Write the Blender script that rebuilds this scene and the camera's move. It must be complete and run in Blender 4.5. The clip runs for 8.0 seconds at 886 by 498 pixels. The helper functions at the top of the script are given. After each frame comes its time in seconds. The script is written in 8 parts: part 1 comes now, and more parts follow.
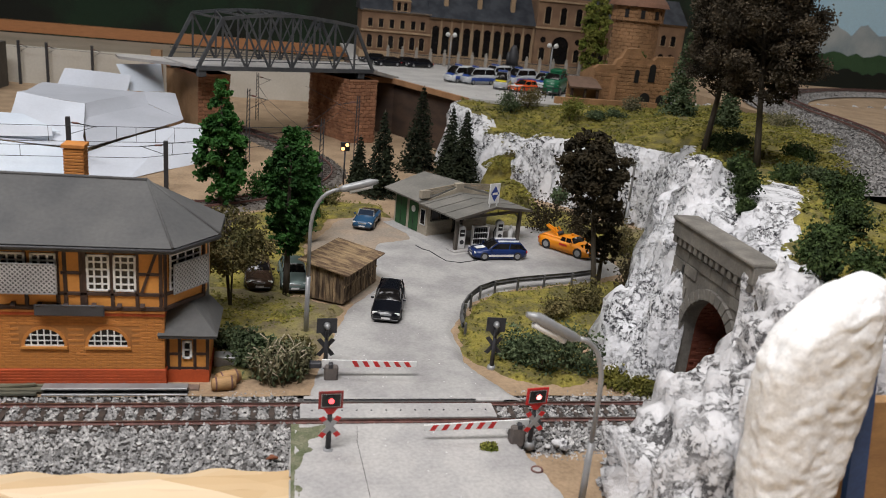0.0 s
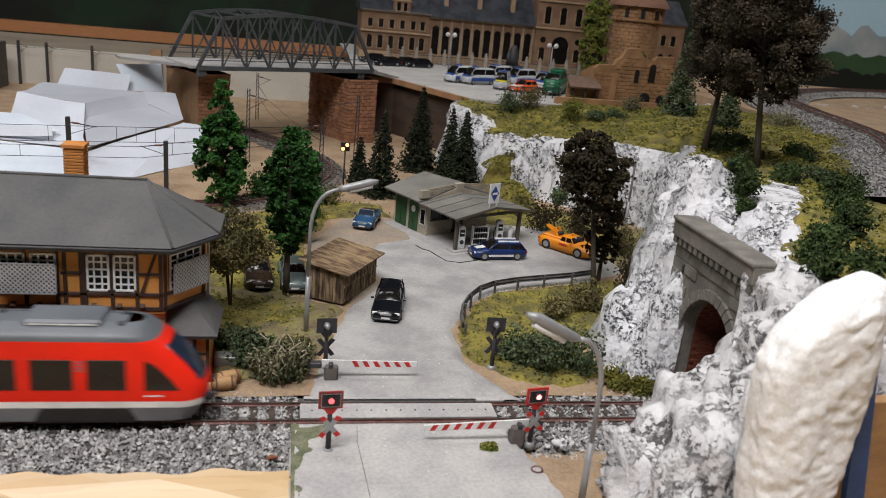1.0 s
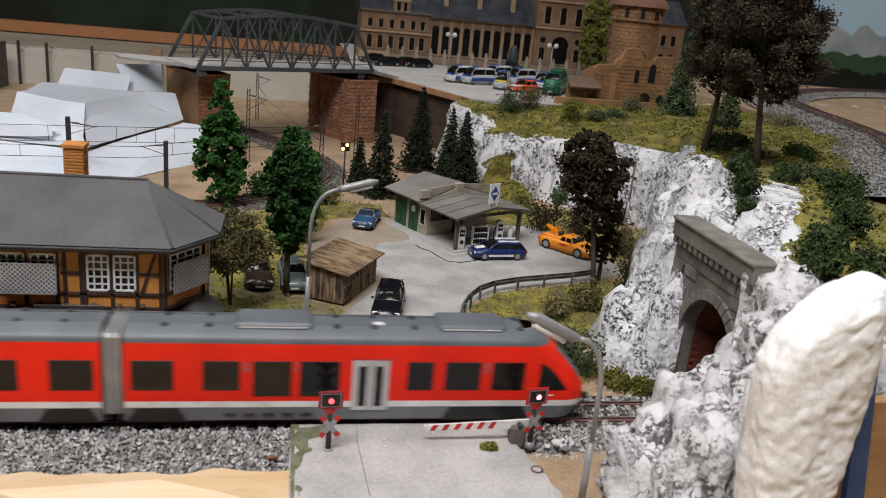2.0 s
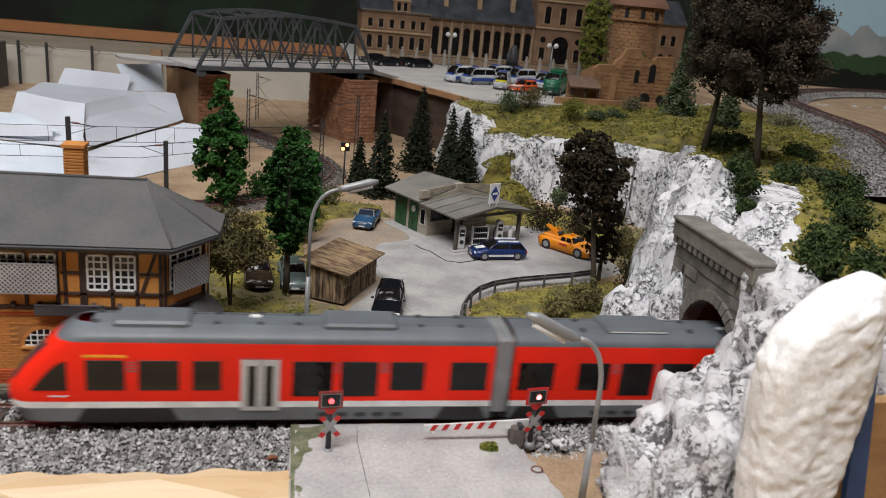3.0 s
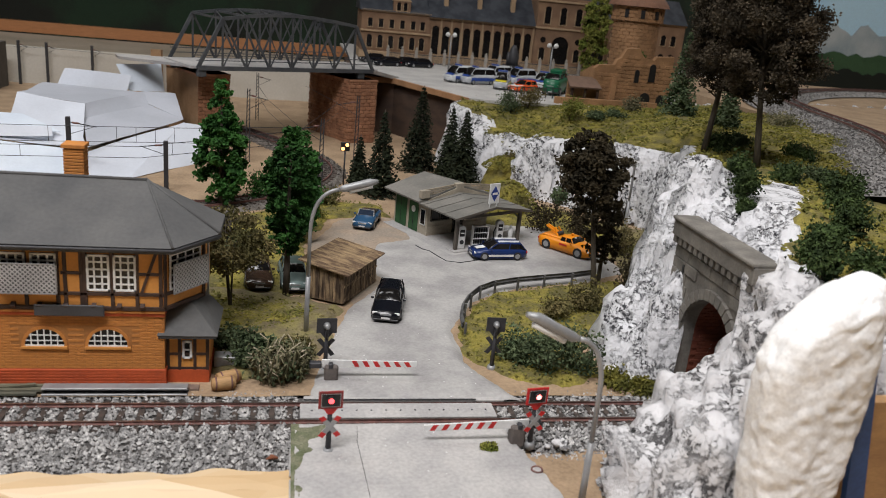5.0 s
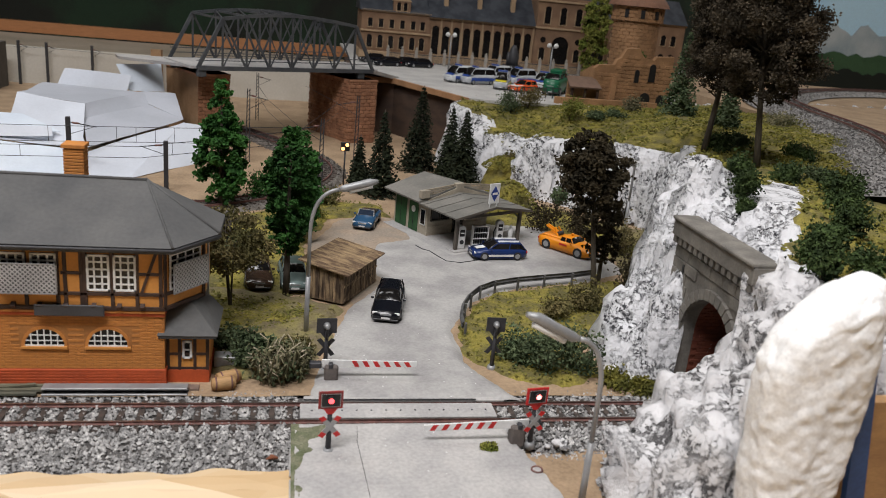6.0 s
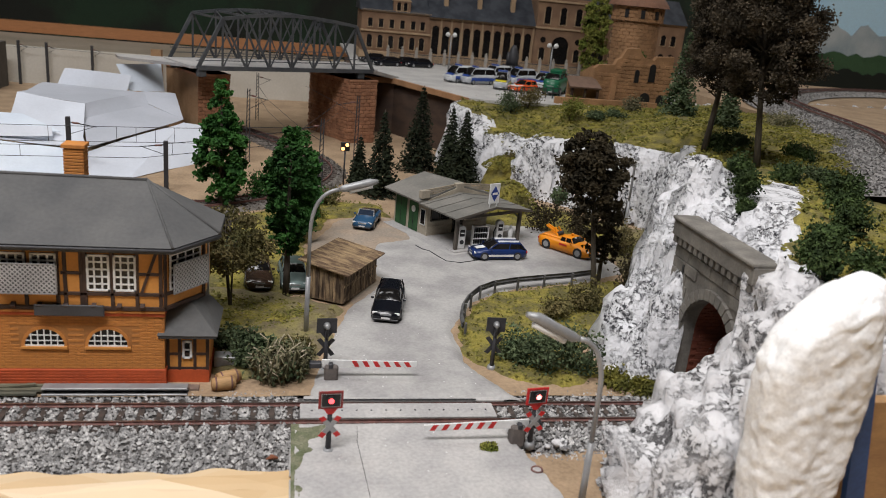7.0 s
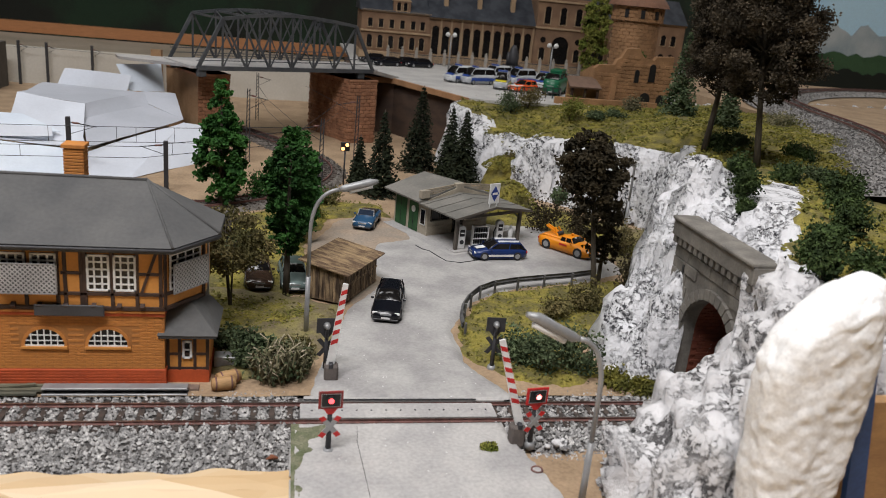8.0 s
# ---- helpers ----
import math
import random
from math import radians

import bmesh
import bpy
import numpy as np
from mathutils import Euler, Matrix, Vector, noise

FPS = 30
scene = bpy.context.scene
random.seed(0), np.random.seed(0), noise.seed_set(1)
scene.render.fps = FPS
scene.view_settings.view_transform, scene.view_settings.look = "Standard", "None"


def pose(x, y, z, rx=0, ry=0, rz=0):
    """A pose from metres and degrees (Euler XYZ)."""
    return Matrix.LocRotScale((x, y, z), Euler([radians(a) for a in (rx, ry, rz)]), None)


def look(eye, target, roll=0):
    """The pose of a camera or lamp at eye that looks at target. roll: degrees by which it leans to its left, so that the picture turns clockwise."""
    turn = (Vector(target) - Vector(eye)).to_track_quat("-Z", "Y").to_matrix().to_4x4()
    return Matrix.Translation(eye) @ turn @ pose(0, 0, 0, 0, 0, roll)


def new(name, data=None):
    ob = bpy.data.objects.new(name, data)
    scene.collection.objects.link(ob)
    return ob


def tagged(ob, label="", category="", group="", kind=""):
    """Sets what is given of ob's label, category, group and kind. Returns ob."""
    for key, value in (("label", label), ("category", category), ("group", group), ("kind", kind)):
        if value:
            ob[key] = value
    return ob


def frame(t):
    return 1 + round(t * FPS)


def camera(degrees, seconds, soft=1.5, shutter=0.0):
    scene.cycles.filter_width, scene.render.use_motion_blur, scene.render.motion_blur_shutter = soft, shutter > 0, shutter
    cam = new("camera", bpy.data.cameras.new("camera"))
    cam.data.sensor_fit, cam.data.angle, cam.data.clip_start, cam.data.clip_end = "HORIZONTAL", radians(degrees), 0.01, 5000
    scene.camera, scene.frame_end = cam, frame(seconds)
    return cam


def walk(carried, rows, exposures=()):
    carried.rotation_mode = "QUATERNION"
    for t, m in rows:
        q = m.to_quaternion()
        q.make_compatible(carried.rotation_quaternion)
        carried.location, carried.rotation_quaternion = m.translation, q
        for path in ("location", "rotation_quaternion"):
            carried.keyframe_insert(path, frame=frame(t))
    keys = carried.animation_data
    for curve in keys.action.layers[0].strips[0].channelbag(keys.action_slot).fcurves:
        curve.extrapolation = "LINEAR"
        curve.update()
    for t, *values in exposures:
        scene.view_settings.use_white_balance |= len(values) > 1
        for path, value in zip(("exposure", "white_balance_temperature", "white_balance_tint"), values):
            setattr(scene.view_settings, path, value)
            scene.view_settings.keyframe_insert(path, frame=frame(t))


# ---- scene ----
# The layout is a model railway at 1:87. Plan numbers below are centimetres; CM turns them into metres.
CM = 0.01

# ---- camera ----
cam = camera(57.95, 8.0, soft=0.9, shutter=0.5)
cam.data.dof.use_dof = True
cam.data.dof.focus_distance = 0.60
cam.data.dof.aperture_fstop = 20.0
EYE = Vector((0.0, -0.35744, 0.20786))
AIM = EYE + Vector((0.19333, 0.93312, -0.30320))
walk(cam, [(0.0, look(EYE, AIM, 5.53)), (8.0, look(EYE, AIM, 5.53))])

# ---- light: ceiling panels of the exhibition room, and unseen fill ----
world = bpy.data.worlds.new("world")
scene.world = world
world.use_nodes = True
world.node_tree.nodes["Background"].inputs[0].default_value = (0.9, 0.95, 1.0, 1)
world.node_tree.nodes["Background"].inputs[1].default_value = 0.12
scene.view_settings.exposure = 0.0


def panel_lamp(x, y, z, sx, sy, watts, colour):
    data = bpy.data.lights.new("ceiling_panel", "AREA")
    data.shape, data.size, data.size_y = "RECTANGLE", sx * CM, sy * CM
    data.energy, data.color = watts, colour
    ob = new("ceiling_panel", data)
    ob.location = (x * CM, y * CM, z * CM)
    return ob


panel_lamp(-36, -62, 150, 100, 44, 34.5, (1.0, 0.975, 0.985))
panel_lamp(5, 40, 165, 70, 40, 5.0, (1.0, 0.97, 0.93))
# Unseen fill panels, added to brighten the left ledge and the right backdrop.
panel_lamp(-85, 70, 160, 60, 40, 8.0, (0.96, 0.98, 1.0))
panel_lamp(190, 110, 150, 60, 40, 9.0, (1.0, 0.98, 0.96))


# ---- mesh helpers ----
class Geo:
    """Vertices and faces in centimetres, collected for one mesh."""

    def __init__(self):
        self.v, self.f, self.m, self.smooth = [], [], [], []

    def add(self, verts, faces, mat=0, smooth=False):
        n = len(self.v)
        self.v += [tuple(p) for p in verts]
        self.f += [tuple(n + i for i in f) for f in faces]
        self.m += [mat] * len(faces)
        self.smooth += [smooth] * len(faces)
        return self

    def box(self, x0, x1, y0, y1, z0, z1, c=0.0, mat=0):
        """A box; c chamfers its edges."""
        if c <= 0:
            v = [(x, y, z) for x in (x0, x1) for y in (y0, y1) for z in (z0, z1)]
            return self.add(v, [(0, 1, 3, 2), (4, 6, 7, 5), (0, 4, 5, 1), (2, 3, 7, 6), (0, 2, 6, 4), (1, 5, 7, 3)], mat)
        hx, hy, hz = (x1 - x0) / 2, (y1 - y0) / 2, (z1 - z0) / 2
        c = min(c, hx * 0.8, hy * 0.8, hz * 0.8)
        mx, my, mz = (x0 + x1) / 2, (y0 + y1) / 2, (z0 + z1) / 2
        v, ids = [], {}
        for sx in (-1, 1):
            for sy in (-1, 1):
                for sz in (-1, 1):
                    for k in range(3):
                        p = [sx * hx, sy * hy, sz * hz]
                        for a, s in enumerate((sx, sy, sz)):
                            if a != k:
                                p[a] -= s * c
                        ids[(sx, sy, sz, k)] = len(v)
                        v.append((mx + p[0], my + p[1], mz + p[2]))
        f = []
        for k in range(3):
            a, b = [i for i in range(3) if i != k]
            for s in (-1, 1):
                q = []
                for u, w in ((-1, -1), (1, -1), (1, 1), (-1, 1)):
                    t = [0, 0, 0]
                    t[k], t[a], t[b] = s, u, w
                    q.append(ids[(*t, k)])
                f.append(tuple(q))
        for k in range(3):
            a, b = [i for i in range(3) if i != k]
            for u in (-1, 1):
                for w in (-1, 1):
                    t, r = [0, 0, 0], [0, 0, 0]
                    t[k], t[a], t[b] = -1, u, w
                    r[k], r[a], r[b] = 1, u, w
                    f.append((ids[(*t, a)], ids[(*r, a)], ids[(*r, b)], ids[(*t, b)]))
        for s in [(i, j, k) for i in (-1, 1) for j in (-1, 1) for k in (-1, 1)]:
            f.append(tuple(ids[(*s, k)] for k in range(3)))
        return self.add(v, f, mat)

    def tube(self, pts, r, n=8, mat=0, caps=True, smooth=True):
        """A round bar along pts; r is one radius or one a point."""
        pts = [Vector(p) for p in pts]
        rs = r if isinstance(r, (list, tuple)) else [r] * len(pts)
        v, f = [], []
        side = None
        for i, p in enumerate(pts):
            d = (pts[min(i + 1, len(pts) - 1)] - pts[max(i - 1, 0)]).normalized()
            if side is None:
                side = d.cross(Vector((0, 0, 1)) if abs(d.z) < 0.9 else Vector((1, 0, 0))).normalized()
            side = (side - d * side.dot(d)).normalized()
            up = d.cross(side)
            for k in range(n):
                a = 2 * math.pi * k / n
                v.append(p + (side * math.cos(a) + up * math.sin(a)) * rs[i])
        for i in range(len(pts) - 1):
            for k in range(n):
                f.append((i * n + k, i * n + (k + 1) % n, (i + 1) * n + (k + 1) % n, (i + 1) * n + k))
        self.add(v, f, mat, smooth)
        if caps:
            m = len(self.v) - len(v)
            self.f += [tuple(m + k for k in range(n - 1, -1, -1)), tuple(m + (len(pts) - 1) * n + k for k in range(n))]
            self.m += [mat] * 2
            self.smooth += [False] * 2
        return self

    def prism(self, poly, z0, z1, mat=0, place=None):
        """poly: (a, b) outline, extruded from z0 to z1; place maps (a, b, h) to (x, y, z)."""
        place = place or (lambda a, b, h: (a, b, h))
        n = len(poly)
        v = [place(a, b, z0) for a, b in poly] + [place(a, b, z1) for a, b in poly]
        f = [(i, (i + 1) % n, n + (i + 1) % n, n + i) for i in range(n)]
        f += [tuple(range(n - 1, -1, -1)), tuple(range(n, 2 * n))]
        return self.add(v, f, mat)

    def slab(self, corners, t, mat=0):
        """A plate of thickness t under the plane of the corners."""
        c = [Vector(p) for p in corners]
        nrm = (c[1] - c[0]).cross(c[2] - c[0]).normalized()
        if nrm.z < 0:
            nrm = -nrm
        low = [p - nrm * t for p in c]
        n = len(c)
        f = [tuple(range(n)), tuple(range(2 * n - 1, n - 1, -1))]
        f += [(i, n + i, n + (i + 1) % n, (i + 1) % n) for i in range(n)]
        return self.add(c + low, f, mat)

    def beam(self, a, b, w, h, mat=0):
        """A square bar from a to b, w wide and h high."""
        a, b = Vector(a), Vector(b)
        d = (b - a).normalized()
        s = d.cross(Vector((0, 0, 1)) if abs(d.z) < 0.95 else Vector((0, 1, 0))).normalized() * w / 2
        u = s.cross(d).normalized() * h / 2
        v = [p + i * s + j * u for p in (a, b) for i, j in ((-1, -1), (1, -1), (1, 1), (-1, 1))]
        return self.add(v, [(3, 2, 1, 0), (4, 5, 6, 7), (0, 1, 5, 4), (1, 2, 6, 5), (2, 3, 7, 6), (3, 0, 4, 7)], mat)

    def grid(self, fn, nu, nv, mat=0, smooth=True):
        """fn(u, v) for u, v from 0 to 1 gives the points of a sheet."""
        v = [fn(i / nu, j / nv) for j in range(nv + 1) for i in range(nu + 1)]
        w = nu + 1
        return self.add(v, [(j * w + i, j * w + i + 1, (j + 1) * w + i + 1, (j + 1) * w + i) for j in range(nv) for i in range(nu)], mat, smooth)

    def move(self, m):
        self.v = [tuple(m @ Vector(p)) for p in self.v]
        return self

    def mesh(self, name, mats):
        me = bpy.data.meshes.new(name)
        me.from_pydata([(a * CM, b * CM, c * CM) for a, b, c in self.v], [], self.f)
        for mat in mats if isinstance(mats, (list, tuple)) else [mats]:
            me.materials.append(mat)
        me.polygons.foreach_set("material_index", self.m)
        me.polygons.foreach_set("use_smooth", self.smooth)
        me.update()
        return me


def fix_normals(me):
    bm = bmesh.new()
    bm.from_mesh(me)
    bmesh.ops.recalc_face_normals(bm, faces=bm.faces)
    bm.to_mesh(me)
    bm.free()


def part(name, geo, mat, parent, label="", kind=""):
    """One mesh as a part of a thing; the numbers of geo are in the thing's own space."""
    me = geo.mesh(name, mat)
    if len(me.polygons) < 3000:
        fix_normals(me)
    ob = new(name, me)
    ob.parent = parent
    return tagged(ob, label, "", "", kind)


def thing(name, x, y, z, turn=0.0, label="", category="", group="", kind=""):
    """An empty at the base of a thing, at plan centimetres."""
    ob = new(name)
    ob.empty_display_size = 0.01
    ob.matrix_world = pose(x * CM, y * CM, z * CM, 0, 0, turn)
    return tagged(ob, label, category, group, kind)


def solid(name, geo, mat, label="", category="", kind="", group=""):
    """One mesh that is a whole thing or a piece of the setting."""
    me = geo.mesh(name, mat)
    if len(me.polygons) < 3000:
        fix_normals(me)
    return tagged(new(name, me), label, category, group, kind)


# ---- materials ----
def material(name, colour, rough=0.6, metal=0.0, other=None, scale=1.0, mix=(0.4, 0.6), bump=0.0, bump_scale=6.0, fine=0.12, rnd=0.0, coat=0.0, spec=0.5,
             stretch=(1, 1, 1)):
    """colour and other mixed by noise (scale: features a centimetre), fine grain, relief (bump, in cm)."""
    mat = bpy.data.materials.new(name)
    mat.use_nodes = True
    nt = mat.node_tree
    bs = nt.nodes["Principled BSDF"]
    bs.inputs["Roughness"].default_value = rough
    bs.inputs["Metallic"].default_value = metal
    bs.inputs["Coat Weight"].default_value = coat
    bs.inputs["Specular IOR Level"].default_value = spec
    co = nt.nodes.new("ShaderNodeTexCoord")
    mp = nt.nodes.new("ShaderNodeMapping")
    mp.inputs["Scale"].default_value = stretch
    nt.links.new(co.outputs["Object"], mp.inputs[0])

    def noisy(s, detail=4.0):
        n = nt.nodes.new("ShaderNodeTexNoise")
        n.inputs["Scale"].default_value = s / CM
        n.inputs["Detail"].default_value = detail
        nt.links.new(mp.outputs[0], n.inputs["Vector"])
        return n

    def ramp(src, a, b, ca, cb):
        r = nt.nodes.new("ShaderNodeValToRGB")
        r.color_ramp.elements[0].position, r.color_ramp.elements[1].position = a, b
        r.color_ramp.elements[0].color, r.color_ramp.elements[1].color = (*ca, 1), (*cb, 1)
        nt.links.new(src, r.inputs[0])
        return r.outputs[0]

    col = ramp(noisy(scale).outputs[0], mix[0], mix[1], colour, other if other else tuple(c * 0.82 for c in colour))
    grain = ramp(noisy(scale * 7 + 3, 3.0).outputs[0], 0.3, 0.7, (1 - fine,) * 3, (1 + fine,) * 3)

    def mult(a, b):
        m = nt.nodes.new("ShaderNodeMix")
        m.data_type, m.blend_type = "RGBA", "MULTIPLY"
        m.inputs[0].default_value = 1.0
        nt.links.new(a, m.inputs[6])
        nt.links.new(b, m.inputs[7])
        return m.outputs[2]

    col = mult(col, grain)
    if rnd > 0:
        geo = nt.nodes.new("ShaderNodeNewGeometry")
        inf = nt.nodes.new("ShaderNodeObjectInfo")
        add = nt.nodes.new("ShaderNodeMath")
        add.operation = "ADD"
        nt.links.new(geo.outputs["Random Per Island"], add.inputs[0])
        nt.links.new(inf.outputs["Random"], add.inputs[1])
        half = nt.nodes.new("ShaderNodeMath")
        half.operation = "MULTIPLY"
        half.inputs[1].default_value = 0.5
        nt.links.new(add.outputs[0], half.inputs[0])
        col = mult(col, ramp(half.outputs[0], 0.0, 1.0, (1 - rnd,) * 3, (1 + rnd,) * 3))
    nt.links.new(col, bs.inputs["Base Color"])
    if bump > 0:
        b = nt.nodes.new("ShaderNodeBump")
        b.inputs["Distance"].default_value = bump * CM
        b.inputs["Strength"].default_value = 1.0
        nt.links.new(noisy(bump_scale, 5.0).outputs[0], b.inputs["Height"])
        nt.links.new(b.outputs[0], bs.inputs["Normal"])
    return mat


def glow(name, colour, strength):
    mat = bpy.data.materials.new(name)
    mat.use_nodes = True
    bs = mat.node_tree.nodes["Principled BSDF"]
    bs.inputs["Base Color"].default_value = (*colour, 1)
    bs.inputs["Emission Color"].default_value = (*colour, 1)
    bs.inputs["Emission Strength"].default_value = strength
    return mat


M = {}
M["asphalt"] = material("asphalt", (0.31, 0.30, 0.295), 0.8, other=(0.41, 0.40, 0.385), scale=0.35, bump=0.01, bump_scale=9, fine=0.10)
M["concrete"] = material("concrete", (0.35, 0.34, 0.335), 0.75, other=(0.44, 0.425, 0.41), scale=0.3, bump=0.01, bump_scale=8, fine=0.12)
M["gravel_path"] = material("gravel_path", (0.36, 0.28, 0.21), 0.9, other=(0.30, 0.25, 0.20), scale=0.4, bump=0.02, bump_scale=10, fine=0.15)
M["sand"] = material("sand", (0.38, 0.27, 0.17), 0.95, other=(0.30, 0.21, 0.13), scale=0.3, bump=0.03, bump_scale=8, fine=0.15)
M["earth"] = material("earth", (0.16, 0.13, 0.075), 0.95, other=(0.22, 0.19, 0.07), scale=0.7, bump=0.06, bump_scale=5, fine=0.25)
M["grass"] = material("grass", (0.25, 0.21, 0.04), 0.95, other=(0.12, 0.105, 0.035), scale=0.7, bump=0.08, bump_scale=7, fine=0.3)
M["board"] = material("board", (0.66, 0.49, 0.29), 0.6, other=(0.50, 0.35, 0.19), scale=0.12, mix=(0.35, 0.7), bump=0.01, bump_scale=3, fine=0.07, stretch=(1, 3, 1))
M["ballast"] = material("ballast", (0.44, 0.43, 0.42), 0.85, other=(0.22, 0.215, 0.21), scale=2.2, fine=0.15, rnd=0.85)
M["ballast_gap_shade"] = material("ballast_gap_shade", (0.055, 0.05, 0.048), 0.9, other=(0.10, 0.095, 0.09), scale=4, fine=0.3, bump=0.05, bump_scale=6)
M["rail_rust"] = material("rail_rust", (0.20, 0.095, 0.08), 0.6, other=(0.13, 0.065, 0.055), scale=2)
M["rail_steel"] = material("rail_steel", (0.55, 0.53, 0.50), 0.3, 1.0, scale=2)
M["sleeper"] = material("sleeper", (0.045, 0.035, 0.03), 0.8, other=(0.075, 0.055, 0.045), scale=2, rnd=0.2)
M["timber"] = material("timber", (0.035, 0.018, 0.012), 0.7, other=(0.055, 0.028, 0.018), scale=2)
M["plaster"] = material("plaster", (0.62, 0.275, 0.06), 0.75, other=(0.50, 0.21, 0.045), scale=0.5, fine=0.06)
M["brick_yellow"] = material("brick_yellow", (0.54, 0.215, 0.046), 0.75, other=(0.40, 0.15, 0.036), scale=0.6, fine=0.08, rnd=0.10)
M["brick_red"] = material("brick_red", (0.50, 0.085, 0.022), 0.75, other=(0.41, 0.07, 0.019), scale=0.6, fine=0.08)
M["roof_grey"] = material("roof_grey", (0.068, 0.069, 0.071), 0.85, other=(0.115, 0.113, 0.11), scale=0.25, mix=(0.3, 0.7), fine=0.08, bump=0.004, bump_scale=5)
M["white"] = material("white_paint", (0.78, 0.78, 0.77), 0.5, scale=1, fine=0.03)
M["trellis"] = material("trellis_wood", (0.52, 0.52, 0.52), 0.6, scale=1, fine=0.06)
M["dark_glass"] = material("dark_glass", (0.010, 0.009, 0.009), 0.12, scale=1, spec=0.3)
M["red_paint"] = material("red_paint", (0.86, 0.022, 0.006), 0.5, scale=0.2, fine=0.02, spec=0.25)
M["train_grey"] = material("train_grey", (0.12, 0.135, 0.15), 0.5, scale=0.4, fine=0.05)
M["train_skirt"] = material("train_skirt", (0.16, 0.17, 0.18), 0.5, scale=0.4, fine=0.05)
M["door_silver"] = material("door_silver", (0.50, 0.50, 0.50), 0.45, scale=0.5, fine=0.04)
M["black"] = material("black_plastic", (0.012, 0.012, 0.013), 0.45, scale=1)
M["yellow_paint"] = material("yellow_paint", (0.85, 0.36, 0.01), 0.4, scale=1, fine=0.03)
M["metal_grey"] = material("metal_grey", (0.33, 0.335, 0.34), 0.45, 0.3, scale=1, fine=0.06)
M["dark_metal"] = material("dark_metal", (0.045, 0.045, 0.05), 0.55, 0.2, scale=1, fine=0.1)
M["red_light"] = glow("red_light", (1.0, 0.07, 0.08), 3.2)
M["tail_light"] = glow("tail_light", (1.0, 0.02, 0.02), 2.5)
M["blue_glass"] = material("blue_glass", (0.014, 0.028, 0.055), 0.12, scale=1, coat=0.4)
M["signal_frame"] = material("signal_frame", (0.30, 0.03, 0.028), 0.6, other=(0.20, 0.03, 0.03), scale=2)
M["red_light_bright"] = glow("red_light_bright", (1.0, 0.16, 0.15), 6.0)
M["warm_light"] = glow("warm_light", (1.0, 0.42, 0.14), 3.5)
M["sign_red"] = material("sign_red", (0.55, 0.02, 0.02), 0.45, scale=1, fine=0.05)


def rock_material(name, light, dark, amount, size):
    """White plaster rock: a dark wash caught in fine cracks and blotches of its own."""
    mat = bpy.data.materials.new(name)
    mat.use_nodes = True
    nt = mat.node_tree
    bs = nt.nodes["Principled BSDF"]
    bs.inputs["Roughness"].default_value = 0.8
    bs.inputs["Specular IOR Level"].default_value = 0.25
    co = nt.nodes.new("ShaderNodeTexCoord")

    def noisy(s, detail, rough=0.5, warp=0.0):
        n = nt.nodes.new("ShaderNodeTexNoise")
        n.inputs["Scale"].default_value = s / CM
        n.inputs["Detail"].default_value = detail
        n.inputs["Roughness"].default_value = rough
        n.inputs["Distortion"].default_value = warp
        nt.links.new(co.outputs["Object"], n.inputs["Vector"])
        return n.outputs[0]

    def remap(src, a, b, lo=0.0, hi=1.0):
        m = nt.nodes.new("ShaderNodeMapRange")
        for k, v in enumerate((a, b, lo, hi)):
            m.inputs[k + 1].default_value = v
        nt.links.new(src, m.inputs[0])
        return m.outputs[0]

    def math_node(op, a, b):
        m = nt.nodes.new("ShaderNodeMath")
        m.operation = op
        for k, v in enumerate((a, b)):
            if isinstance(v, float):
                m.inputs[k].default_value = v
            else:
                nt.links.new(v, m.inputs[k])
        return m.outputs[0]

    cracks = remap(noisy(3.0 * size, 9.0, 0.74, 0.1), 0.52, 0.55)
    zone = remap(noisy(0.5 * size, 5.0, 0.65), 0.44, 0.56)
    veins = remap(math_node("ABSOLUTE", math_node("SUBTRACT", noisy(0.8 * size, 7.0, 0.65, 1.0), 0.5), 0.0), 0.0, 0.018, 1.0, 0.0)
    wash = math_node("MULTIPLY", math_node("MAXIMUM", math_node("MULTIPLY", cracks, zone), math_node("MULTIPLY", math_node("MULTIPLY", veins, zone), 0.7)), amount)
    soft = remap(noisy(1.3 * size, 6.0, 0.6), 0.35, 0.75, 0.0, 0.16)
    mix = nt.nodes.new("ShaderNodeMix")
    mix.data_type = "RGBA"
    mix.inputs[6].default_value, mix.inputs[7].default_value = (*light, 1), (*dark, 1)
    nt.links.new(math_node("MAXIMUM", wash, math_node("MULTIPLY", soft, amount)), mix.inputs[0])
    nt.links.new(mix.outputs[2], bs.inputs["Base Color"])
    b = nt.nodes.new("ShaderNodeBump")
    b.inputs["Distance"].default_value = 0.24 * CM
    nt.links.new(math_node("SUBTRACT", noisy(2.2 * size, 8.0, 0.6), math_node("MULTIPLY", wash, 0.6)), b.inputs["Height"])
    nt.links.new(b.outputs[0], bs.inputs["Normal"])
    return mat


M["rock"] = rock_material("rock", (0.78, 0.78, 0.80), (0.03, 0.03, 0.035), 0.95, 1.0)
M["rock_grey"] = rock_material("rock_grey", (0.68, 0.67, 0.675), (0.05, 0.046, 0.046), 0.92, 0.6)


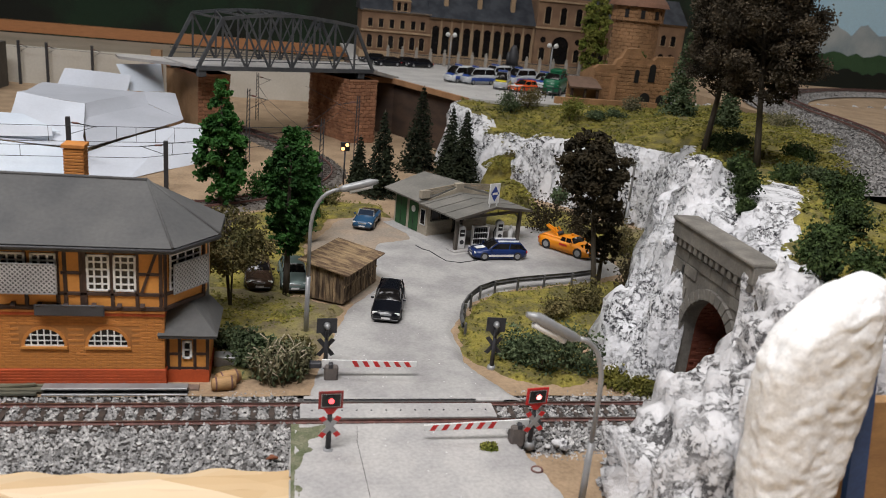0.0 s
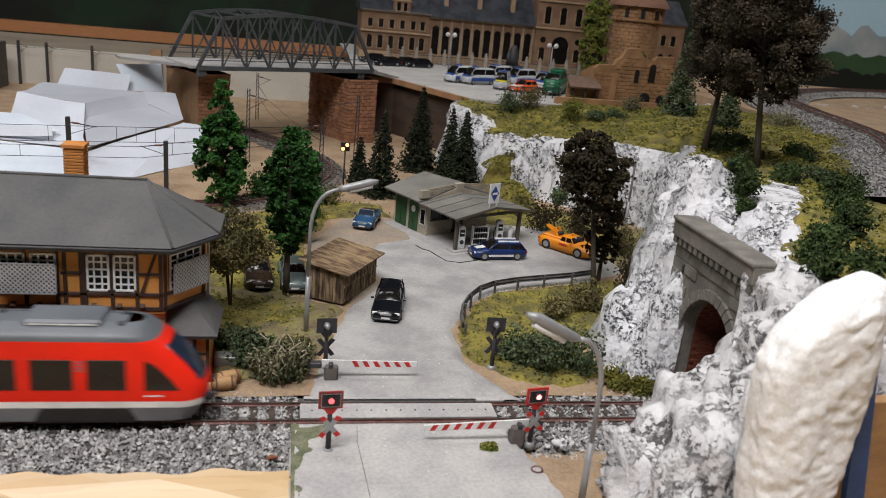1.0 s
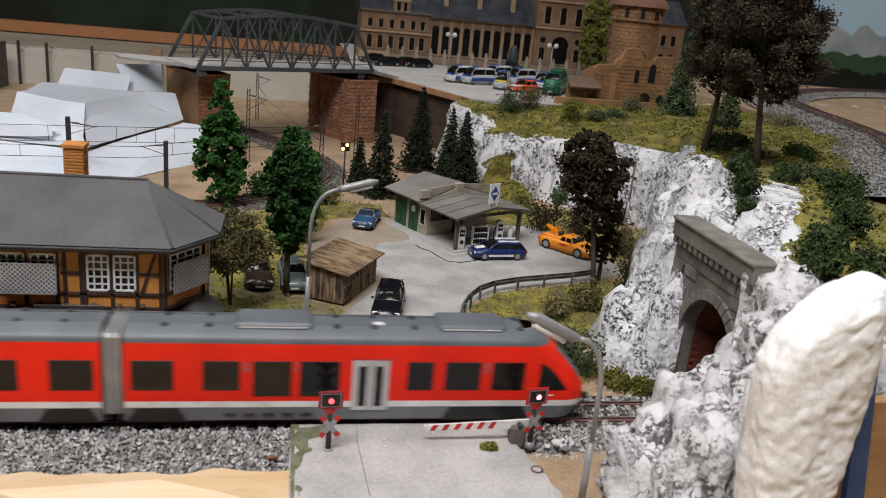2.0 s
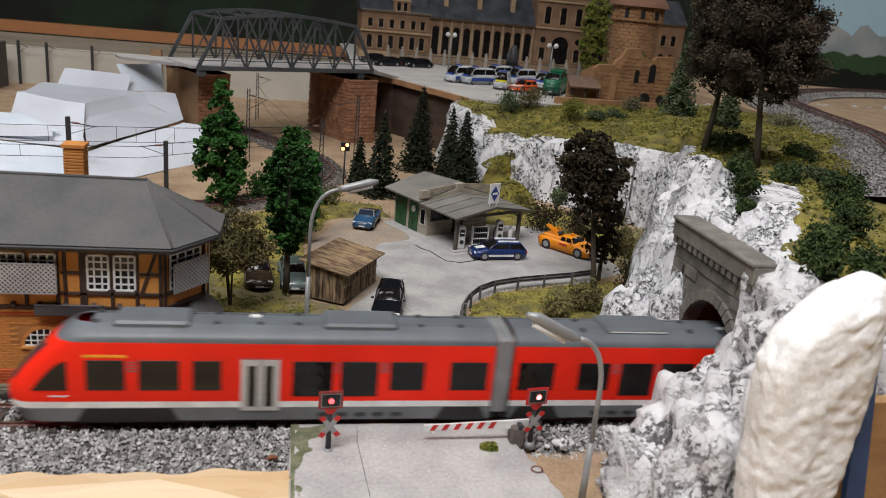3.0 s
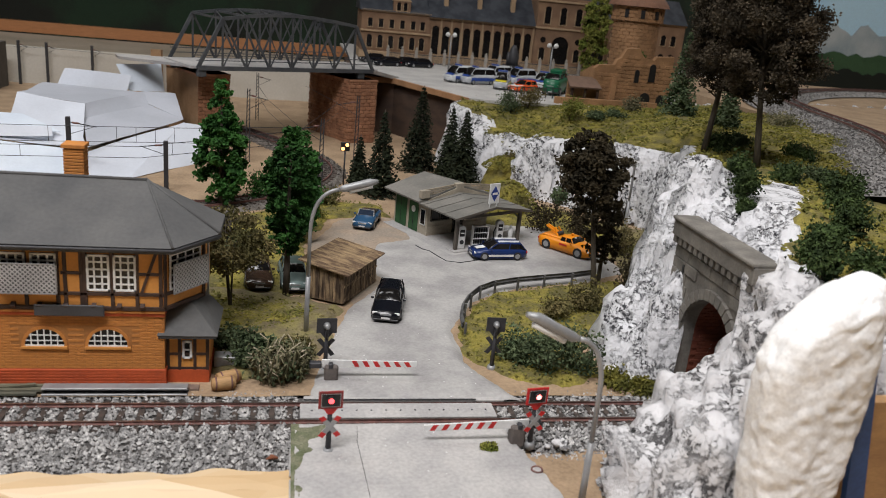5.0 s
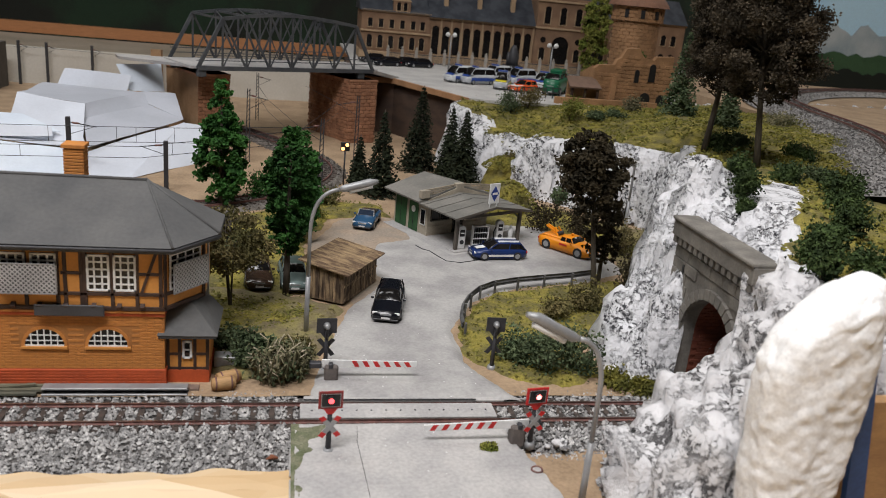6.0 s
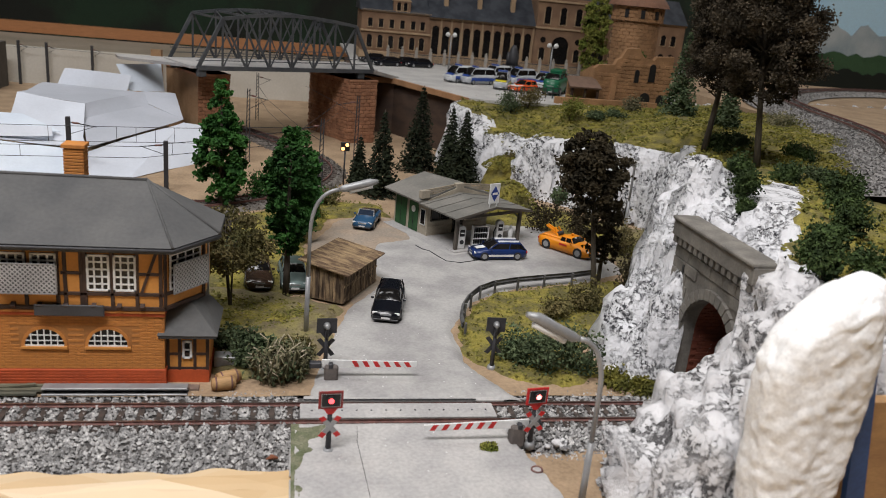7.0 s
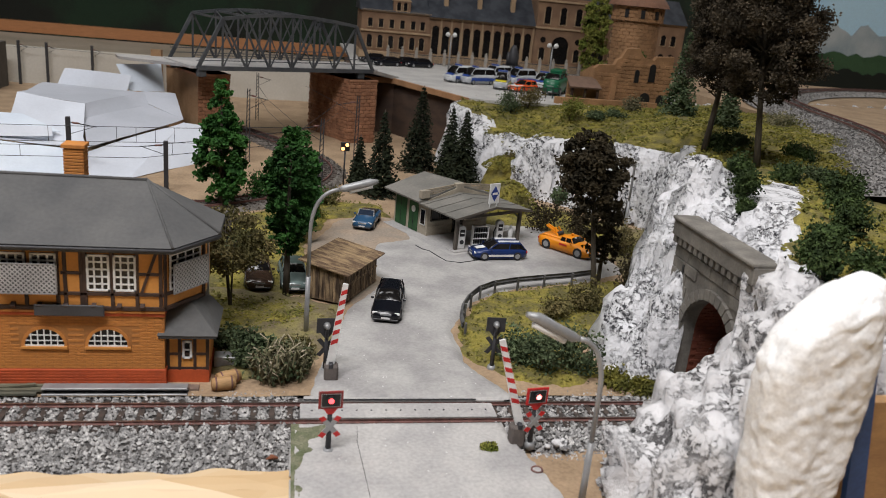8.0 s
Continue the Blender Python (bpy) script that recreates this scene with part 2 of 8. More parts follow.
def chip_board(name):
    """Pressed board of long pale wood chips."""
    mat = bpy.data.materials.new(name)
    mat.use_nodes = True
    nt = mat.node_tree
    bs = nt.nodes["Principled BSDF"]
    bs.inputs["Roughness"].default_value = 0.6
    co = nt.nodes.new("ShaderNodeTexCoord")
    prev = None
    for k, (turn, sc) in enumerate(((25, (0.16, 0.9, 1)), (-35, (0.2, 0.75, 1)), (80, (0.25, 1.0, 1)))):
        mp = nt.nodes.new("ShaderNodeMapping")
        mp.inputs["Rotation"].default_value = (0, 0, radians(turn))
        mp.inputs["Scale"].default_value = sc
        nt.links.new(co.outputs["Object"], mp.inputs[0])
        vo = nt.nodes.new("ShaderNodeTexVoronoi")
        vo.inputs["Scale"].default_value = 0.8 / CM
        nt.links.new(mp.outputs[0], vo.inputs["Vector"])
        r = nt.nodes.new("ShaderNodeValToRGB")
        el = r.color_ramp.elements
        el[0].color, el[1].color = (0.44, 0.27, 0.12, 1), (0.86, 0.70, 0.50, 1)
        e = el.new(0.5)
        e.color = (0.70, 0.52, 0.31, 1)
        e = el.new(0.93)
        e.color = (0.46, 0.38, 0.27, 1)
        sp = nt.nodes.new("ShaderNodeSeparateColor")
        nt.links.new(vo.outputs["Color"], sp.inputs[0])
        nt.links.new(sp.outputs[0], r.inputs[0])
        if prev is None:
            prev = r.outputs[0]
        else:
            m = nt.nodes.new("ShaderNodeMix")
            m.data_type = "RGBA"
            m.inputs[0].default_value = 0.28
            nt.links.new(prev, m.inputs[6])
            nt.links.new(r.outputs[0], m.inputs[7])
            prev = m.outputs[2]
    n = nt.nodes.new("ShaderNodeTexNoise")
    n.inputs["Scale"].default_value = 6 / CM
    nt.links.new(co.outputs["Object"], n.inputs["Vector"])
    b = nt.nodes.new("ShaderNodeBump")
    b.inputs["Distance"].default_value = 0.01 * CM
    nt.links.new(n.outputs[0], b.inputs["Height"])
    nt.links.new(b.outputs[0], bs.inputs["Normal"])
    nt.links.new(prev, bs.inputs["Base Color"])
    return mat


M["chip_board"] = chip_board("chip_board")


def nz(x, y, z=0.0, s=1.0):
    """Noise from -1 to 1 with features about 1/s cm."""
    return noise.noise(Vector((x * s, y * s, z * s)))


def fbm(x, y, z=0.0, s=1.0, octaves=4):
    return sum(nz(x + 7 * k, y - 3 * k, z, s * 2 ** k) / 2 ** k for k in range(octaves))


def smooth_step(a, b, t):
    t = min(1.0, max(0.0, (t - a) / (b - a)))
    return t * t * (3 - 2 * t)


# ---- room and base ----
def room():
    g = Geo().box(-330, 330, -300, 330, -91, -90)
    solid("floor", g, material("room_floor", (0.10, 0.09, 0.08), 0.7, scale=0.05), "dark room floor under the layout", "floor", "structure")
    g = Geo().box(-330, 330, -300, 330, 190, 192)
    solid("ceiling", g, material("room_ceiling", (0.42, 0.41, 0.39), 0.8, scale=0.05), "pale exhibition room ceiling", "ceiling", "structure")
    wall = material("room_wall", (0.22, 0.21, 0.20), 0.8, scale=0.05)
    for name, b in (("wall_south", (-330, 330, -304, -300)), ("wall_west", (-334, -330, -300, 330)), ("wall_east", (330, 334, -300, 330)), ("wall_north", (-330, 330, 330, 334))):
        solid(name, Geo().box(b[0], b[1], b[2], b[3], -90, 190), wall, "plain painted room wall", "wall", "structure")


room()

# base board of the layout, and the raised sand and earth on it
g = Geo().box(-120, 290, -60, 220, -6, -1.2)
solid("baseboard", g, M["board"], "bare wooden base board of the layout", "base board", "structure")


def ground_height(x, y):
    h = -0.12 + 0.10 * fbm(x, y, 0, 0.22)
    if y < -1.5:
        h -= 0.25 * smooth_step(-1.5, -3.5, y)
    return h


g = Geo().grid(lambda u, v: (-60 + 110 * u, 2.6 + 110 * v, ground_height(-60 + 110 * u, 2.6 + 110 * v)), 110, 110)
solid("ground", g, M["sand"], "sandy brown layout ground", "ground", "structure")


def in_poly(x, y, poly):
    c = False
    for i in range(len(poly)):
        (x0, y0), (x1, y1) = poly[i - 1], poly[i]
        if (y0 > y) != (y1 > y) and x < (x1 - x0) * (y - y0) / (y1 - y0) + x0:
            c = not c
    return c


def edge_distance(x, y, poly):
    """Distance to the outline: positive inside."""
    best = 1e9
    for i in range(len(poly)):
        (x0, y0), (x1, y1) = poly[i - 1], poly[i]
        dx, dy = x1 - x0, y1 - y0
        t = min(1.0, max(0.0, ((x - x0) * dx + (y - y0) * dy) / (dx * dx + dy * dy + 1e-9)))
        best = min(best, math.hypot(x - x0 - t * dx, y - y0 - t * dy))
    return best if in_poly(x, y, poly) else -best


def sheet(poly, step, height, margin=0.0, wobble=0.0):
    """A ground sheet over an outline, with a ragged rim."""
    xs, ys = [p[0] for p in poly], [p[1] for p in poly]
    nx, ny = int((max(xs) - min(xs)) / step) + 1, int((max(ys) - min(ys)) / step) + 1
    ids, v, f = {}, [], []

    def vid(i, j):
        if (i, j) not in ids:
            x, y = min(xs) + i * step, min(ys) + j * step
            ids[i, j] = len(v)
            v.append((x, y, height(x, y, edge_distance(x, y, poly))))
        return ids[i, j]

    for i in range(nx):
        for j in range(ny):
            x, y = min(xs) + (i + 0.5) * step, min(ys) + (j + 0.5) * step
            if edge_distance(x, y, poly) + wobble * fbm(x, y, 3, 0.8) > margin:
                f.append((vid(i, j), vid(i + 1, j), vid(i + 1, j + 1), vid(i, j + 1)))
    return Geo().add(v, f, 0, True)


# outline of the road from the crossing to the filling station
ROAD = [(1.5, 1.95), (2.2, 5.5), (3.1, 9.6), (4.4, 14.5), (7.0, 19.6), (6.0, 24), (7.5, 29), (10.5, 30.5), (10, 37), (24, 36), (27.5, 30), (28, 24), (23.7, 21.2), (17.9, 19.6),
        (14.6, 17.8), (13.2, 16.4), (11.6, 13.2), (10.7, 11.5), (10.6, 6.6), (12.8, 1.95)]
GRAVEL = [(4.6, 15.6), (2.6, 20), (1.6, 24), (2.2, 29), (4.5, 36), (7.5, 38), (12, 37), (12, 28), (8.0, 18.0), (5.5, 15.0)]
g = sheet(GRAVEL, 0.4, lambda x, y, d: -0.25 + 0.33 * smooth_step(-0.6, 0.8, d + 0.3 * nz(x, y, 4, 0.9)) + 0.02 * nz(x, y, 0, 0.6), margin=-0.6)
solid("gravel_yard", g, M["gravel_path"], "brown gravel yard beside the filling station", "yard", "structure")
g = sheet(ROAD, 0.3, lambda x, y, d: -0.25 + 0.37 * smooth_step(-0.45, 0.35, d + 0.15 * nz(x, y, 4, 1.2)) + 0.01 * nz(x, y, 0, 0.5), margin=-0.5)
solid("road", g, M["asphalt"], "worn grey asphalt road to the filling station", "road", "structure")
NEAR_ROAD = [(0.5, -12), (0.62, -0.35), (11.4, -0.35), (11.4, -1.5), (12.4, -5.5), (13.4, -12)]
g = sheet(NEAR_ROAD, 0.25, lambda x, y, d: -0.6 + 0.62 * smooth_step(-0.15, 0.2, d + 0.1) + 0.008 * nz(x, y, 0, 0.7), wobble=0.12)
solid("road_front", g, M["concrete"], "stained grey concrete road before the crossing", "road", "structure")

# plywood front strip and its sand edge
g = Geo().grid(lambda u, v: (-40 + 40.6 * u, -30 + 26.3 * v + 0.5 * nz(u * 20, v * 3, 1, 1), -0.42 + 0.06 * nz(u * 30, v * 18, 0, 1)), 120, 40)
solid("plywood_front", g, M["chip_board"], "bare pale chip board strip in front of the ballast", "plywood", "structure")
g = Geo().grid(lambda u, v: (11 + 30 * u, -30 + 31 * v, -0.45 + 0.12 * fbm(u * 30, v * 30, 2, 0.5)), 80, 80)
solid("sand_front", g, M["sand"], "sandy ground beside the concrete road", "ground", "structure")

# ---- track ----
TRACK_Y0, TRACK_Y1 = 0.0, 1.72


def ballast_bed():
    def prof(u, v):
        x, y = -75 + 160 * u, -4.2 + 8.4 * v
        z = -0.30 - 0.38 * smooth_step(-1.3, -4.0, y) - 0.2 * smooth_step(3.0, 4.2, y)
        return x, y, z + 0.03 * nz(x, y, 0, 2)
    # Bed coloured near black to carry the shade in the gaps between stones.
    g = Geo().grid(prof, 400, 24)
    solid("ballast_bed", g, M["ballast_gap_shade"], "near-black ballast bed under the track, gap shade in its colour", "ballast", "structure")
    rng = random.Random(4)
    g = Geo()
    for k in range(16500):
        x = rng.uniform(-21, 0.9) if k % 3 else rng.uniform(11.4, 25)
        y = rng.uniform(-4.1, 3.3)
        if x > 11 and y < -3.4:
            continue
        z = -0.26 - 0.38 * smooth_step(-1.3, -4.0, y) - 0.2 * smooth_step(3.0, 4.2, y)
        if -0.7 < y < 2.42 and abs((x + 22) / 0.9 - round((x + 22) / 0.9)) < 0.24 and rng.random() < 0.85:
            continue
        r = rng.uniform(0.06, 0.125)
        z += rng.uniform(-0.03, 0.09)
        a = [rng.uniform(0.7, 1.25) * r for _ in range(6)]
        t, tl = rng.uniform(0, 6.28), rng.uniform(-0.6, 0.6)
        ct, st = math.cos(t), math.sin(t)
        pts = [(a[0], 0, tl * a[0]), (-a[1], 0, -tl * a[1]), (0, a[2], 0), (0, -a[3], 0), (0.2 * r, 0.1 * r, a[4]), (0, 0, -a[5])]
        g.add([(x + p * ct - q * st, y + p * st + q * ct, z + s) for p, q, s in pts],
              [(0, 2, 4), (2, 1, 4), (1, 3, 4), (3, 0, 4), (2, 0, 5), (1, 2, 5), (3, 1, 5), (0, 3, 5)])
    solid("ballast_stones", g, M["ballast"], "loose grey and dark ballast stones", "gravel", "stuff")


ballast_bed()
track = thing("track", 0, 0, 0, 0, "single railway track with rusty rails on dark sleepers", "track", kind="structure")
for y in (TRACK_Y0, TRACK_Y1):
    prof = [(-0.11, -0.2), (-0.11, -0.16), (-0.02, -0.13), (-0.02, -0.05), (-0.045, -0.035), (-0.045, -0.005), (0.045, -0.005), (0.045, -0.035), (0.02, -0.05), (0.02, -0.13), (0.11, -0.16), (0.11, -0.2)]
    rail = part("rail", Geo().prism(prof, -75, 85, place=lambda a, b, h, y=y: (h, y + a, b)), M["rail_rust"], track, "rust-brown rail with a bright head")
    part("rail_head", Geo().box(-75, 85, y - 0.036, y + 0.036, -0.0052, 0.0), M["rail_steel"], rail)
slp = Geo().box(-0.15, 0.15, -0.62, 2.34, -0.33, -0.2, 0.02)
for y in (0, 1.72):
    for s in (-1, 1):
        slp.box(-0.09, 0.09, y + s * 0.17 - 0.06, y + s * 0.17 + 0.06, -0.2, -0.13, 0.02)
me = slp.mesh("sleeper", M["sleeper"])
for k in range(70):
    ob = new("sleeper", me)
    ob.location.x = (-22 + 0.9 * k) * CM
    ob.parent = track

# crossing plates between and beside the rails
crossing = thing("crossing_deck", 0, 0, 0, 0, "grey riveted level crossing plates between the rails", "crossing deck", kind="structure")
part("centre_plate", Geo().box(1.0, 11.2, 0.14, 1.58, -0.2, 0.02, 0.03), M["concrete"], crossing, "grey plate with a row of bolts")
part("rear_plate", Geo().box(1.2, 12.0, 1.80, 2.32, -0.3, 0.05, 0.03), M["concrete"], crossing)
part("rail_strip", Geo().box(1.2, 10.4, 1.78, 1.92, 0.045, 0.09, 0.02), M["black"], crossing, "black rubber strip")
for k in range(13):
    part("bolt", Geo().tube([(1.6 + 0.76 * k, 0.82, 0.0), (1.6 + 0.76 * k, 0.82, 0.05)], 0.05, 7), M["dark_metal"], crossing)

# wear on the road: moss, cracks, chips
moss = material("moss_film", (0.10, 0.115, 0.06), 0.95, other=(0.17, 0.17, 0.11), scale=1.2, fine=0.3)
g = sheet([(0.56, -12), (0.6, -0.5), (2.3, -0.5), (2.0, -1.6), (1.3, -3.2), (1.0, -5.0), (1.3, -6.6), (1.1, -12)], 0.12, lambda x, y, d: -0.05 + 0.085 * smooth_step(-0.3, 0.35, d + 0.45 * fbm(x, y, 4, 1.2)) + 0.01 * nz(x, y, 0, 3), margin=-0.5)
solid("moss_patch", g, moss, "green moss film along the concrete road edge", "moss", "structure")
cracks = thing("road_crack", 0, 0, 0, 0, "dark open cracks in the road surface", "crack", kind="structure")
for line, r in ((((10.9, 28.6), (11.4, 27.6), (11.9, 27.2), (12.4, 25.9), (12.9, 24.7), (14.0, 24.4), (15.9, 25.3)), 0.05), (((3.79, -0.7), (3.7, -2.2), (3.78, -3.9), (3.92, -6.6)), 0.013),
                (((4.6, 2.6), (4.4, 5.0), (4.9, 7.5)), 0.02)):
    z = 0.125 if line[0][1] > 3 else 0.02
    part("crack", Geo().tube([(a + 0.05 * nz(a, b, 1, 3), b, z) for a, b in line], r, 5), M["black"], cracks)
rng = random.Random(14)
g = Geo()
for k in range(130):
    x, y = rng.uniform(2.5, 11), rng.uniform(-8, 24)
    if not (in_poly(x, y, ROAD) or in_poly(x, y, NEAR_ROAD)):
        continue
    z = 0.13 if y > 2 else 0.03
    s = rng.uniform(0.015, 0.06)
    a = rng.uniform(0, 3)
    g.add([(x + s * math.cos(a + q), y + s * math.sin(a + q), z) for q in (0, 1.7, 3.3, 4.6)] + [(x, y, z + 0.03)], [(0, 1, 4), (1, 2, 4), (2, 3, 4), (3, 0, 4)])
solid("road_chips", g, M["white"], "small white chips lying on the road", "chips", "stuff")
ring = thing("drain_ring", 11.9, -4.8, 0.02, 0, "small rusty round drain cover in the road", "drain cover")
part("rim", Geo().tube([(0.26 * math.cos(k * 0.524), 0.26 * math.sin(k * 0.524), 0.02) for k in range(13)], 0.05, 6), M["rail_rust"], ring)
part("cover", Geo().tube([(0, 0, -0.02), (0, 0, 0.02)], 0.22, 12), M["concrete"], ring)


# ---- the railcar ----
TZ0, TZS, TZT, TZR = 0.28, 1.43, 4.40, 5.0   # skirt, white stripe, side top, roof top
TIP = 23.3                                  # middle to the tip of the nose
TW = 1.56                                   # half width


def car_section(z):
    """Half width of the body at height z."""
    if z < TZT:
        return TW - 0.05 * max(0, (1.2 - z)) - 0.03 * max(0, z - 3.6)
    t = (z - TZT) / (TZR - TZT)
    return (TW - 0.03) * math.sqrt(max(0, 1 - (t * 0.93) ** 2.4))


def nose_x(z):
    """How far the cab front lies behind the tip at height z."""
    if z < 0.9:
        return 0.25 + 0.5 * (0.9 - z)
    if z < 2.0:
        return 0.10 * abs(z - 1.6)
    return 0.05 + 0.55 * (z - 2.0) + 0.14 * (z - 2.0) ** 2


def shell(z0, z1, nz_, x_in, x_tip, mat):
    """One band of the body from the articulation to the nose, wrapped round the front."""
    g = Geo()
    rows = []
    for j in range(nz_ + 1):
        z = z0 + (z1 - z0) * j / nz_
        w = car_section(z)
        tip = x_tip - nose_x(z)
        pts = []
        for k in range(25):
            a = -1 + 2 * k / 24
            s = abs(a)
            if s > 0.5:
                x = x_in + (tip - 1.25 - x_in) * (1 - s) / 0.5
                y = w
            else:
                t = (0.5 - s) / 0.5
                y = w * (1 - t ** 2.2) if t < 1 else 0
                y = w * math.cos(t * math.pi / 2) ** 0.62
                x = tip - 1.25 + 1.25 * math.sin(t * math.pi / 2)
            pts.append((x, math.copysign(y, a), z))
        rows.append(pts)
    n = 25
    v = [p for r in rows for p in r]
    f = [(j * n + k, j * n + k + 1, (j + 1) * n + k + 1, (j + 1) * n + k) for j in range(nz_) for k in range(n - 1)]
    g.add(v, f, mat, True)
    return g


def railcar():
    train = thing("railcar", 0, 0.86, 0, 0, "red two-part diesel railcar with grey roof and dark windows", "train")
    for s in (1, -1):
        turn = Matrix.Rotation(0 if s > 0 else math.pi, 4, "Z")

        def put(name, g, mat, parent=train, label=""):
            return part(name, g.move(turn), mat, parent, label)

        put("skirt", shell(TZ0 + 0.1, TZS - 0.34, 3, 0.5, TIP, 0), M["train_skirt"], label="grey lower skirt")
        put("stripe", shell(TZS - 0.34, TZS - 0.02, 1, 0.5, TIP, 0), M["white"], label="white stripe")
        body = put("body", shell(TZS - 0.02, TZT, 10, 0.5, TIP, 0), M["red_paint"], label="glossy red body side")
        roof = put("roof", shell(TZT, TZR, 6, 0.5, TIP, 0), M["train_grey"], label="grey curved roof")
        put("roof_cap", Geo().slab([(0.5, -0.62, TZR - 0.02), (19.6, -0.62, TZR - 0.02), (19.6, 0.62, TZR - 0.02), (0.5, 0.62, TZR - 0.02)], 0.06), M["train_grey"], roof)
        put("underframe", Geo().box(0.8, 20.6, -1.2, 1.2, 0.3, 1.2), M["black"])
        for bx in (1.2, 18.0):
            bog = put("bogie", Geo().box(bx - 2.0 if bx > 2 else 0.1, bx + 2.0, -1.35, 1.35, 0.28, 0.75, 0.08), M["black"], label="black bogie")
            for wx in (bx - 1.4, bx + 1.4) if bx > 2 else (1.2,):
                for wy in (-0.88, 0.88):
                    put("wheel", Geo().tube([(wx, wy - 0.12, 0.5), (wx, wy + 0.12, 0.5)], 0.5, 16), M["dark_metal"], bog)
        for sy in (-1, 1):
            y = sy * (TW + 0.004)

            def pane(name, x0, x1, z0, z1, mat, parent=body, d=0.015, label=""):
                return put(name, Geo().box(x0, x1, min(y, y + sy * d), max(y, y + sy * d), z0, z1, 0.006), mat, parent, label)

            # black plates on the uncut skirt paint in the shade of the bogie cut-outs
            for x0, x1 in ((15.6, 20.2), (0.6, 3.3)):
                put("bogie_opening", Geo().prism([(x0, 0.34), (x1, 0.34), (x1 - 0.4, 1.06), (x0 + 0.4, 1.06)], y - sy * 0.10, y, place=lambda a, c, h: (a, h, c)), M["black"], body, "black plate painting in the shade over the bogie")
            for k in range(5):
                pane("skirt_slit", 5.0 + 0.9 * k, 5.55 + 0.9 * k, 0.58, 0.78, M["dark_metal"], d=0.006)
            for x0, x1 in ((0.8, 2.7), (4.0, 5.7), (6.3, 8.1), (8.5, 10.4), (13.7, 15.0), (15.6, 17.4), (18.0, 19.7)):
                low = 1.68 if 4 < x0 < 9 else 2.0
                w = pane("window", x0, x1, low, 3.52, M["dark_glass"], label="dark tinted window")
                pane("window_rubber", x0 + 0.02, x1 - 0.02, 3.49, 3.53, M["black"], w, 0.02)
            for x0, x1 in ((17.45, 17.95), (8.15, 8.45), (5.75, 6.25)):
                for z in (2.95, 3.1, 3.25, 3.4):
                    pane("lettering_bars", x0 + 0.06, x1 - 0.06, z, z + 0.06, M["train_grey"], d=0.006)
            # double sliding door
            door = pane("door", 11.0, 12.8, 0.92, 3.6, M["door_silver"], d=0.03, label="pale grey double door with two panes")
            for dx in (11.3, 12.1):
                pane("door_pane", dx, dx + 0.4, 1.15, 3.3, M["dark_glass"], door, 0.04)
            pane("door_gap", 11.88, 11.92, 0.95, 3.57, M["black"], door, 0.036)
            pane("door_rail", 10.9, 12.9, 3.64, 3.70, M["sign_red"], body, 0.03)
            # wedge-shaped cab side window
            pts = [(20.5, 2.0), (22.05, 2.0), (21.7, 2.5), (21.25, 3.0), (20.95, 3.28), (20.5, 3.5)]
            put("cab_window", Geo().prism(pts, y - sy * 0.12, y + sy * 0.02, place=lambda a, b, h: (a, h, b)), M["dark_glass"], body)
            pane("number_bars", 20.5, 21.3, 1.66, 1.74, M["white"], d=0.008)
            if s < 0:
                pane("class_stripe", 17.9, 19.8, 3.66, 3.8, M["yellow_paint"], d=0.008, label="yellow class stripe")
        # windscreen, following the nose
        g = Geo()
        n = 12
        v = []
        for j in range(6):
            z = 2.3 + 1.75 * j / 5
            w, tip = car_section(z), TIP + 0.03 - nose_x(z)
            for k in range(n + 1):
                t = 1 - abs(-1 + 2 * k / n) * 0.34
                v.append((tip - 1.25 + 1.25 * math.sin(t * math.pi / 2), math.copysign(w * 1.01 * math.cos(t * math.pi / 2) ** 0.62, k - n / 2), z))
        g.add(v, [(j * (n + 1) + k, j * (n + 1) + k + 1, (j + 1) * (n + 1) + k + 1, (j + 1) * (n + 1) + k) for j in range(5) for k in range(n)], 0, True)
        put("windscreen", g, M["blue_glass"], body, "blue-tinted windscreen")
        for sy in (-1, 1):
            put("tail_lamp" if s < 0 else "headlight", Geo().tube([(22.2, sy * 1.0, 1.85), (22.95, sy * 1.0, 1.82)], 0.16, 10), M["tail_light"] if s < 0 else M["white"], body, "lit red tail lamp" if s < 0 else "clear headlight")
            put("buffer", Geo().tube([(22.5, sy * 0.9, 1.35), (23.45, sy * 0.9, 1.35)], [0.12, 0.2], 10), M["black"], body)
        put("coupler", Geo().box(22.9, 23.6, -0.14, 0.14, 0.9, 1.15, 0.04), M["dark_metal"])
        # roof boxes and vents
        for x0, x1 in ((5.4, 9.0), (15.2, 18.6)):
            box = put("roof_box", Geo().box(x0, x1, -0.95, 0.95, TZR - 0.25, TZR + 0.2, 0.12), M["train_grey"], roof, "grey roof unit")
            put("roof_box_edge", Geo().box(x0 + 0.2, x1 - 0.2, -0.99, -0.955, TZR - 0.02, TZR + 0.03), M["white"], box)
        for x in (2.2, 4.2, 10.2, 12.0, 14.0, 19.4):
            for y in (-0.7, 0.5):
                put("vent", Geo().tube([(x, y, TZR - 0.14), (x, y, TZR + 0.05)], 0.17, 8), M["dark_metal"], roof)
        put("antenna_plate", Geo().box(12.0, 12.5, -0.5, -0.2, TZR - 0.04, TZR + 0.06, 0.02), M["white"], roof)
    part("gangway", Geo().box(-0.5, 0.5, -1.42, 1.42, 0.6, 4.75, 0.15), M["metal_grey"], train, "grey ribbed gangway bellows")
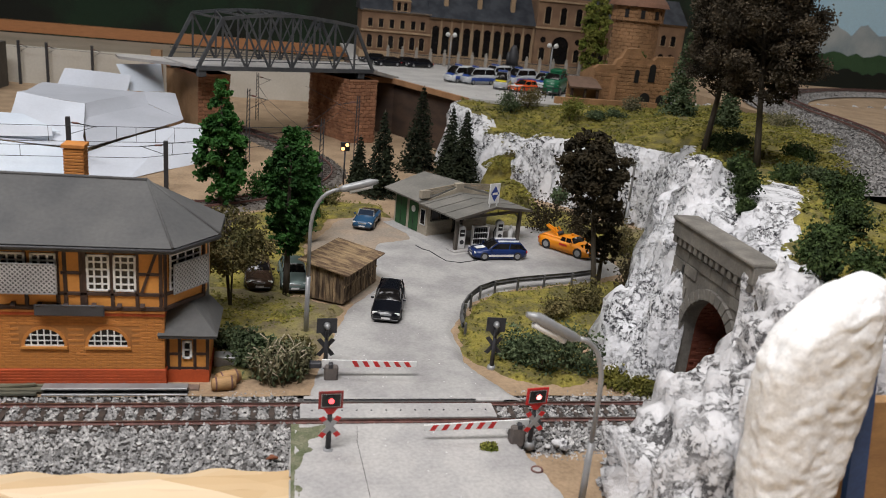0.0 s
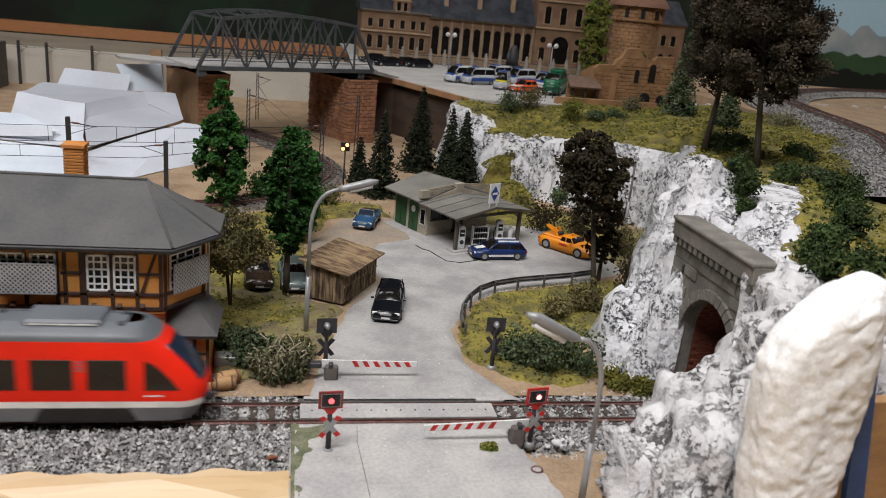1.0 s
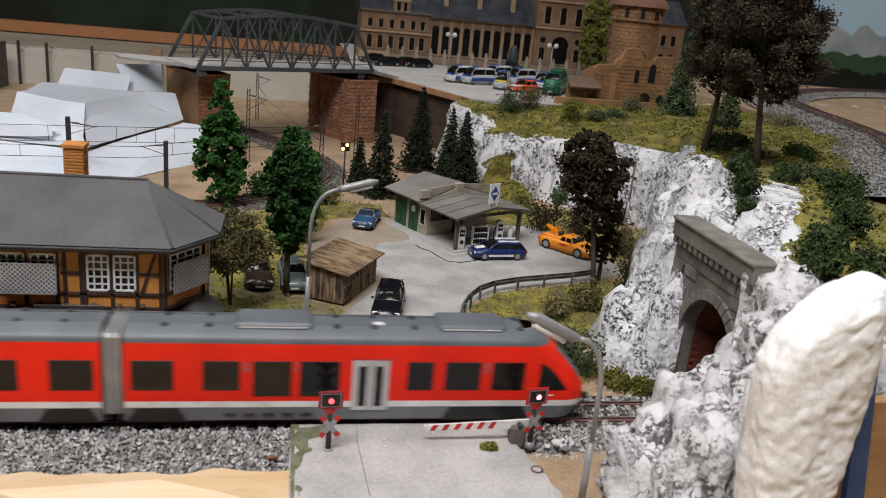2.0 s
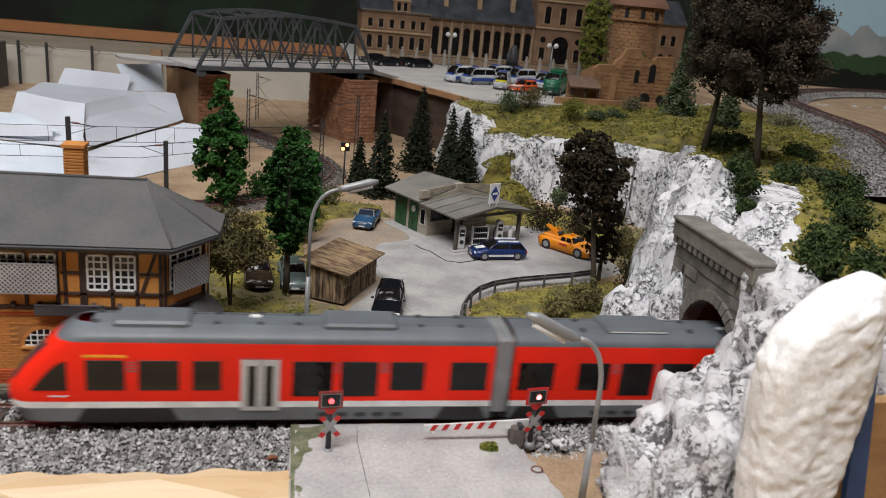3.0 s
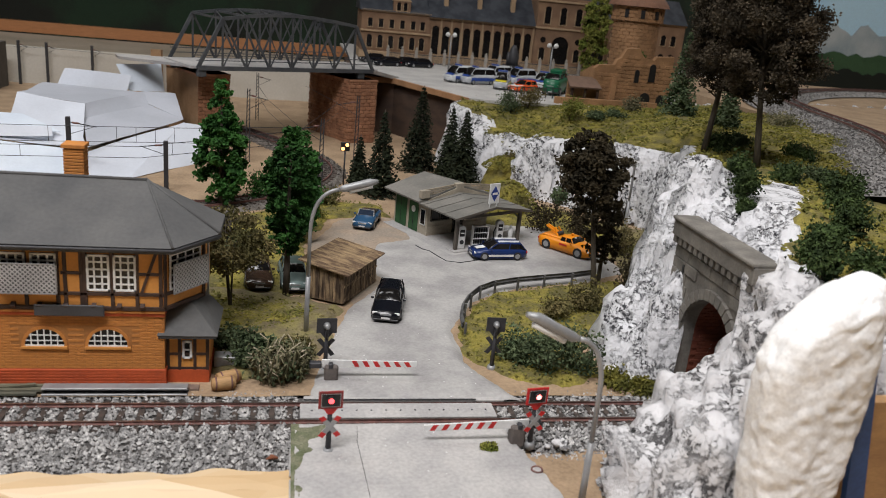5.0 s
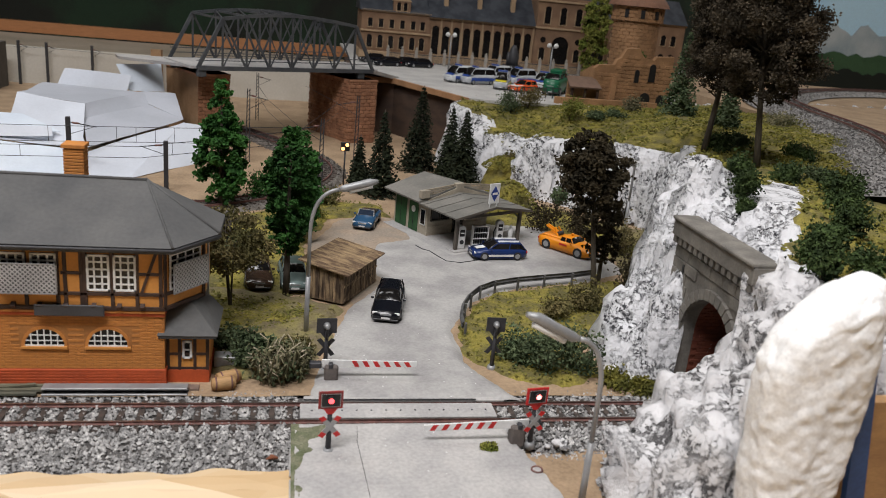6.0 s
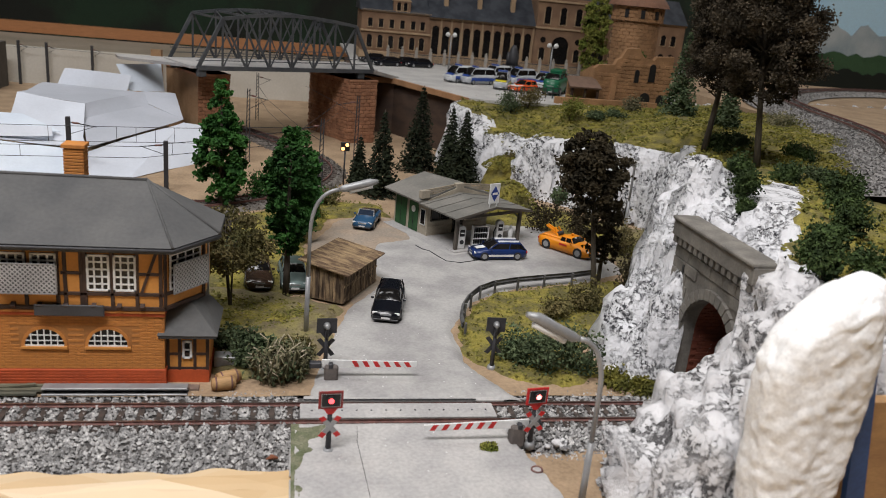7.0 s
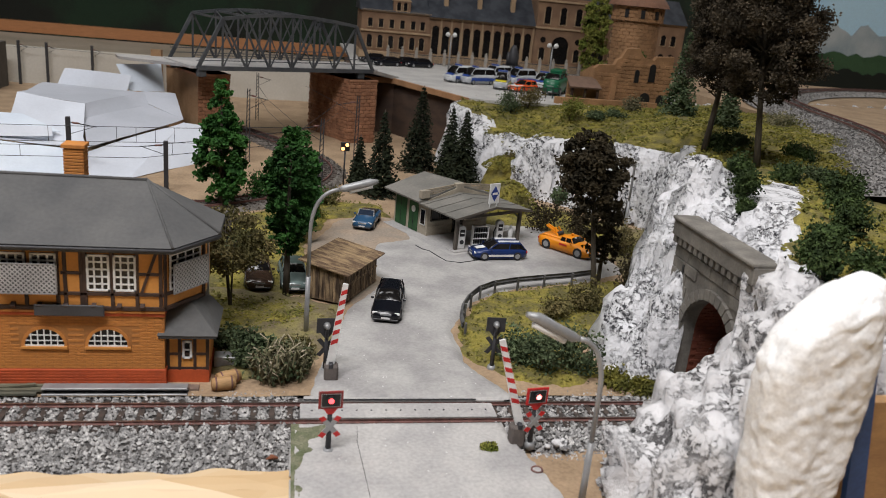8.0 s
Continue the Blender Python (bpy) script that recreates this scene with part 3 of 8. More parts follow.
    for k in range(4):
        part("bellows_rib", Geo().box(-0.4 + k * 0.24, -0.32 + k * 0.24, -1.5, 1.5, 0.7, 4.85, 0.03), M["metal_grey"], train)
    return train


RAILCAR = railcar()


# ---- level crossing barriers and warning signs ----
def barrier(x, y, turn, label):
    b = thing("level_crossing_barrier", x, y, 0, turn, label, "barrier")
    part("housing", Geo().box(-0.34, 0.42, -0.34, 0.34, -0.2, 0.95, 0.1), material("weathered_box", (0.13, 0.11, 0.10), 0.8, scale=2, bump=0.02), b, "weathered brown drive box")
    part("bearing", Geo().box(-0.12, 0.12, -0.36, 0.36, 0.8, 1.1, 0.04), M["dark_metal"], b)
    boom = new("boom")
    boom.parent = b
    boom.location = (0, 0, 0.95 * CM)
    part("arm", Geo().prism([(-0.5, -0.2), (-0.5, 0.27), (0.6, 0.24), (4.75, 0.16), (4.75, -0.14), (0.6, -0.2)], -0.05, 0.05, place=lambda a, c, h: (a, h, c)), M["white"], boom, "white barrier arm")
    for k in range(6):
        x0 = 1.25 + 0.58 * k
        hi = 0.235 - 0.08 * (x0 - 0.6) / 4.15 - 0.004
        for sy in (-1, 1):
            ys = sy * 0.052
            part("stripe", Geo().prism([(x0 + 0.34, -0.14), (x0 + 0.08, -0.14), (x0 - 0.12, hi), (x0 + 0.14, hi)], ys - 0.004, ys + 0.004, place=lambda a, c, h: (a, h, c)), M["sign_red"], boom)
    part("counterweight", Geo().box(-1.15, -0.5, -0.2, 0.2, -0.2, 0.14, 0.05), M["dark_metal"], boom, "dark counterweight")
    return b, boom


BAR_FAR, BOOM_FAR = barrier(2.65, 4.25, 0, "red and white striped level crossing barrier by the bushes")
BAR_NEAR, BOOM_NEAR = barrier(11.6, -2.25, 180, "red and white striped level crossing barrier beside the signal light")


def warning_sign(x, y, turn, lit, label):
    s = thing("crossing_signal", x, y, 0, turn, label, "crossing signal", "level crossing signals")
    part("post", Geo().tube([(0, 0, -0.2), (0, 0, 2.4)], [0.14, 0.10], 8), M["dark_metal"], s, "dark metal post")
    part("foot", Geo().tube([(0, 0, -0.2), (0, 0, 0.12)], [0.32, 0.22], 10), M["metal_grey"], s)
    board = part("board", Geo().prism([(-0.56, 2.25), (0.56, 2.25), (0.56, 3.12), (-0.56, 3.12)], -0.14, -0.06, place=lambda a, c, h: (a, h, c)), (M["sign_red"] if x > 8 else M["signal_frame"]) if lit else M["dark_metal"], s, "square light board")
    part("board_face", Geo().box(-0.45, 0.45, -0.165, -0.145, 2.35, 3.02, 0.005), M["black"], board)
    for a0, a1, b0, b1 in ((-0.45, 0.45, 2.35, 2.38), (-0.45, 0.45, 2.99, 3.02), (-0.45, -0.42, 2.38, 2.99), (0.42, 0.45, 2.38, 2.99)):
        part("face_rim", Geo().box(a0, a1, -0.172, -0.166, b0, b1), M["metal_grey"], board)
    part("lamp_hood", Geo().tube([(0, -0.15, 2.72), (0, -0.3, 2.72)], [0.2, 0.21], 12), M["black"], board)
    part("lamp_lens", Geo().tube([(0, -0.2, 2.72), (0, -0.315, 2.72)], [0.17, 0.13], 14), (M["red_light_bright"] if x > 8 else M["red_light"]) if lit else M["black"], board, "lit red lamp" if lit else "")
    part("lamp_back", Geo().tube([(0, -0.06, 2.72), (0, 0.2, 2.72), (0, 0.24, 2.6)], [0.2, 0.17, 0.1], 12), M["metal_grey"], board)
    part("lamp_tube", Geo().tube([(0, 0.2, 2.72), (0, 0.24, 2.5), (0, 0.1, 2.0)], 0.08, 8), M["dark_metal"], board)
    part("bracket", Geo().prism([(-0.34, 2.25), (0.34, 2.25), (0.12, 1.95), (-0.12, 1.95)], -0.12, -0.08, place=lambda a, c, h: (a, h, c)), M["sign_red"] if lit else M["dark_metal"], s)
    for q in (-1, 1):
        blade = part("cross_arm", Geo().prism([(-q * 0.52, 0.9), (-q * 0.30, 0.78), (q * 0.52, 1.78), (q * 0.30, 1.9)], -0.17 - 0.01 * q, -0.145 - 0.01 * q, place=lambda a, c, h: (a, h, c)), M["metal_grey"] if lit else M["dark_metal"], s,
                     "silver diagonal cross arm")
        if lit:
            for e0, e1 in (((-q * 0.53, 0.89), (-q * 0.31, 0.77)), ((q * 0.53, 1.79), (q * 0.31, 1.91))):
                dx, dy = (q * 0.16, 0.2) if e0[1] < 1 else (-q * 0.16, -0.2)
                part("arm_tip", Geo().prism([e0, e1, (e1[0] + dx, e1[1] + dy), (e0[0] + dx, e0[1] + dy)], -0.185 - 0.01 * q, -0.17 - 0.01 * q, place=lambda a, c, h: (a, h, c)), M["sign_red"], blade)
    return s


warning_sign(2.27, -2.8, 5, True, "level crossing signal with lit red lamp on a red board")
warning_sign(12.2, -2.5, 8, True, "level crossing signal with bright red lamp beside the barrier box")
warning_sign(2.42, 5.4, 184, False, "dark back of a level crossing signal by the far barrier")
warning_sign(12.24, 5.9, 176, False, "dark back of a level crossing signal by the grass verge")


# ---- rock massif with the tunnel ----
MASSIF = [(24.3, 7.6), (24.2, 5.2), (22.9, 3.5), (21.4, 3.3), (19.2, 5.6), (19.6, 9.3), (22.9, 12.3), (25.2, 15.5), (28.2, 18.8), (31.8, 24), (34.4, 30), (36.0, 36.5), (32.4, 42), (28.4, 47), (24.2, 50.2),
          (21.8, 55.5), (19.3, 60), (18.6, 66), (22, 72), (30, 74), (104, 84), (104, -7.0), (24.3, -7.0)]
TOPS = [(26, 11, 12.4), (28, 14, 12.0), (30.5, 14, 10.4), (24.5, 8, 10.2), (25, 4, 9.3), (28, 4, 11.2), (31, 8, 10.6), (36, 20, 10.0), (40, 31, 9.9), (33, 25, 9.3), (37, 39, 7.8), (28, 46, 6.7),
        (30, 51, 7.0), (23.8, 53, 2.9), (25.6, 54.5, 6.2), (20.5, 62, 7.6), (22, 70, 7.9), (40, 62, 8.2), (50, 70, 8.2), (56, 40, 9.9), (66, 52, 9.9), (80, 80, 9.6), (50, 24, 9.9), (45, 8, 9.6), (60, 3, 9.6),
        (25, -2, 9.3), (26, -5, 9.2), (32, -6, 8.8), (60, -6, 9.0), (21, 6.5, 2.6), (22, 9.5, 3.6), (23.2, 7.5, 8.2), (24.2, 12.2, 6.0), (29.4, 19.8, 9.2), (100, 60, 9.7), (95, 10, 9.6), (48, 52, 9.4), (45, 43, 9.9)]


CRAG = [(17, 14.5), (28.6, 14.5), (28.9, 10.5), (33.0, 13.6), (35.4, 13.6), (31.5, 7.4), (28.2, 3.2), (25.6, 0.0), (25.4, -7.5), (17, -7.5)]   # bare rock round the portal
UPPER_TRACK = [(42, 10), (49, 19), (56, 29), (61.6, 38.5), (65.2, 49), (68.5, 62), (74, 76), (86, 90), (106, 102), (140, 110)]


def beyond_track(x, y):
    """True on the bare side of the upper track."""
    for (x0, y0), (x1, y1) in zip(UPPER_TRACK, UPPER_TRACK[1:]):
        if y0 <= y <= y1:
            return x > x0 + (x1 - x0) * (y - y0) / (y1 - y0) + 2.2
    return y < 10 and x > 44


def hill_top(x, y):
    s = w = 0.0
    for a, b, z in TOPS:
        k = 1.0 / ((a - x) ** 2 + (b - y) ** 2 + 0.6) ** 1.7
        s, w = s + k * z, w + k
    return s / w


def massif(poly, x0, x1, y0, y1, step, top, rise, skip, name, label, seed):
    nx, ny = int((x1 - x0) / step), int((y1 - y0) / step)
    base, ids, v = {}, {}, []
    for i in range(nx + 1):
        for j in range(ny + 1):
            x, y = x0 + i * step, y0 + j * step
            d = edge_distance(x, y, poly) + 0.55 * fbm(x, y, seed, 0.45)
            if d < -0.6:
                continue
            z = -0.5 + (top(x, y) + 0.5) * smooth_step(-0.35, rise(x, y), d)
            base[i, j] = (x, y, z, d)
    slope = {}
    for (i, j), (x, y, z, d) in base.items():
        a, b = base.get((i + 1, j)), base.get((i, j + 1))
        c, e = base.get((i - 1, j)), base.get((i, j - 1))
        gx = ((a[2] if a else z) - (c[2] if c else z)) / (2 * step)
        gy = ((b[2] if b else z) - (e[2] if e else z)) / (2 * step)
        st = math.hypot(gx, gy)
        slope[i, j] = st
        k = smooth_step(0.5, 1.4, st)
        if x < 28.6 and y < 14.5:
            k = max(k, 0.75)
        rough = 0.36 * k + 0.04
        crag = abs(nz(x, y, z, 0.55)) * 2.0 - 0.5 + 0.8 * fbm(x, y, z + seed, 0.9, 3)
        ids[i, j] = len(v)
        v.append((x + rough * (nz(x, y, z + 9, 1.1) + crag * gx / (st + 0.3) * -1.6), y + rough * (nz(x, y, z + 19, 1.1) + crag * gy / (st + 0.3) * -1.6),
                  z + rough * crag * 1.5 + 0.08 * fbm(x, y, 0, 0.5)))
    g = Geo()
    faces, mats = [], []
    for (i, j) in ids:
        q = [(i, j), (i + 1, j), (i + 1, j + 1), (i, j + 1)]
        if all(p in ids for p in q):
            x, y, z, d = base[i, j]
            if skip(x, y, z):
                continue
            st = max(slope[p] for p in q)
            faces.append(tuple(ids[p] for p in q))
            wild = st + 0.35 * fbm(x, y, 5, 0.5)
            white = (wild > 0.75 and y > 13.5) or edge_distance(x, y, CRAG) + 0.7 * fbm(x, y, 6, 0.5) > 0
            mats.append(0 if white or step < 0.3 else 2 if beyond_track(x, y) else 1)
    g.add(v, faces, 0, False)
    g.m = mats
    g.smooth = [True] * len(mats)
    return solid(name, g, [M["rock_grey"] if step < 0.3 else M["rock"], M["grass"], M["sand"]], label, "rock cliff", "structure")


massif(MASSIF, 17.5, 104, -7.14, 84, 0.42, hill_top, lambda x, y: 1.0 + 1.0 * smooth_step(40, 55, y), lambda x, y, z: 22.35 < x < 27.5 and abs(y - 0.86) < 2.6 and z < 6.4,
       "rock_massif", "white plaster rock cliff with dark crevices and grassy top", 0.0)
NEAR = [(24.2, -1.2), (21.5, -1.2), (19.3, -1.3), (17.2, -2.7), (15.5, -4.6), (15.0, -6.5), (15.2, -9.0), (16.2, -10.5), (19, -11), (23, -10.5), (40, -11), (40, -1.3)]


NEAR_TOPS = [(19.4, -2.5, 3.9), (21.2, -2.4, 4.6), (21.9, -2.3, 6.6), (22.7, -2.3, 9.0), (23.5, -2.3, 10.4), (24.6, -2.6, 9.7), (27, -2.6, 9.0), (30, -2.4, 8.6), (17.4, -4.5, 2.5), (16.3, -6.5, 2.0), (16, -9, 2.0), (18.2, -6, 4.2),
             (20, -6, 6.2), (22, -6, 8.8), (25, -6.5, 8.6), (18, -9, 4.6), (20, -9.5, 6.4), (35, -6, 8.2), (38, -9, 8.0), (24, -9.5, 8.2)]


def near_top(x, y):
    s = w = 0.0
    for a, b, z in NEAR_TOPS:
        k = 1.0 / ((a - x) ** 2 + (b - y) ** 2 + 0.12) ** 1.7
        s, w = s + k * z, w + k
    return s / w


massif(NEAR, 14, 40, -11.5, -0.6, 0.26, near_top, lambda x, y: 1.0, lambda x, y, z: False, "rock_outcrop", "rough white and grey plaster rock beside the track", 31.0)


def foreground_rock():
    """A leaning slab of white plaster: its left and right flank by height."""
    left = [(-1.5, 17.5), (3.7, 17.3), (7.1, 17.0), (9.4, 16.9), (10.4, 17.35), (11.4, 18.35), (12.2, 19.3), (12.75, 20.2)]
    right = [(-1.5, 20.5), (3.5, 20.6), (5.1, 20.75), (7.7, 21.1), (9.6, 21.05), (11.9, 20.75), (12.5, 20.7), (12.75, 20.6)]

    def flank(rows, z):
        for (z0, x0), (z1, x1) in zip(rows, rows[1:]):
            if z <= z1:
                return x0 + (x1 - x0) * (z - z0) / (z1 - z0)
        return rows[-1][1]

    def fn(u, v):
        a, z = 2 * math.pi * u, -1.4 + 14.1 * v
        x0, x1 = flank(left, z), flank(right, z)
        ca, sa = math.cos(a), math.sin(a)
        k = (abs(ca) ** 3.4 + abs(sa) ** 3.4) ** (-1 / 3.4)
        mx, hx = (x0 + x1) / 2, (x1 - x0) / 2
        hy = 1.2 * min(1.0, 0.45 + (12.75 - z) / 2.0)
        lump = 0.10 * fbm(ca * hx + 5, sa * hy, z, 0.5, 3) + 0.05 * (abs(nz(ca * hx, sa * hy + 3, z, 1.0)) - 0.3) + 0.09 * (abs(nz(ca * hx + 9, sa * hy, z, 1.9)) - 0.3)
        return mx + ca * k * hx + ca * lump, -12.4 + sa * k * hy + sa * lump * 1.3, z + 0.2 * nz(ca * 3, sa * 3, z, 0.9) * (1 if v < 0.97 else 0)
    g = Geo().grid(fn, 150, 120)
    top = len(g.v) - 151
    g.add([g.v[top + k] for k in range(150)], [tuple(range(150))], 0, True)
    mat = material("rock_white", (0.93, 0.93, 0.92), 0.8, other=(0.84, 0.84, 0.83), scale=0.8, bump=0.08, bump_scale=1.8)
    solid("rock_foreground", g, mat, "smooth white plaster rock close to the layout edge", "rock", "structure")


foreground_rock()

# layout edge board behind the white rock
edge = thing("edge_board", 0, 0, 0, 0, "blue-edged wooden board at the layout's side", "board", kind="structure")
part("blue_strip", Geo().slab([(20.7, -12.2, 12.3), (22.3, -12.2, 1), (23.2, -12.2, 1), (21.2, -12.2, 12.3)], 0.3), material("blue_paint", (0.03, 0.08, 0.22), 0.5, scale=0.5), edge, "blue painted strip")
part("wood_panel", Geo().box(22.0, 40, -12.0, -11.4, -1, 7.5), material("wood_panel", (0.42, 0.24, 0.10), 0.6, other=(0.30, 0.16, 0.07), scale=0.2, stretch=(1, 1, 4)), edge, "brown wooden panel")


# ---- tunnel portal ----
def portal():
    # Stone colour lowered: the shadow on the portal front is put into it.
    stone = material("portal_stone_shaded", (0.21, 0.195, 0.17), 0.85, other=(0.14, 0.13, 0.115), scale=0.7, bump=0.03, bump_scale=6, rnd=0.12)
    p = thing("tunnel_portal", 22.6, 0.95, 0, 0, "grey-brown stone tunnel portal with toothed cornice in the rock", "tunnel portal", kind="structure")
    R, SP = 2.75, 3.55
    arch = [(R * math.cos(math.pi * k / 20), SP + R * math.sin(math.pi * k / 20)) for k in range(21)]
    y0, y1, top = -3.6, 5.1, 8.65
    yz = lambda a, b, h: (h, a, b)
    g = Geo()
    outer = [(y1, -0.5)] + [(R, -0.5)] + arch + [(-R, -0.5), (y0, -0.5), (y0, top), (y1, top)]
    # wall as two leaves and a lintel, so that the opening goes through
    g.prism([(R, -0.5), (y1, -0.5), (y1, top), (0, top), (0, SP + R)] + arch[10::-1][1:], 0.12, 0.9, place=yz)
    g.prism([(-R, -0.5), (y0, -0.5), (y0, top), (0, top), (0, SP + R)] + arch[10:][1:], 0.12, 0.9, place=yz)
    part("wall", g, stone, p)
    rng = random.Random(8)
    z, row = -0.1, 0
    while z < top - 0.3:
        a = y0 + (0.5 if row % 2 else 0.0)
        while a < y1 - 0.2:
            b = min(a + rng.uniform(0.95, 1.35), y1)
            mids = [((a if s else b), (z if q else z + 0.68)) for s in (0, 1) for q in (0, 1)]
            if all((abs(c) > R + 0.62 or e > SP) and (e < SP or math.hypot(c, e - SP) > R + 0.62) for c, e in mids):
                part("stone", Geo().box(0.0 + rng.uniform(0, 0.05), 0.13, a + 0.02, b - 0.02, z + 0.02, z + 0.66, 0.03), stone, p)
            a = b
        z, row = z + 0.68, row + 1
    for k in range(17):
        t0, t1 = math.pi * k / 17 + 0.012, math.pi * (k + 1) / 17 - 0.012
        q = [(r * math.cos(t), SP + r * math.sin(t)) for r, t in ((R, t0), (R + 0.6, t0), (R + 0.6, t1), (R, t1))]
        part("arch_stone", Geo().prism(q, -0.08, 0.14, place=yz), stone, p)
    for s in (-1, 1):
        for k in range(5):
            part("arch_stone", Geo().box(-0.08, 0.14, min(s * R, s * (R + 0.6)), max(s * R, s * (R + 0.6)), -0.2 + k * 0.69, 0.47 + k * 0.69, 0.03), stone, p)
    part("cornice", Geo().box(-0.35, 0.95, y0, y1, top, top + 0.95, 0.05), stone, p)
    part("coping", Geo().box(-0.5, 1.1, y0, y1, top + 0.95, top + 1.15, 0.05), stone, p)
    for k in range(14):
        a = y0 + 0.2 + 0.62 * k
        part("dentil", Geo().box(-0.28, 0.14, a, a + 0.34, top - 0.42, top, 0.03), stone, p)
    part("niche", Geo().box(-0.03, 0.02, 3.6, 3.8, 6.3, 7.2), M["black"], p)
    lining = material("tunnel_brick", (0.20, 0.055, 0.03), 0.8, other=(0.13, 0.035, 0.02), scale=0.8, rnd=0.2)
    g = Geo()
    rr = [(R + 0.02, -0.5), (R + 0.02, SP)] + [(a * 1.007, b) for a, b in arch[1:-1]] + [(-R - 0.02, SP), (-R - 0.02, -0.5)]
    n = len(rr)
    v = [(x, a, b) for x in (0.5, 62) for a, b in rr]
    g.add(v, [(k, k + 1, n + k + 1, n + k) for k in range(n - 1)] + [tuple(range(n, 2 * n))])
    part("lining", g, lining, p, "red brick tunnel lining")
    # brick courses near the mouth, on the side that shows
    brick = Geo().box(0, 0.62, -0.05, 0.0, 0, 0.2, 0.015).mesh("lining_brick", lining)
    for i in range(14):
        for j in range(10):
            ob = new("lining_brick", brick)
            ob.parent = p
            ob.location = ((0.95 + 0.66 * j + (0.33 if i % 2 else 0)) * CM, R * CM, (0.1 + 0.23 * i) * CM)
            ob2 = new("lining_brick", brick)
            ob2.parent = p
            t = 0.02 + i * 0.083
            ob2.matrix_local = pose((0.95 + 0.66 * j + (0.33 if i % 2 else 0)) * CM, R * math.cos(t) * CM, (SP + R * math.sin(t)) * CM, math.degrees(t), 0, 0)


portal()


# ---- signal tower ----
def sash_window(parent, x0, x1, z0, z1, cols, rows, y=-0.02, bar=0.07, name="window", label="white paned window"):
    """A window in the plane y = const facing -y, in the parent's space."""
    w = part(name, Geo().box(x0, x1, y - 0.02, y + 0.03, z0, z1), M["dark_glass"], parent, label)
    f = Geo()
    for a, b, c, d in ((x0, x1, z0, z0 + bar * 1.3), (x0, x1, z1 - bar * 1.3, z1), (x0, x0 + bar * 1.3, z0, z1), (x1 - bar * 1.3, x1, z0, z1)):
        f.box(a, b, y - 0.08, y, c, d, 0.01)
    part("frame", f, M["white"], w, "white window frame")
    for k in range(1, cols):
        x = x0 + (x1 - x0) * k / cols
        part("glazing_bar", Geo().box(x - bar / 2, x + bar / 2, y - 0.065, y, z0 + 0.05, z1 - 0.05), M["white"], w)
    for k in range(1, rows):
        z = z0 + (z1 - z0) * k / rows
        part("glazing_bar", Geo().box(x0 + 0.05, x1 - 0.05, y - 0.06, y, z - bar / 2, z + bar / 2), M["white"], w)
    return w


def lattice(parent, x0, x1, z0, z1, y, depth, label):
    """A white trellis panel standing out before a window."""
    # Added backing plate, coloured dark to stand for the shade behind the trellis.
    s = part("trellis", Geo().box(x0, x1, y, y + 0.03, z0, z1), material("trellis_shade_backing", (0.10, 0.10, 0.10), 0.7, scale=2), parent, label)
    g = Geo()
    h, w = z1 - z0, x1 - x0
    step = 0.23
    k = -h
    while k < w:
        for sg in (1, -1):
            pts = []
            a0, a1 = max(0, k), min(w, k + h)
            if a1 - a0 > 0.05:
                if sg > 0:
                    pts = [(x0 + a0, z0 + a0 - k), (x0 + a1, z0 + a1 - k)]
                else:
                    pts = [(x0 + a0, z1 - (a0 - k)), (x0 + a1, z1 - (a1 - k))]
                g.beam((pts[0][0], y - 0.02, pts[0][1]), (pts[1][0], y - 0.02, pts[1][1]), 0.03, 0.055)
        k += step
    part("lattice", g, M["trellis"], s, kind="stuff")
    f = Geo()
    for a, b, c, d in ((x0, x1, z0, z0 + 0.06), (x0, x1, z1 - 0.06, z1), (x0, x0 + 0.06, z0, z1), (x1 - 0.06, x1, z0, z1)):
        f.box(a, b, y - 0.05, y + 0.04, c, d)
    part("trellis_frame", f, M["metal_grey"], s)
    return s


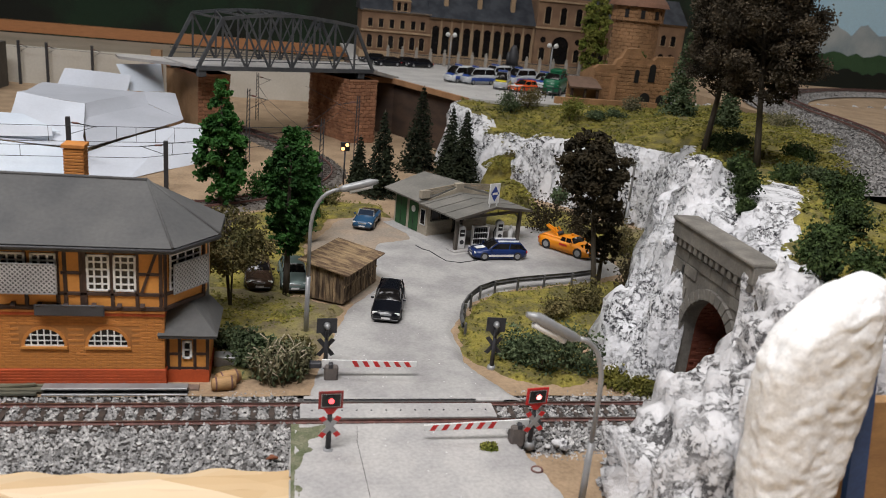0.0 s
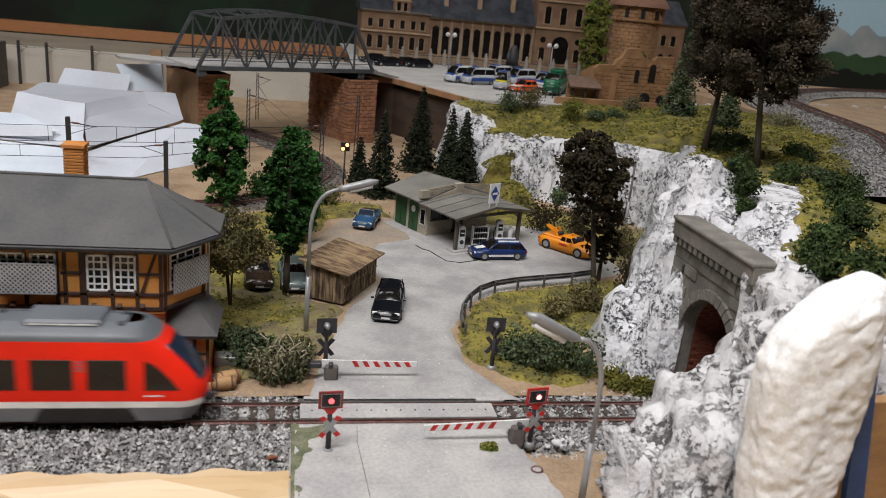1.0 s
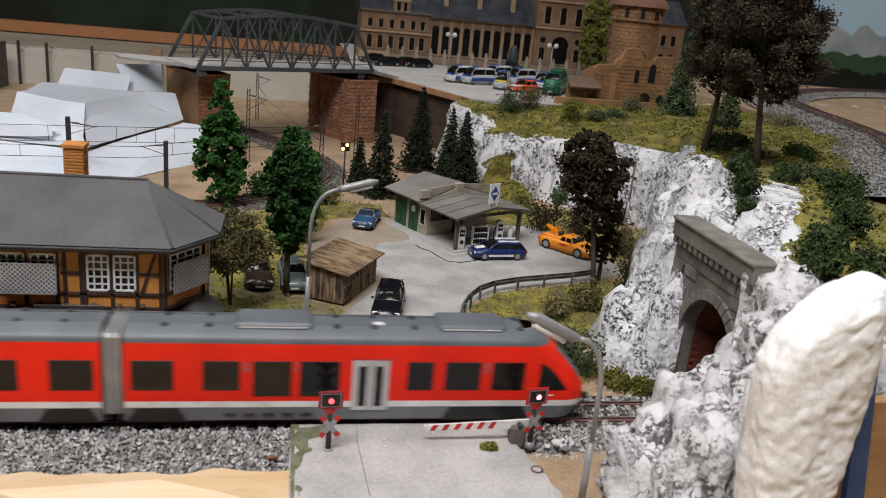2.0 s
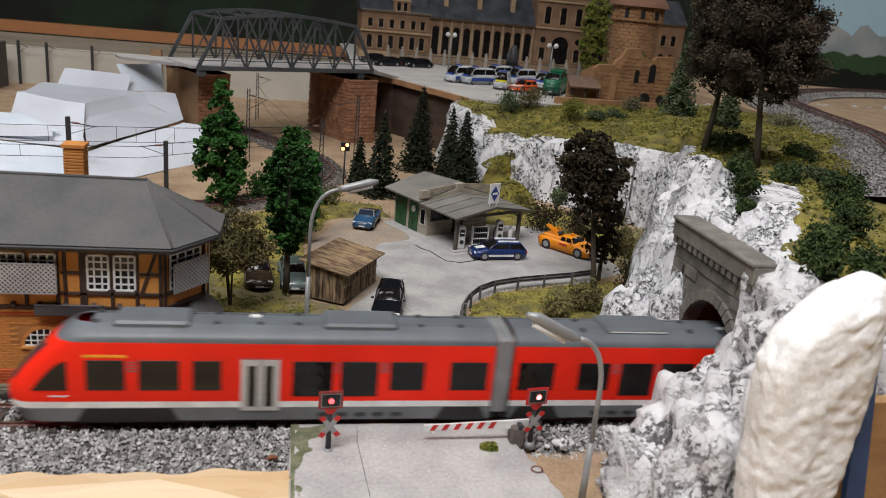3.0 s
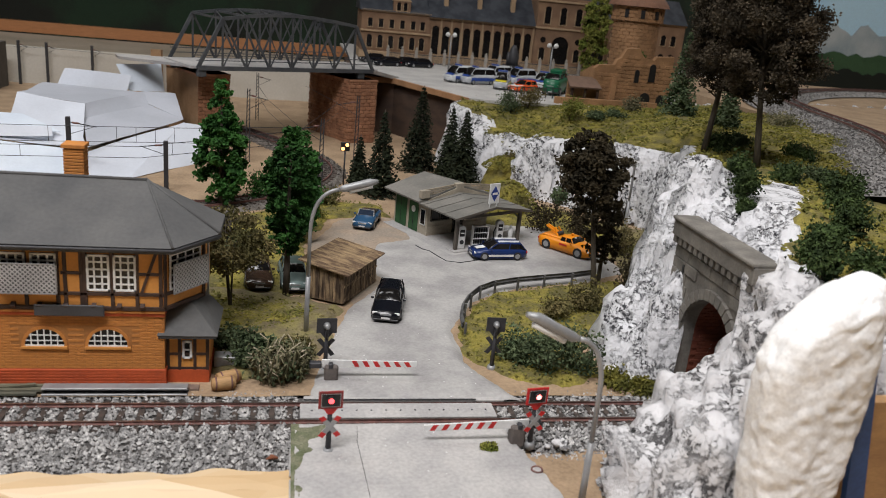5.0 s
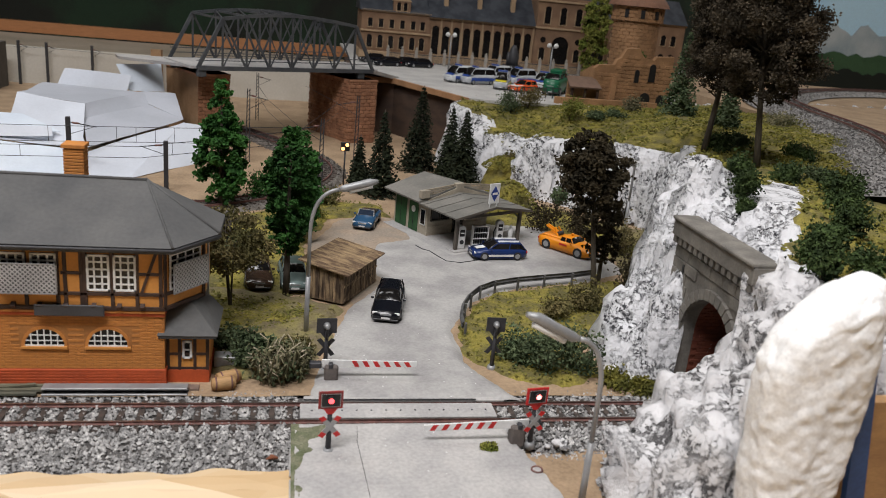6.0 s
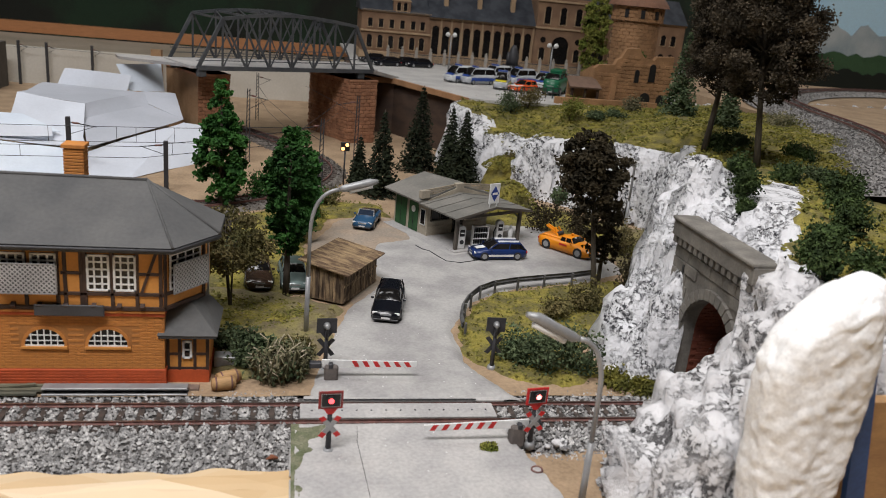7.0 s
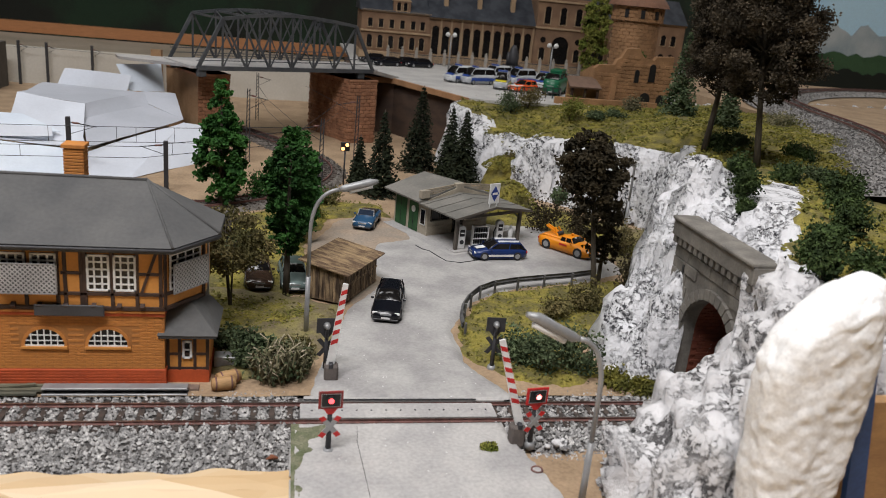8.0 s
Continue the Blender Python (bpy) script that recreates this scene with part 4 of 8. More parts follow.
def signal_tower():
    h = thing("signal_tower", -5.95, 3.78, 0, 0, "half-timbered orange brick signal tower with grey hipped roof", "signal tower")
    L, D = 18.0, 6.6
    # brick base storey with joints
    part("plinth", Geo().box(-L, 0.06, -0.06, D, -0.3, 0.84, 0.02), M["brick_red"], h, "red brick plinth")
    for k in range(5):
        part("plinth_course", Geo().box(-L, 0.075, -0.075, D, 0.02 + 0.165 * k, 0.155 + 0.165 * k, 0.012), M["brick_red"], h)
    part("lower_wall", Geo().box(-L, 0, 0, D, 0.84, 4.1), material("joint", (0.40, 0.17, 0.048), 0.85, scale=1), h)
    rng = random.Random(2)
    arches = [(-5.75, 0.93), (-2.75, 0.95)]
    gone = lambda x0, x1, z: any(x1 > c - r - 0.02 and x0 < c + r + 0.02 and 2.0 < z < 3.25 for c, r in arches)
    course = Geo().box(0, 0.74, -0.022, 0.0, 0, 0.128, 0.01).mesh("brick", M["brick_yellow"])
    half = Geo().box(0, 0.36, -0.022, 0.0, 0, 0.128, 0.01).mesh("brick", M["brick_yellow"])
    rest = Geo()
    count = 0
    for i in range(20):
        z = 0.86 + 0.15 * i
        x = -9.2 - (0.38 if i % 2 else 0)
        while x < -0.02:
            x1 = min(x + 0.74, 0.0)
            if not gone(x, x1, z):
                if x1 - x > 0.7 and x > -8.3 and count < 290:
                    ob = new("brick", course)
                    ob.location, ob.parent = (x * CM, 0, z * CM), h
                    count += 1
                else:
                    rest.box(x, x1 - 0.0, -0.022, 0.0, z, z + 0.128, 0.01)
            x += 0.76
    part("brick_rest", rest, M["brick_yellow"], h, kind="stuff")
    part("band", Geo().box(-L, 0.05, -0.1, D, 3.82, 3.98, 0.02), M["brick_red"], h, "red band course")
    part("band", Geo().box(-L, 0.06, -0.16, D, 4.0, 4.14, 0.02), M["brick_yellow"], h)
    for c, r in arches:
        g = Geo()
        n = 14
        pts = [(c - r, 2.12)] + [(c - r * math.cos(math.pi * k / n), 2.12 + r * 1.0 * math.sin(math.pi * k / n)) for k in range(n + 1)] + [(c + r, 2.12)]
        xz = lambda a, b, hh: (a, hh, b)
        w = part("arched_window", Geo().prism(pts[1:-1], -0.03, 0.05, place=xz), M["dark_glass"], h, "arched white window")
        ring = Geo()
        for k in range(n):
            t0, t1 = math.pi * k / n, math.pi * (k + 1) / n
            ring.prism([(c - q * math.cos(t), 2.12 + q * math.sin(t)) for q, t in ((r, t0), (r + 0.16, t0), (r + 0.16, t1), (r, t1))], -0.05, 0.02, place=xz)
        part("brick_arch", ring, M["brick_yellow"], w)
        part("sill", Geo().box(c - r - 0.16, c + r + 0.16, -0.12, 0.02, 1.96, 2.12, 0.02), M["plaster"], w)
        part("bottom_rail", Geo().box(c - r + 0.02, c + r - 0.02, -0.06, 0.0, 2.12, 2.2), M["white"], w)
        for k in range(1, 6):
            x = c - r + 2 * r * k / 6
            part("glazing_bar", Geo().box(x - 0.03, x + 0.03, -0.055, 0, 2.14, 2.12 + math.sqrt(max(0.02, r * r - (x - c) ** 2)) * 0.98), M["white"], w)
        for k in (1, 2):
            z = 2.12 + 0.3 * k
            q = math.sqrt(r * r - (z - 2.12) ** 2)
            part("glazing_bar", Geo().box(c - q, c + q, -0.05, 0, z - 0.03, z + 0.03), M["white"], w)
    # upper storey with a slanted end bay
    Z0, Z1 = 4.14, 7.62
    plan = [(-L, -0.12), (0.0, -0.12), (1.75, 2.2), (1.75, 5.2), (0, D), (-L, D)]
    part("upper_wall", Geo().prism(plan, Z0, Z1), M["plaster"], h, "ochre plaster infill")
    tb = lambda x0, x1, z0, z1: part("timber", Geo().box(x0, x1, -0.2, -0.1, z0, z1, 0.02), M["timber"], h)
    for z, t in ((Z0 + 0.02, 0.22), (4.95, 0.18), (7.2, 0.34)):
        tb(-L, 0.02, z, z + t)
    for x in (-10.0, -7.9, -4.95, -4.6, -3.85, -3.68, -2.42, -1.25, -0.12, -9.3, -6.4):
        tb(x - 0.09, x + 0.09, Z0 + 0.2, 7.3)
    tb(-4.8, -3.8, 6.05, 6.2)
    tb(-1.2, -0.2, 6.05, 6.2)
    part("brace", Geo().beam((-1.05, -0.15, 5.1), (-0.35, -0.15, 7.2), 0.1, 0.15), M["timber"], h)
    for x in (-9.4, -8.2, -7.0, -5.8, -4.6, -3.3, -2.1, -1.0):
        part("corbel", Geo().prism([(-0.16, Z0 + 0.02), (-0.42, Z0 + 0.3), (-0.16, Z0 + 0.42)], x - 0.11, x + 0.11, place=lambda a, b, hh: (hh, a, b)), M["timber"], h)
    for x0 in (-3.6, -2.36):
        sash_window(h, x0, x0 + 1.08, 5.2, 7.12, 3, 5, -0.14, 0.085)
    for x0 in (-7.55, -6.15):
        sash_window(h, x0, x0 + 1.2, 5.2, 7.12, 3, 5, -0.14, 0.085)
    lattice(h, -7.75, -4.86, 5.15, 6.72, -0.62, 0.4, "white trellis screen before the windows")
    # bay side: its own space along the slanted wall
    bay = new("bay")
    bay.parent = h
    ang = math.degrees(math.atan2(2.32, 1.75))
    bay.matrix_local = pose(0, -0.12 * CM, 0, 0, 0, ang)
    sash_window(bay, 0.35, 2.55, 5.2, 7.12, 4, 5, -0.04, 0.08)
    for z, t in ((Z0 + 0.02, 0.22), (4.95, 0.18), (7.2, 0.34)):
        part("timber", Geo().box(0, 2.9, -0.09, 0.02, z, z + t, 0.02), M["timber"], bay)
    for x in (0.09, 2.82):
        part("timber", Geo().box(x - 0.09, x + 0.09, -0.09, 0.02, Z0, 7.5, 0.02), M["timber"], bay)
    lattice(bay, 0.25, 2.7, 5.1, 6.7, -0.45, 0.3, "white trellis screen on the bay")
    part("name_board", Geo().box(-6.05, -2.8, -0.38, -0.28, 3.9, 4.5, 0.03), material("board_dark", (0.05, 0.05, 0.055), 0.6, scale=1), h, "dark name board without writing")
    # hipped roof with thick eaves
    E = 7.72
    eave = [(-L - 0.8, -0.75, E), (0.55, -0.75, E), (2.55, 2.0, E), (2.55, 5.6, E), (0.4, D + 0.8, E), (-L - 0.8, D + 0.8, E)]
    r0, r1 = (-L + 2.5, 3.6, 10.1), (-1.35, 4.0, 9.95)
    faces = [[eave[0], eave[1], r1, r0], [eave[1], eave[2], r1], [eave[2], eave[3], r1], [eave[3], eave[4], r1], [eave[4], eave[5], r0, r1], [eave[5], eave[0], r0]]
    for q in faces:
        part("roof_plane", Geo().slab(q, 0.16), M["roof_grey"], h, "matt grey felt roof")
    part("eaves_board", Geo().prism([(a, b) for a, b, c in eave], E - 0.3, E - 0.14), material("eaves", (0.07, 0.07, 0.07), 0.7, scale=1), h)
    part("ridge_cap", Geo().tube([r0, r1], 0.1, 6), M["roof_grey"], h)
    for a, b in ((eave[1], r1), (eave[2], r1)):
        part("hip_cap", Geo().tube([Vector(a) + Vector((0, 0, 0.02)), b], 0.07, 6), M["roof_grey"], h)
    part("gutter", Geo().tube([(-L, -0.82, E - 0.12), (0.55, -0.82, E - 0.12), (2.6, 2.0, E - 0.12)], 0.08, 6), M["dark_metal"], h)
    part("downpipe", Geo().tube([(2.2, 2.1, E - 0.2), (1.95, 2.2, 7.2), (1.95, 2.2, 4.3)], 0.06, 6), M["metal_grey"], h)
    ch = part("chimney", Geo().box(-5.85, -4.9, 5.6, 6.5, 8.8, 11.15, 0.02), material("chimney_joint", (0.30, 0.15, 0.06), 0.85, scale=1), h, "ochre brick chimney")
    for k in range(12):
        part("course", Geo().box(-5.9, -4.85, 5.55, 6.55, 8.9 + 0.18 * k, 9.05 + 0.18 * k, 0.02), M["brick_yellow"], ch)
    part("chimney_cap", Geo().box(-5.98, -4.78, 5.48, 6.62, 11.08, 11.3, 0.03), M["brick_yellow"], ch)
    # porch
    px0, px1, py0, py1 = 0.02, 2.15, 0.45, 3.2
    po = part("porch", Geo().box(px0, px1, py0, py1, 0.5, 2.75), M["plaster"], h, "small half-timbered porch")
    part("porch_plinth", Geo().box(px0, px1 + 0.05, py0 - 0.05, py1, -0.3, 0.62, 0.02), M["brick_red"], po)
    for x in (px0 + 0.08, 0.68, 1.45, px1 - 0.06):
        part("post", Geo().box(x - 0.08, x + 0.08, py0 - 0.05, py0 + 0.05, 0.6, 2.75), M["timber"], po)
    for z in (0.62, 1.45, 2.55):
        part("rail", Geo().box(px0, px1, py0 - 0.045, py0 + 0.04, z, z + 0.14), M["timber"], po)
    sash_window(po, 0.82, 1.32, 1.25, 2.3, 1, 2, py0 - 0.02, 0.09)
    e = [(-0.35, -0.15, 2.8), (2.65, -0.15, 2.8), (2.65, 3.7, 2.8), (0.0, 3.7, 2.8)]
    top = [(0.0, 1.4, 4.35), (1.25, 1.3, 4.1), (1.3, 3.7, 4.3)]
    part("porch_roof", Geo().slab([e[0], e[1], top[1], (0.0, 1.2, 4.1)], 0.1), M["roof_grey"], po)
    part("porch_roof", Geo().slab([e[1], e[2], top[2], top[1]], 0.1), M["roof_grey"], po)
    part("porch_roof", Geo().slab([(0.0, 1.2, 4.1), top[1], top[2], (0.0, 3.7, 4.3)], 0.1), M["roof_grey"], po)
    part("porch_soffit", Geo().box(-0.3, 2.6, -0.1, 3.6, 2.6, 2.76, 0.03), material("porch_eaves", (0.06, 0.06, 0.06), 0.7, scale=1), po)
    return h


signal_tower()
# planks, boards and barrels before the tower
wood_old = material("old_wood", (0.16, 0.15, 0.10), 0.85, other=(0.10, 0.10, 0.075), scale=0.8, stretch=(0.2, 1, 1), rnd=0.2)
pile = thing("plank_pile", -12.5, 3.05, -0.1, 0, "pile of weathered greenish planks beside the track", "plank pile")
for k in range(4):
    part("plank", Geo().box(-3.4 + 0.2 * k, 0.6 + 0.25 * k, -0.5 + 0.24 * k, -0.3 + 0.24 * k, 0.05 + 0.07 * (k % 2), 0.2 + 0.07 * (k % 2), 0.02), wood_old, pile)
part("plank", Geo().beam((-1.6, -0.1, 0.3), (0.4, 0.25, 0.3), 0.2, 0.1), wood_old, pile)
beam = thing("rail_beam", -8.3, 2.95, 0, 0, "long dark grey steel beam lying by the track", "steel beam")
part("flange", Geo().box(-3.4, 3.6, -0.32, 0.32, -0.12, -0.02, 0.02), M["metal_grey"], beam)
part("web", Geo().box(-3.4, 3.6, -0.06, 0.06, -0.02, 0.22, 0.02), M["dark_metal"], beam)
part("flange", Geo().box(-3.4, 3.6, -0.30, 0.30, 0.2, 0.3, 0.02), M["metal_grey"], beam)
solid("paving_strip", Geo().box(-12, -4.2, 3.2, 3.75, -0.25, -0.02, 0.02), material("paving", (0.30, 0.22, 0.16), 0.9, other=(0.12, 0.08, 0.07), scale=0.4), "brown paved strip along the signal tower", "paving", "structure")
for i, (x, y, z, t) in enumerate(((-2.95, 3.35, 0.25, 12), (-2.75, 3.95, 0.3, 25), (-2.8, 3.6, 0.68, 18))):
    if i == 2:
        continue
    b = thing("barrel", x, y, z, t, "brown wooden barrel lying on its side", "barrel", "barrels by the tower")
    part("cask", Geo().tube([(-0.62, 0, 0), (-0.3, 0, 0), (0.3, 0, 0), (0.62, 0, 0)], [0.3, 0.37, 0.37, 0.3], 12), material("barrel_wood", (0.42, 0.25, 0.11), 0.7, scale=1, stretch=(0.3, 2, 2)), b)
    for x2 in (-0.4, 0.4):
        part("hoop", Geo().tube([(x2 - 0.04, 0, 0), (x2 + 0.04, 0, 0)], 0.375, 12), M["rail_rust"], b)

steps = thing("stone_steps", -2.75, 6.1, -0.1, 0, "three grey stone steps beside the porch", "steps")
for k in range(3):
    part("step", Geo().box(-0.9 + 0.3 * k, 0.5 + 0.3 * k, -0.5 + 0.1 * k, 0.3, 0.0, 0.75 - 0.24 * k, 0.03), M["metal_grey"], steps)
leafy = Geo().tube([(-0.55, -3.05, -0.3), (-0.3, -2.95, -0.22), (0.0, -3.0, -0.27)], [0.03, 0.14, 0.05], 5)
solid("dry_leaf", leafy, material("rust_leaf", (0.22, 0.08, 0.04), 0.9, scale=3), "rust-brown dry leaf lying on the ballast", "leaf")
rng = random.Random(77)
for k in range(7):
    x, y, r = 12.9 + 1.3 * rng.random(), -2.9 + 1.1 * rng.random(), rng.uniform(0.16, 0.34)
    g = Geo()
    g.grid(lambda u, v, r=r, x=x, y=y, k=k: (x + r * math.cos(6.2832 * u) * math.sin(math.pi * v) * (1 + 0.3 * nz(math.cos(6.2832 * u), math.sin(6.2832 * u) + v, k, 1.7)), y + r * math.sin(6.2832 * u) * math.sin(math.pi * v) * (1 + 0.25 * nz(math.sin(6.2832 * u), v, k, 1.5)),
                                           -0.25 + r * 0.8 * (1 - math.cos(math.pi * v)) / 1.3), 12, 7, 0, False)
    solid("stone", g, M["rock_grey"], "dark grey stone beside the barrier box", "stone", group="stones by the barrier")


# ---- filling station ----
def filling_station():
    wall_mat = material("station_wall", (0.42, 0.37, 0.29), 0.8, other=(0.33, 0.29, 0.23), scale=0.5, fine=0.1)
    roof_mat = material("station_roof", (0.15, 0.145, 0.13), 0.85, other=(0.20, 0.19, 0.17), scale=0.4, bump=0.01, bump_scale=6)
    beam_mat = material("station_beam", (0.10, 0.085, 0.07), 0.8, scale=1)
    green = material("green_door", (0.025, 0.09, 0.03), 0.6, scale=1)
    s = thing("filling_station", 14.03, 27.4, 0.1, 27.3, "small cream filling station with grey roof and canopy", "filling station")
    part("forecourt_slab", Geo().box(-0.9, 8.0, -0.9, 9.6, -0.3, 0.03, 0.02), M["concrete"], s, "cracked concrete slab")
    w = part("wall", Geo().box(0.25, 7.2, 4.4, 9.5, 0.0, 3.3), wall_mat, s, "cream plastered wall")
    part("gable", Geo().prism([(0.25, 3.3), (7.2, 3.3), (3.7, 4.3)], 4.42, 9.48, place=lambda a, b, h: (a, h, b)), wall_mat, s)
    for k in range(3):
        part("wall_board", Geo().box(0.21, 7.25, 4.36, 4.42, 0.25 + 0.35 * k, 0.55 + 0.35 * k, 0.02), wall_mat, w)
    # display window and door in the front
    for x0, x1, z0, z1, nm in ((0.6, 2.7, 1.35, 2.75, "shop_window"), (3.1, 4.3, 0.1, 2.6, "shop_door"), (4.7, 6.8, 1.35, 2.75, "shop_window")):
        q = part(nm, Geo().box(x0, x1, 4.33, 4.41, z0, z1), M["dark_glass"], w)
        f = Geo()
        for a, b, c, d in ((x0, x1, z0, z0 + 0.08), (x0, x1, z1 - 0.08, z1), (x0, x0 + 0.08, z0, z1), (x1 - 0.08, x1, z0, z1), ((x0 + x1) / 2 - 0.04, (x0 + x1) / 2 + 0.04, z0, z1)):
            f.box(a, b, 4.29, 4.34, c, d)
        part("frame", f, beam_mat, q)
    # side: green double doors and a small window
    for y0, y1 in ((7.55, 9.2), (5.75, 7.1)):
        q = part("garage_door", Geo().box(0.16, 0.25, y0, y1, 0.05, 2.75, 0.02), green, w, "dark green wooden door")
        part("door_joint", Geo().box(0.15, 0.165, (y0 + y1) / 2 - 0.03, (y0 + y1) / 2 + 0.03, 0.05, 2.75), M["black"], q)
    part("round_sign", Geo().tube([(0.12, 6.4, 2.05), (0.155, 6.4, 2.05)], 0.3, 16), M["white"], w, "white round plate")
    q = part("side_window", Geo().box(0.18, 0.26, 4.7, 5.3, 1.0, 2.3), M["dark_glass"], w)
    part("frame", Geo().box(0.16, 0.2, 4.62, 5.38, 2.3, 2.4).box(0.16, 0.2, 4.62, 5.38, 0.9, 1.0).box(0.16, 0.2, 4.62, 4.7, 0.9, 2.4).box(0.16, 0.2, 5.3, 5.38, 0.9, 2.4), M["white"], q)
    # roofs: rear block and canopy
    for x0, x1 in ((-0.75, 3.72), (8.0, 3.7)):
        ze, zr = 3.25, 4.45
        part("rear_roof", Geo().slab([(x0, 4.5, ze), (x1, 4.5, zr), (x1, 10.0, zr), (x0, 10.0, ze)], 0.16), roof_mat, s, "grey felt roof")
        part("canopy_roof", Geo().slab([(x0 + (0.1 if x0 < 0 else -0.1), -0.7, 3.12), (x1, -0.7, 3.78), (x1, 4.7, 3.78), (x0 + (0.1 if x0 < 0 else -0.1), 4.7, 3.12)], 0.14), roof_mat, s, "grey canopy roof")
        part("fascia", Geo().beam((x0, -0.72, 3.0), (x1, -0.72, 3.66), 0.06, 0.2), beam_mat, s)
        for k in range(3):
            yy = 0.9 + 1.5 * k
            part("roof_batten", Geo().beam((x0, yy, 3.15), (x1, yy, 3.81), 0.05, 0.03), roof_mat, s)
    for side in (0, 1):
        x0, x1 = ((-0.1, 3.7), (7.5, 3.7))[side]
        for k in range(3):
            part("parapet_board", Geo().beam((x0, 4.62, 3.75 + 0.2 * k), (x1, 4.62, 4.1 + 0.2 * k), 0.1, 0.15), material("parapet_wood", (0.34, 0.29, 0.22), 0.8, scale=1), s, "slatted cream parapet")
    for x, z in ((-0.1, 4.0), (3.7, 4.4)):
        part("parapet_block", Geo().box(x - 0.45, x + 0.45, 4.4, 4.85, z - 0.5, z + 0.2, 0.03), wall_mat, s)
    part("tie_beam", Geo().box(0.0, 7.3, -0.1, 0.1, 2.78, 3.0), beam_mat, s)
    for x, y in ((0.1, 0.0), (7.2, 0.0)):
        part("canopy_post", Geo().box(x - 0.15, x + 0.15, y - 0.15, y + 0.15, 0, 3.0, 0.02), beam_mat, s, "dark wooden canopy post")
        part("knee_brace", Geo().beam((x, 0, 2.2), (x + (0.7 if x < 3 else -0.7), 0, 2.85), 0.1, 0.1), beam_mat, s)
    part("kerb_island", Geo().box(-0.35, 5.6, -0.55, 0.7, 0.0, 0.16, 0.04), M["concrete"], s, "raised pump island")
    # board on the canopy with a plain blue diamond
    sg = part("roof_sign", Geo().box(3.0, 4.15, -0.4, -0.3, 4.0, 5.75, 0.02), M["white"], s, "white board with blue diamond")
    part("diamond", Geo().prism([(3.57, 4.2), (4.02, 4.87), (3.57, 5.55), (3.12, 4.87)], -0.43, -0.41, place=lambda a, b, h: (a, h, b)), material("sign_blue", (0.02, 0.05, 0.25), 0.5, scale=1), sg)
    part("sign_bar", Geo().box(3.3, 3.85, -0.45, -0.435, 4.77, 4.97), M["white"], sg)
    for x in (3.15, 3.95):
        part("sign_leg", Geo().box(x - 0.05, x + 0.05, -0.4, -0.3, 3.5, 4.02), M["white"], sg)
    return s


filling_station()


def at_station(x, y):
    c, s = math.cos(radians(27.3)), math.sin(radians(27.3))
    return 14.03 + c * x - s * y, 27.4 + s * x + c * y


def fuel_pump(x, y):
    px, py = at_station(x, y)
    p = thing("fuel_pump", px, py, 0.26, 12, "old white fuel pump with dark dial and hose", "fuel pump", "pumps on the island")
    part("body", Geo().box(-0.33, 0.33, -0.25, 0.25, 0, 1.75, 0.06), M["white"], p)
    part("head", Geo().tube([(0, -0.25, 1.7), (0, 0.25, 1.7)], 0.32, 14), M["white"], p)
    part("dial", Geo().box(-0.22, 0.22, -0.28, -0.24, 1.1, 1.7, 0.02), M["black"], p)
    part("dial_bar", Geo().box(-0.16, 0.16, -0.3, -0.275, 1.35, 1.45), M["white"], p)
    part("badge", Geo().tube([(0, -0.25, 0.6), (0, -0.28, 0.6)], 0.2, 10), M["dark_metal"], p)
    part("hose", Geo().tube([(-0.33, 0, 1.4), (-0.55, -0.05, 0.9), (-0.5, -0.1, 0.25), (-0.36, 0, 0.3)], 0.05, 6), M["black"], p)


fuel_pump(0.75, 0.15)
fuel_pump(5.2, 0.3)
cx, cy = at_station(2.9, 0.2)
shelf = thing("oil_rack", cx, cy, 0.26, 12, "white rack with rows of dark oil bottles", "rack")
part("back", Geo().box(-0.75, 0.75, 0.1, 0.18, 0, 1.75, 0.02), M["metal_grey"], shelf)
for z in (0.1, 0.62, 1.14, 1.7):
    part("shelf_board", Geo().box(-0.75, 0.75, -0.25, 0.18, z, z + 0.06, 0.01), M["white"], shelf)
for x in (-0.75, 0.69):
    part("side_panel", Geo().box(x, x + 0.06, -0.25, 0.18, 0, 1.76, 0.01), M["white"], shelf)
for z in (0.16, 0.68, 1.2):
    for k in range(6):
        part("bottle", Geo().tube([(-0.58 + 0.23 * k, -0.1, z), (-0.58 + 0.23 * k, -0.1, z + 0.25), (-0.58 + 0.23 * k, -0.1, z + 0.36)], [0.08, 0.08, 0.04], 6), M["black"], shelf)
cx, cy = at_station(6.4, 0.1)
g = Geo().tube([(cx, cy, 0.1), (cx, cy, 0.75), (cx, cy, 1.15), (cx, cy, 1.45)], [0.16, 0.2, 0.26, 0.12], 10)
g.tube([(cx, cy, 1.45), (cx, cy, 1.62), (cx, cy, 1.78)], [0.1, 0.15, 0.06], 10).tube([(cx - 0.1, cy, 1.3), (cx - 0.75, cy - 0.1, 1.2)], 0.07, 6)
solid("figurine", g, M["white"], "small plain white figurine beside a pump", "figurine")


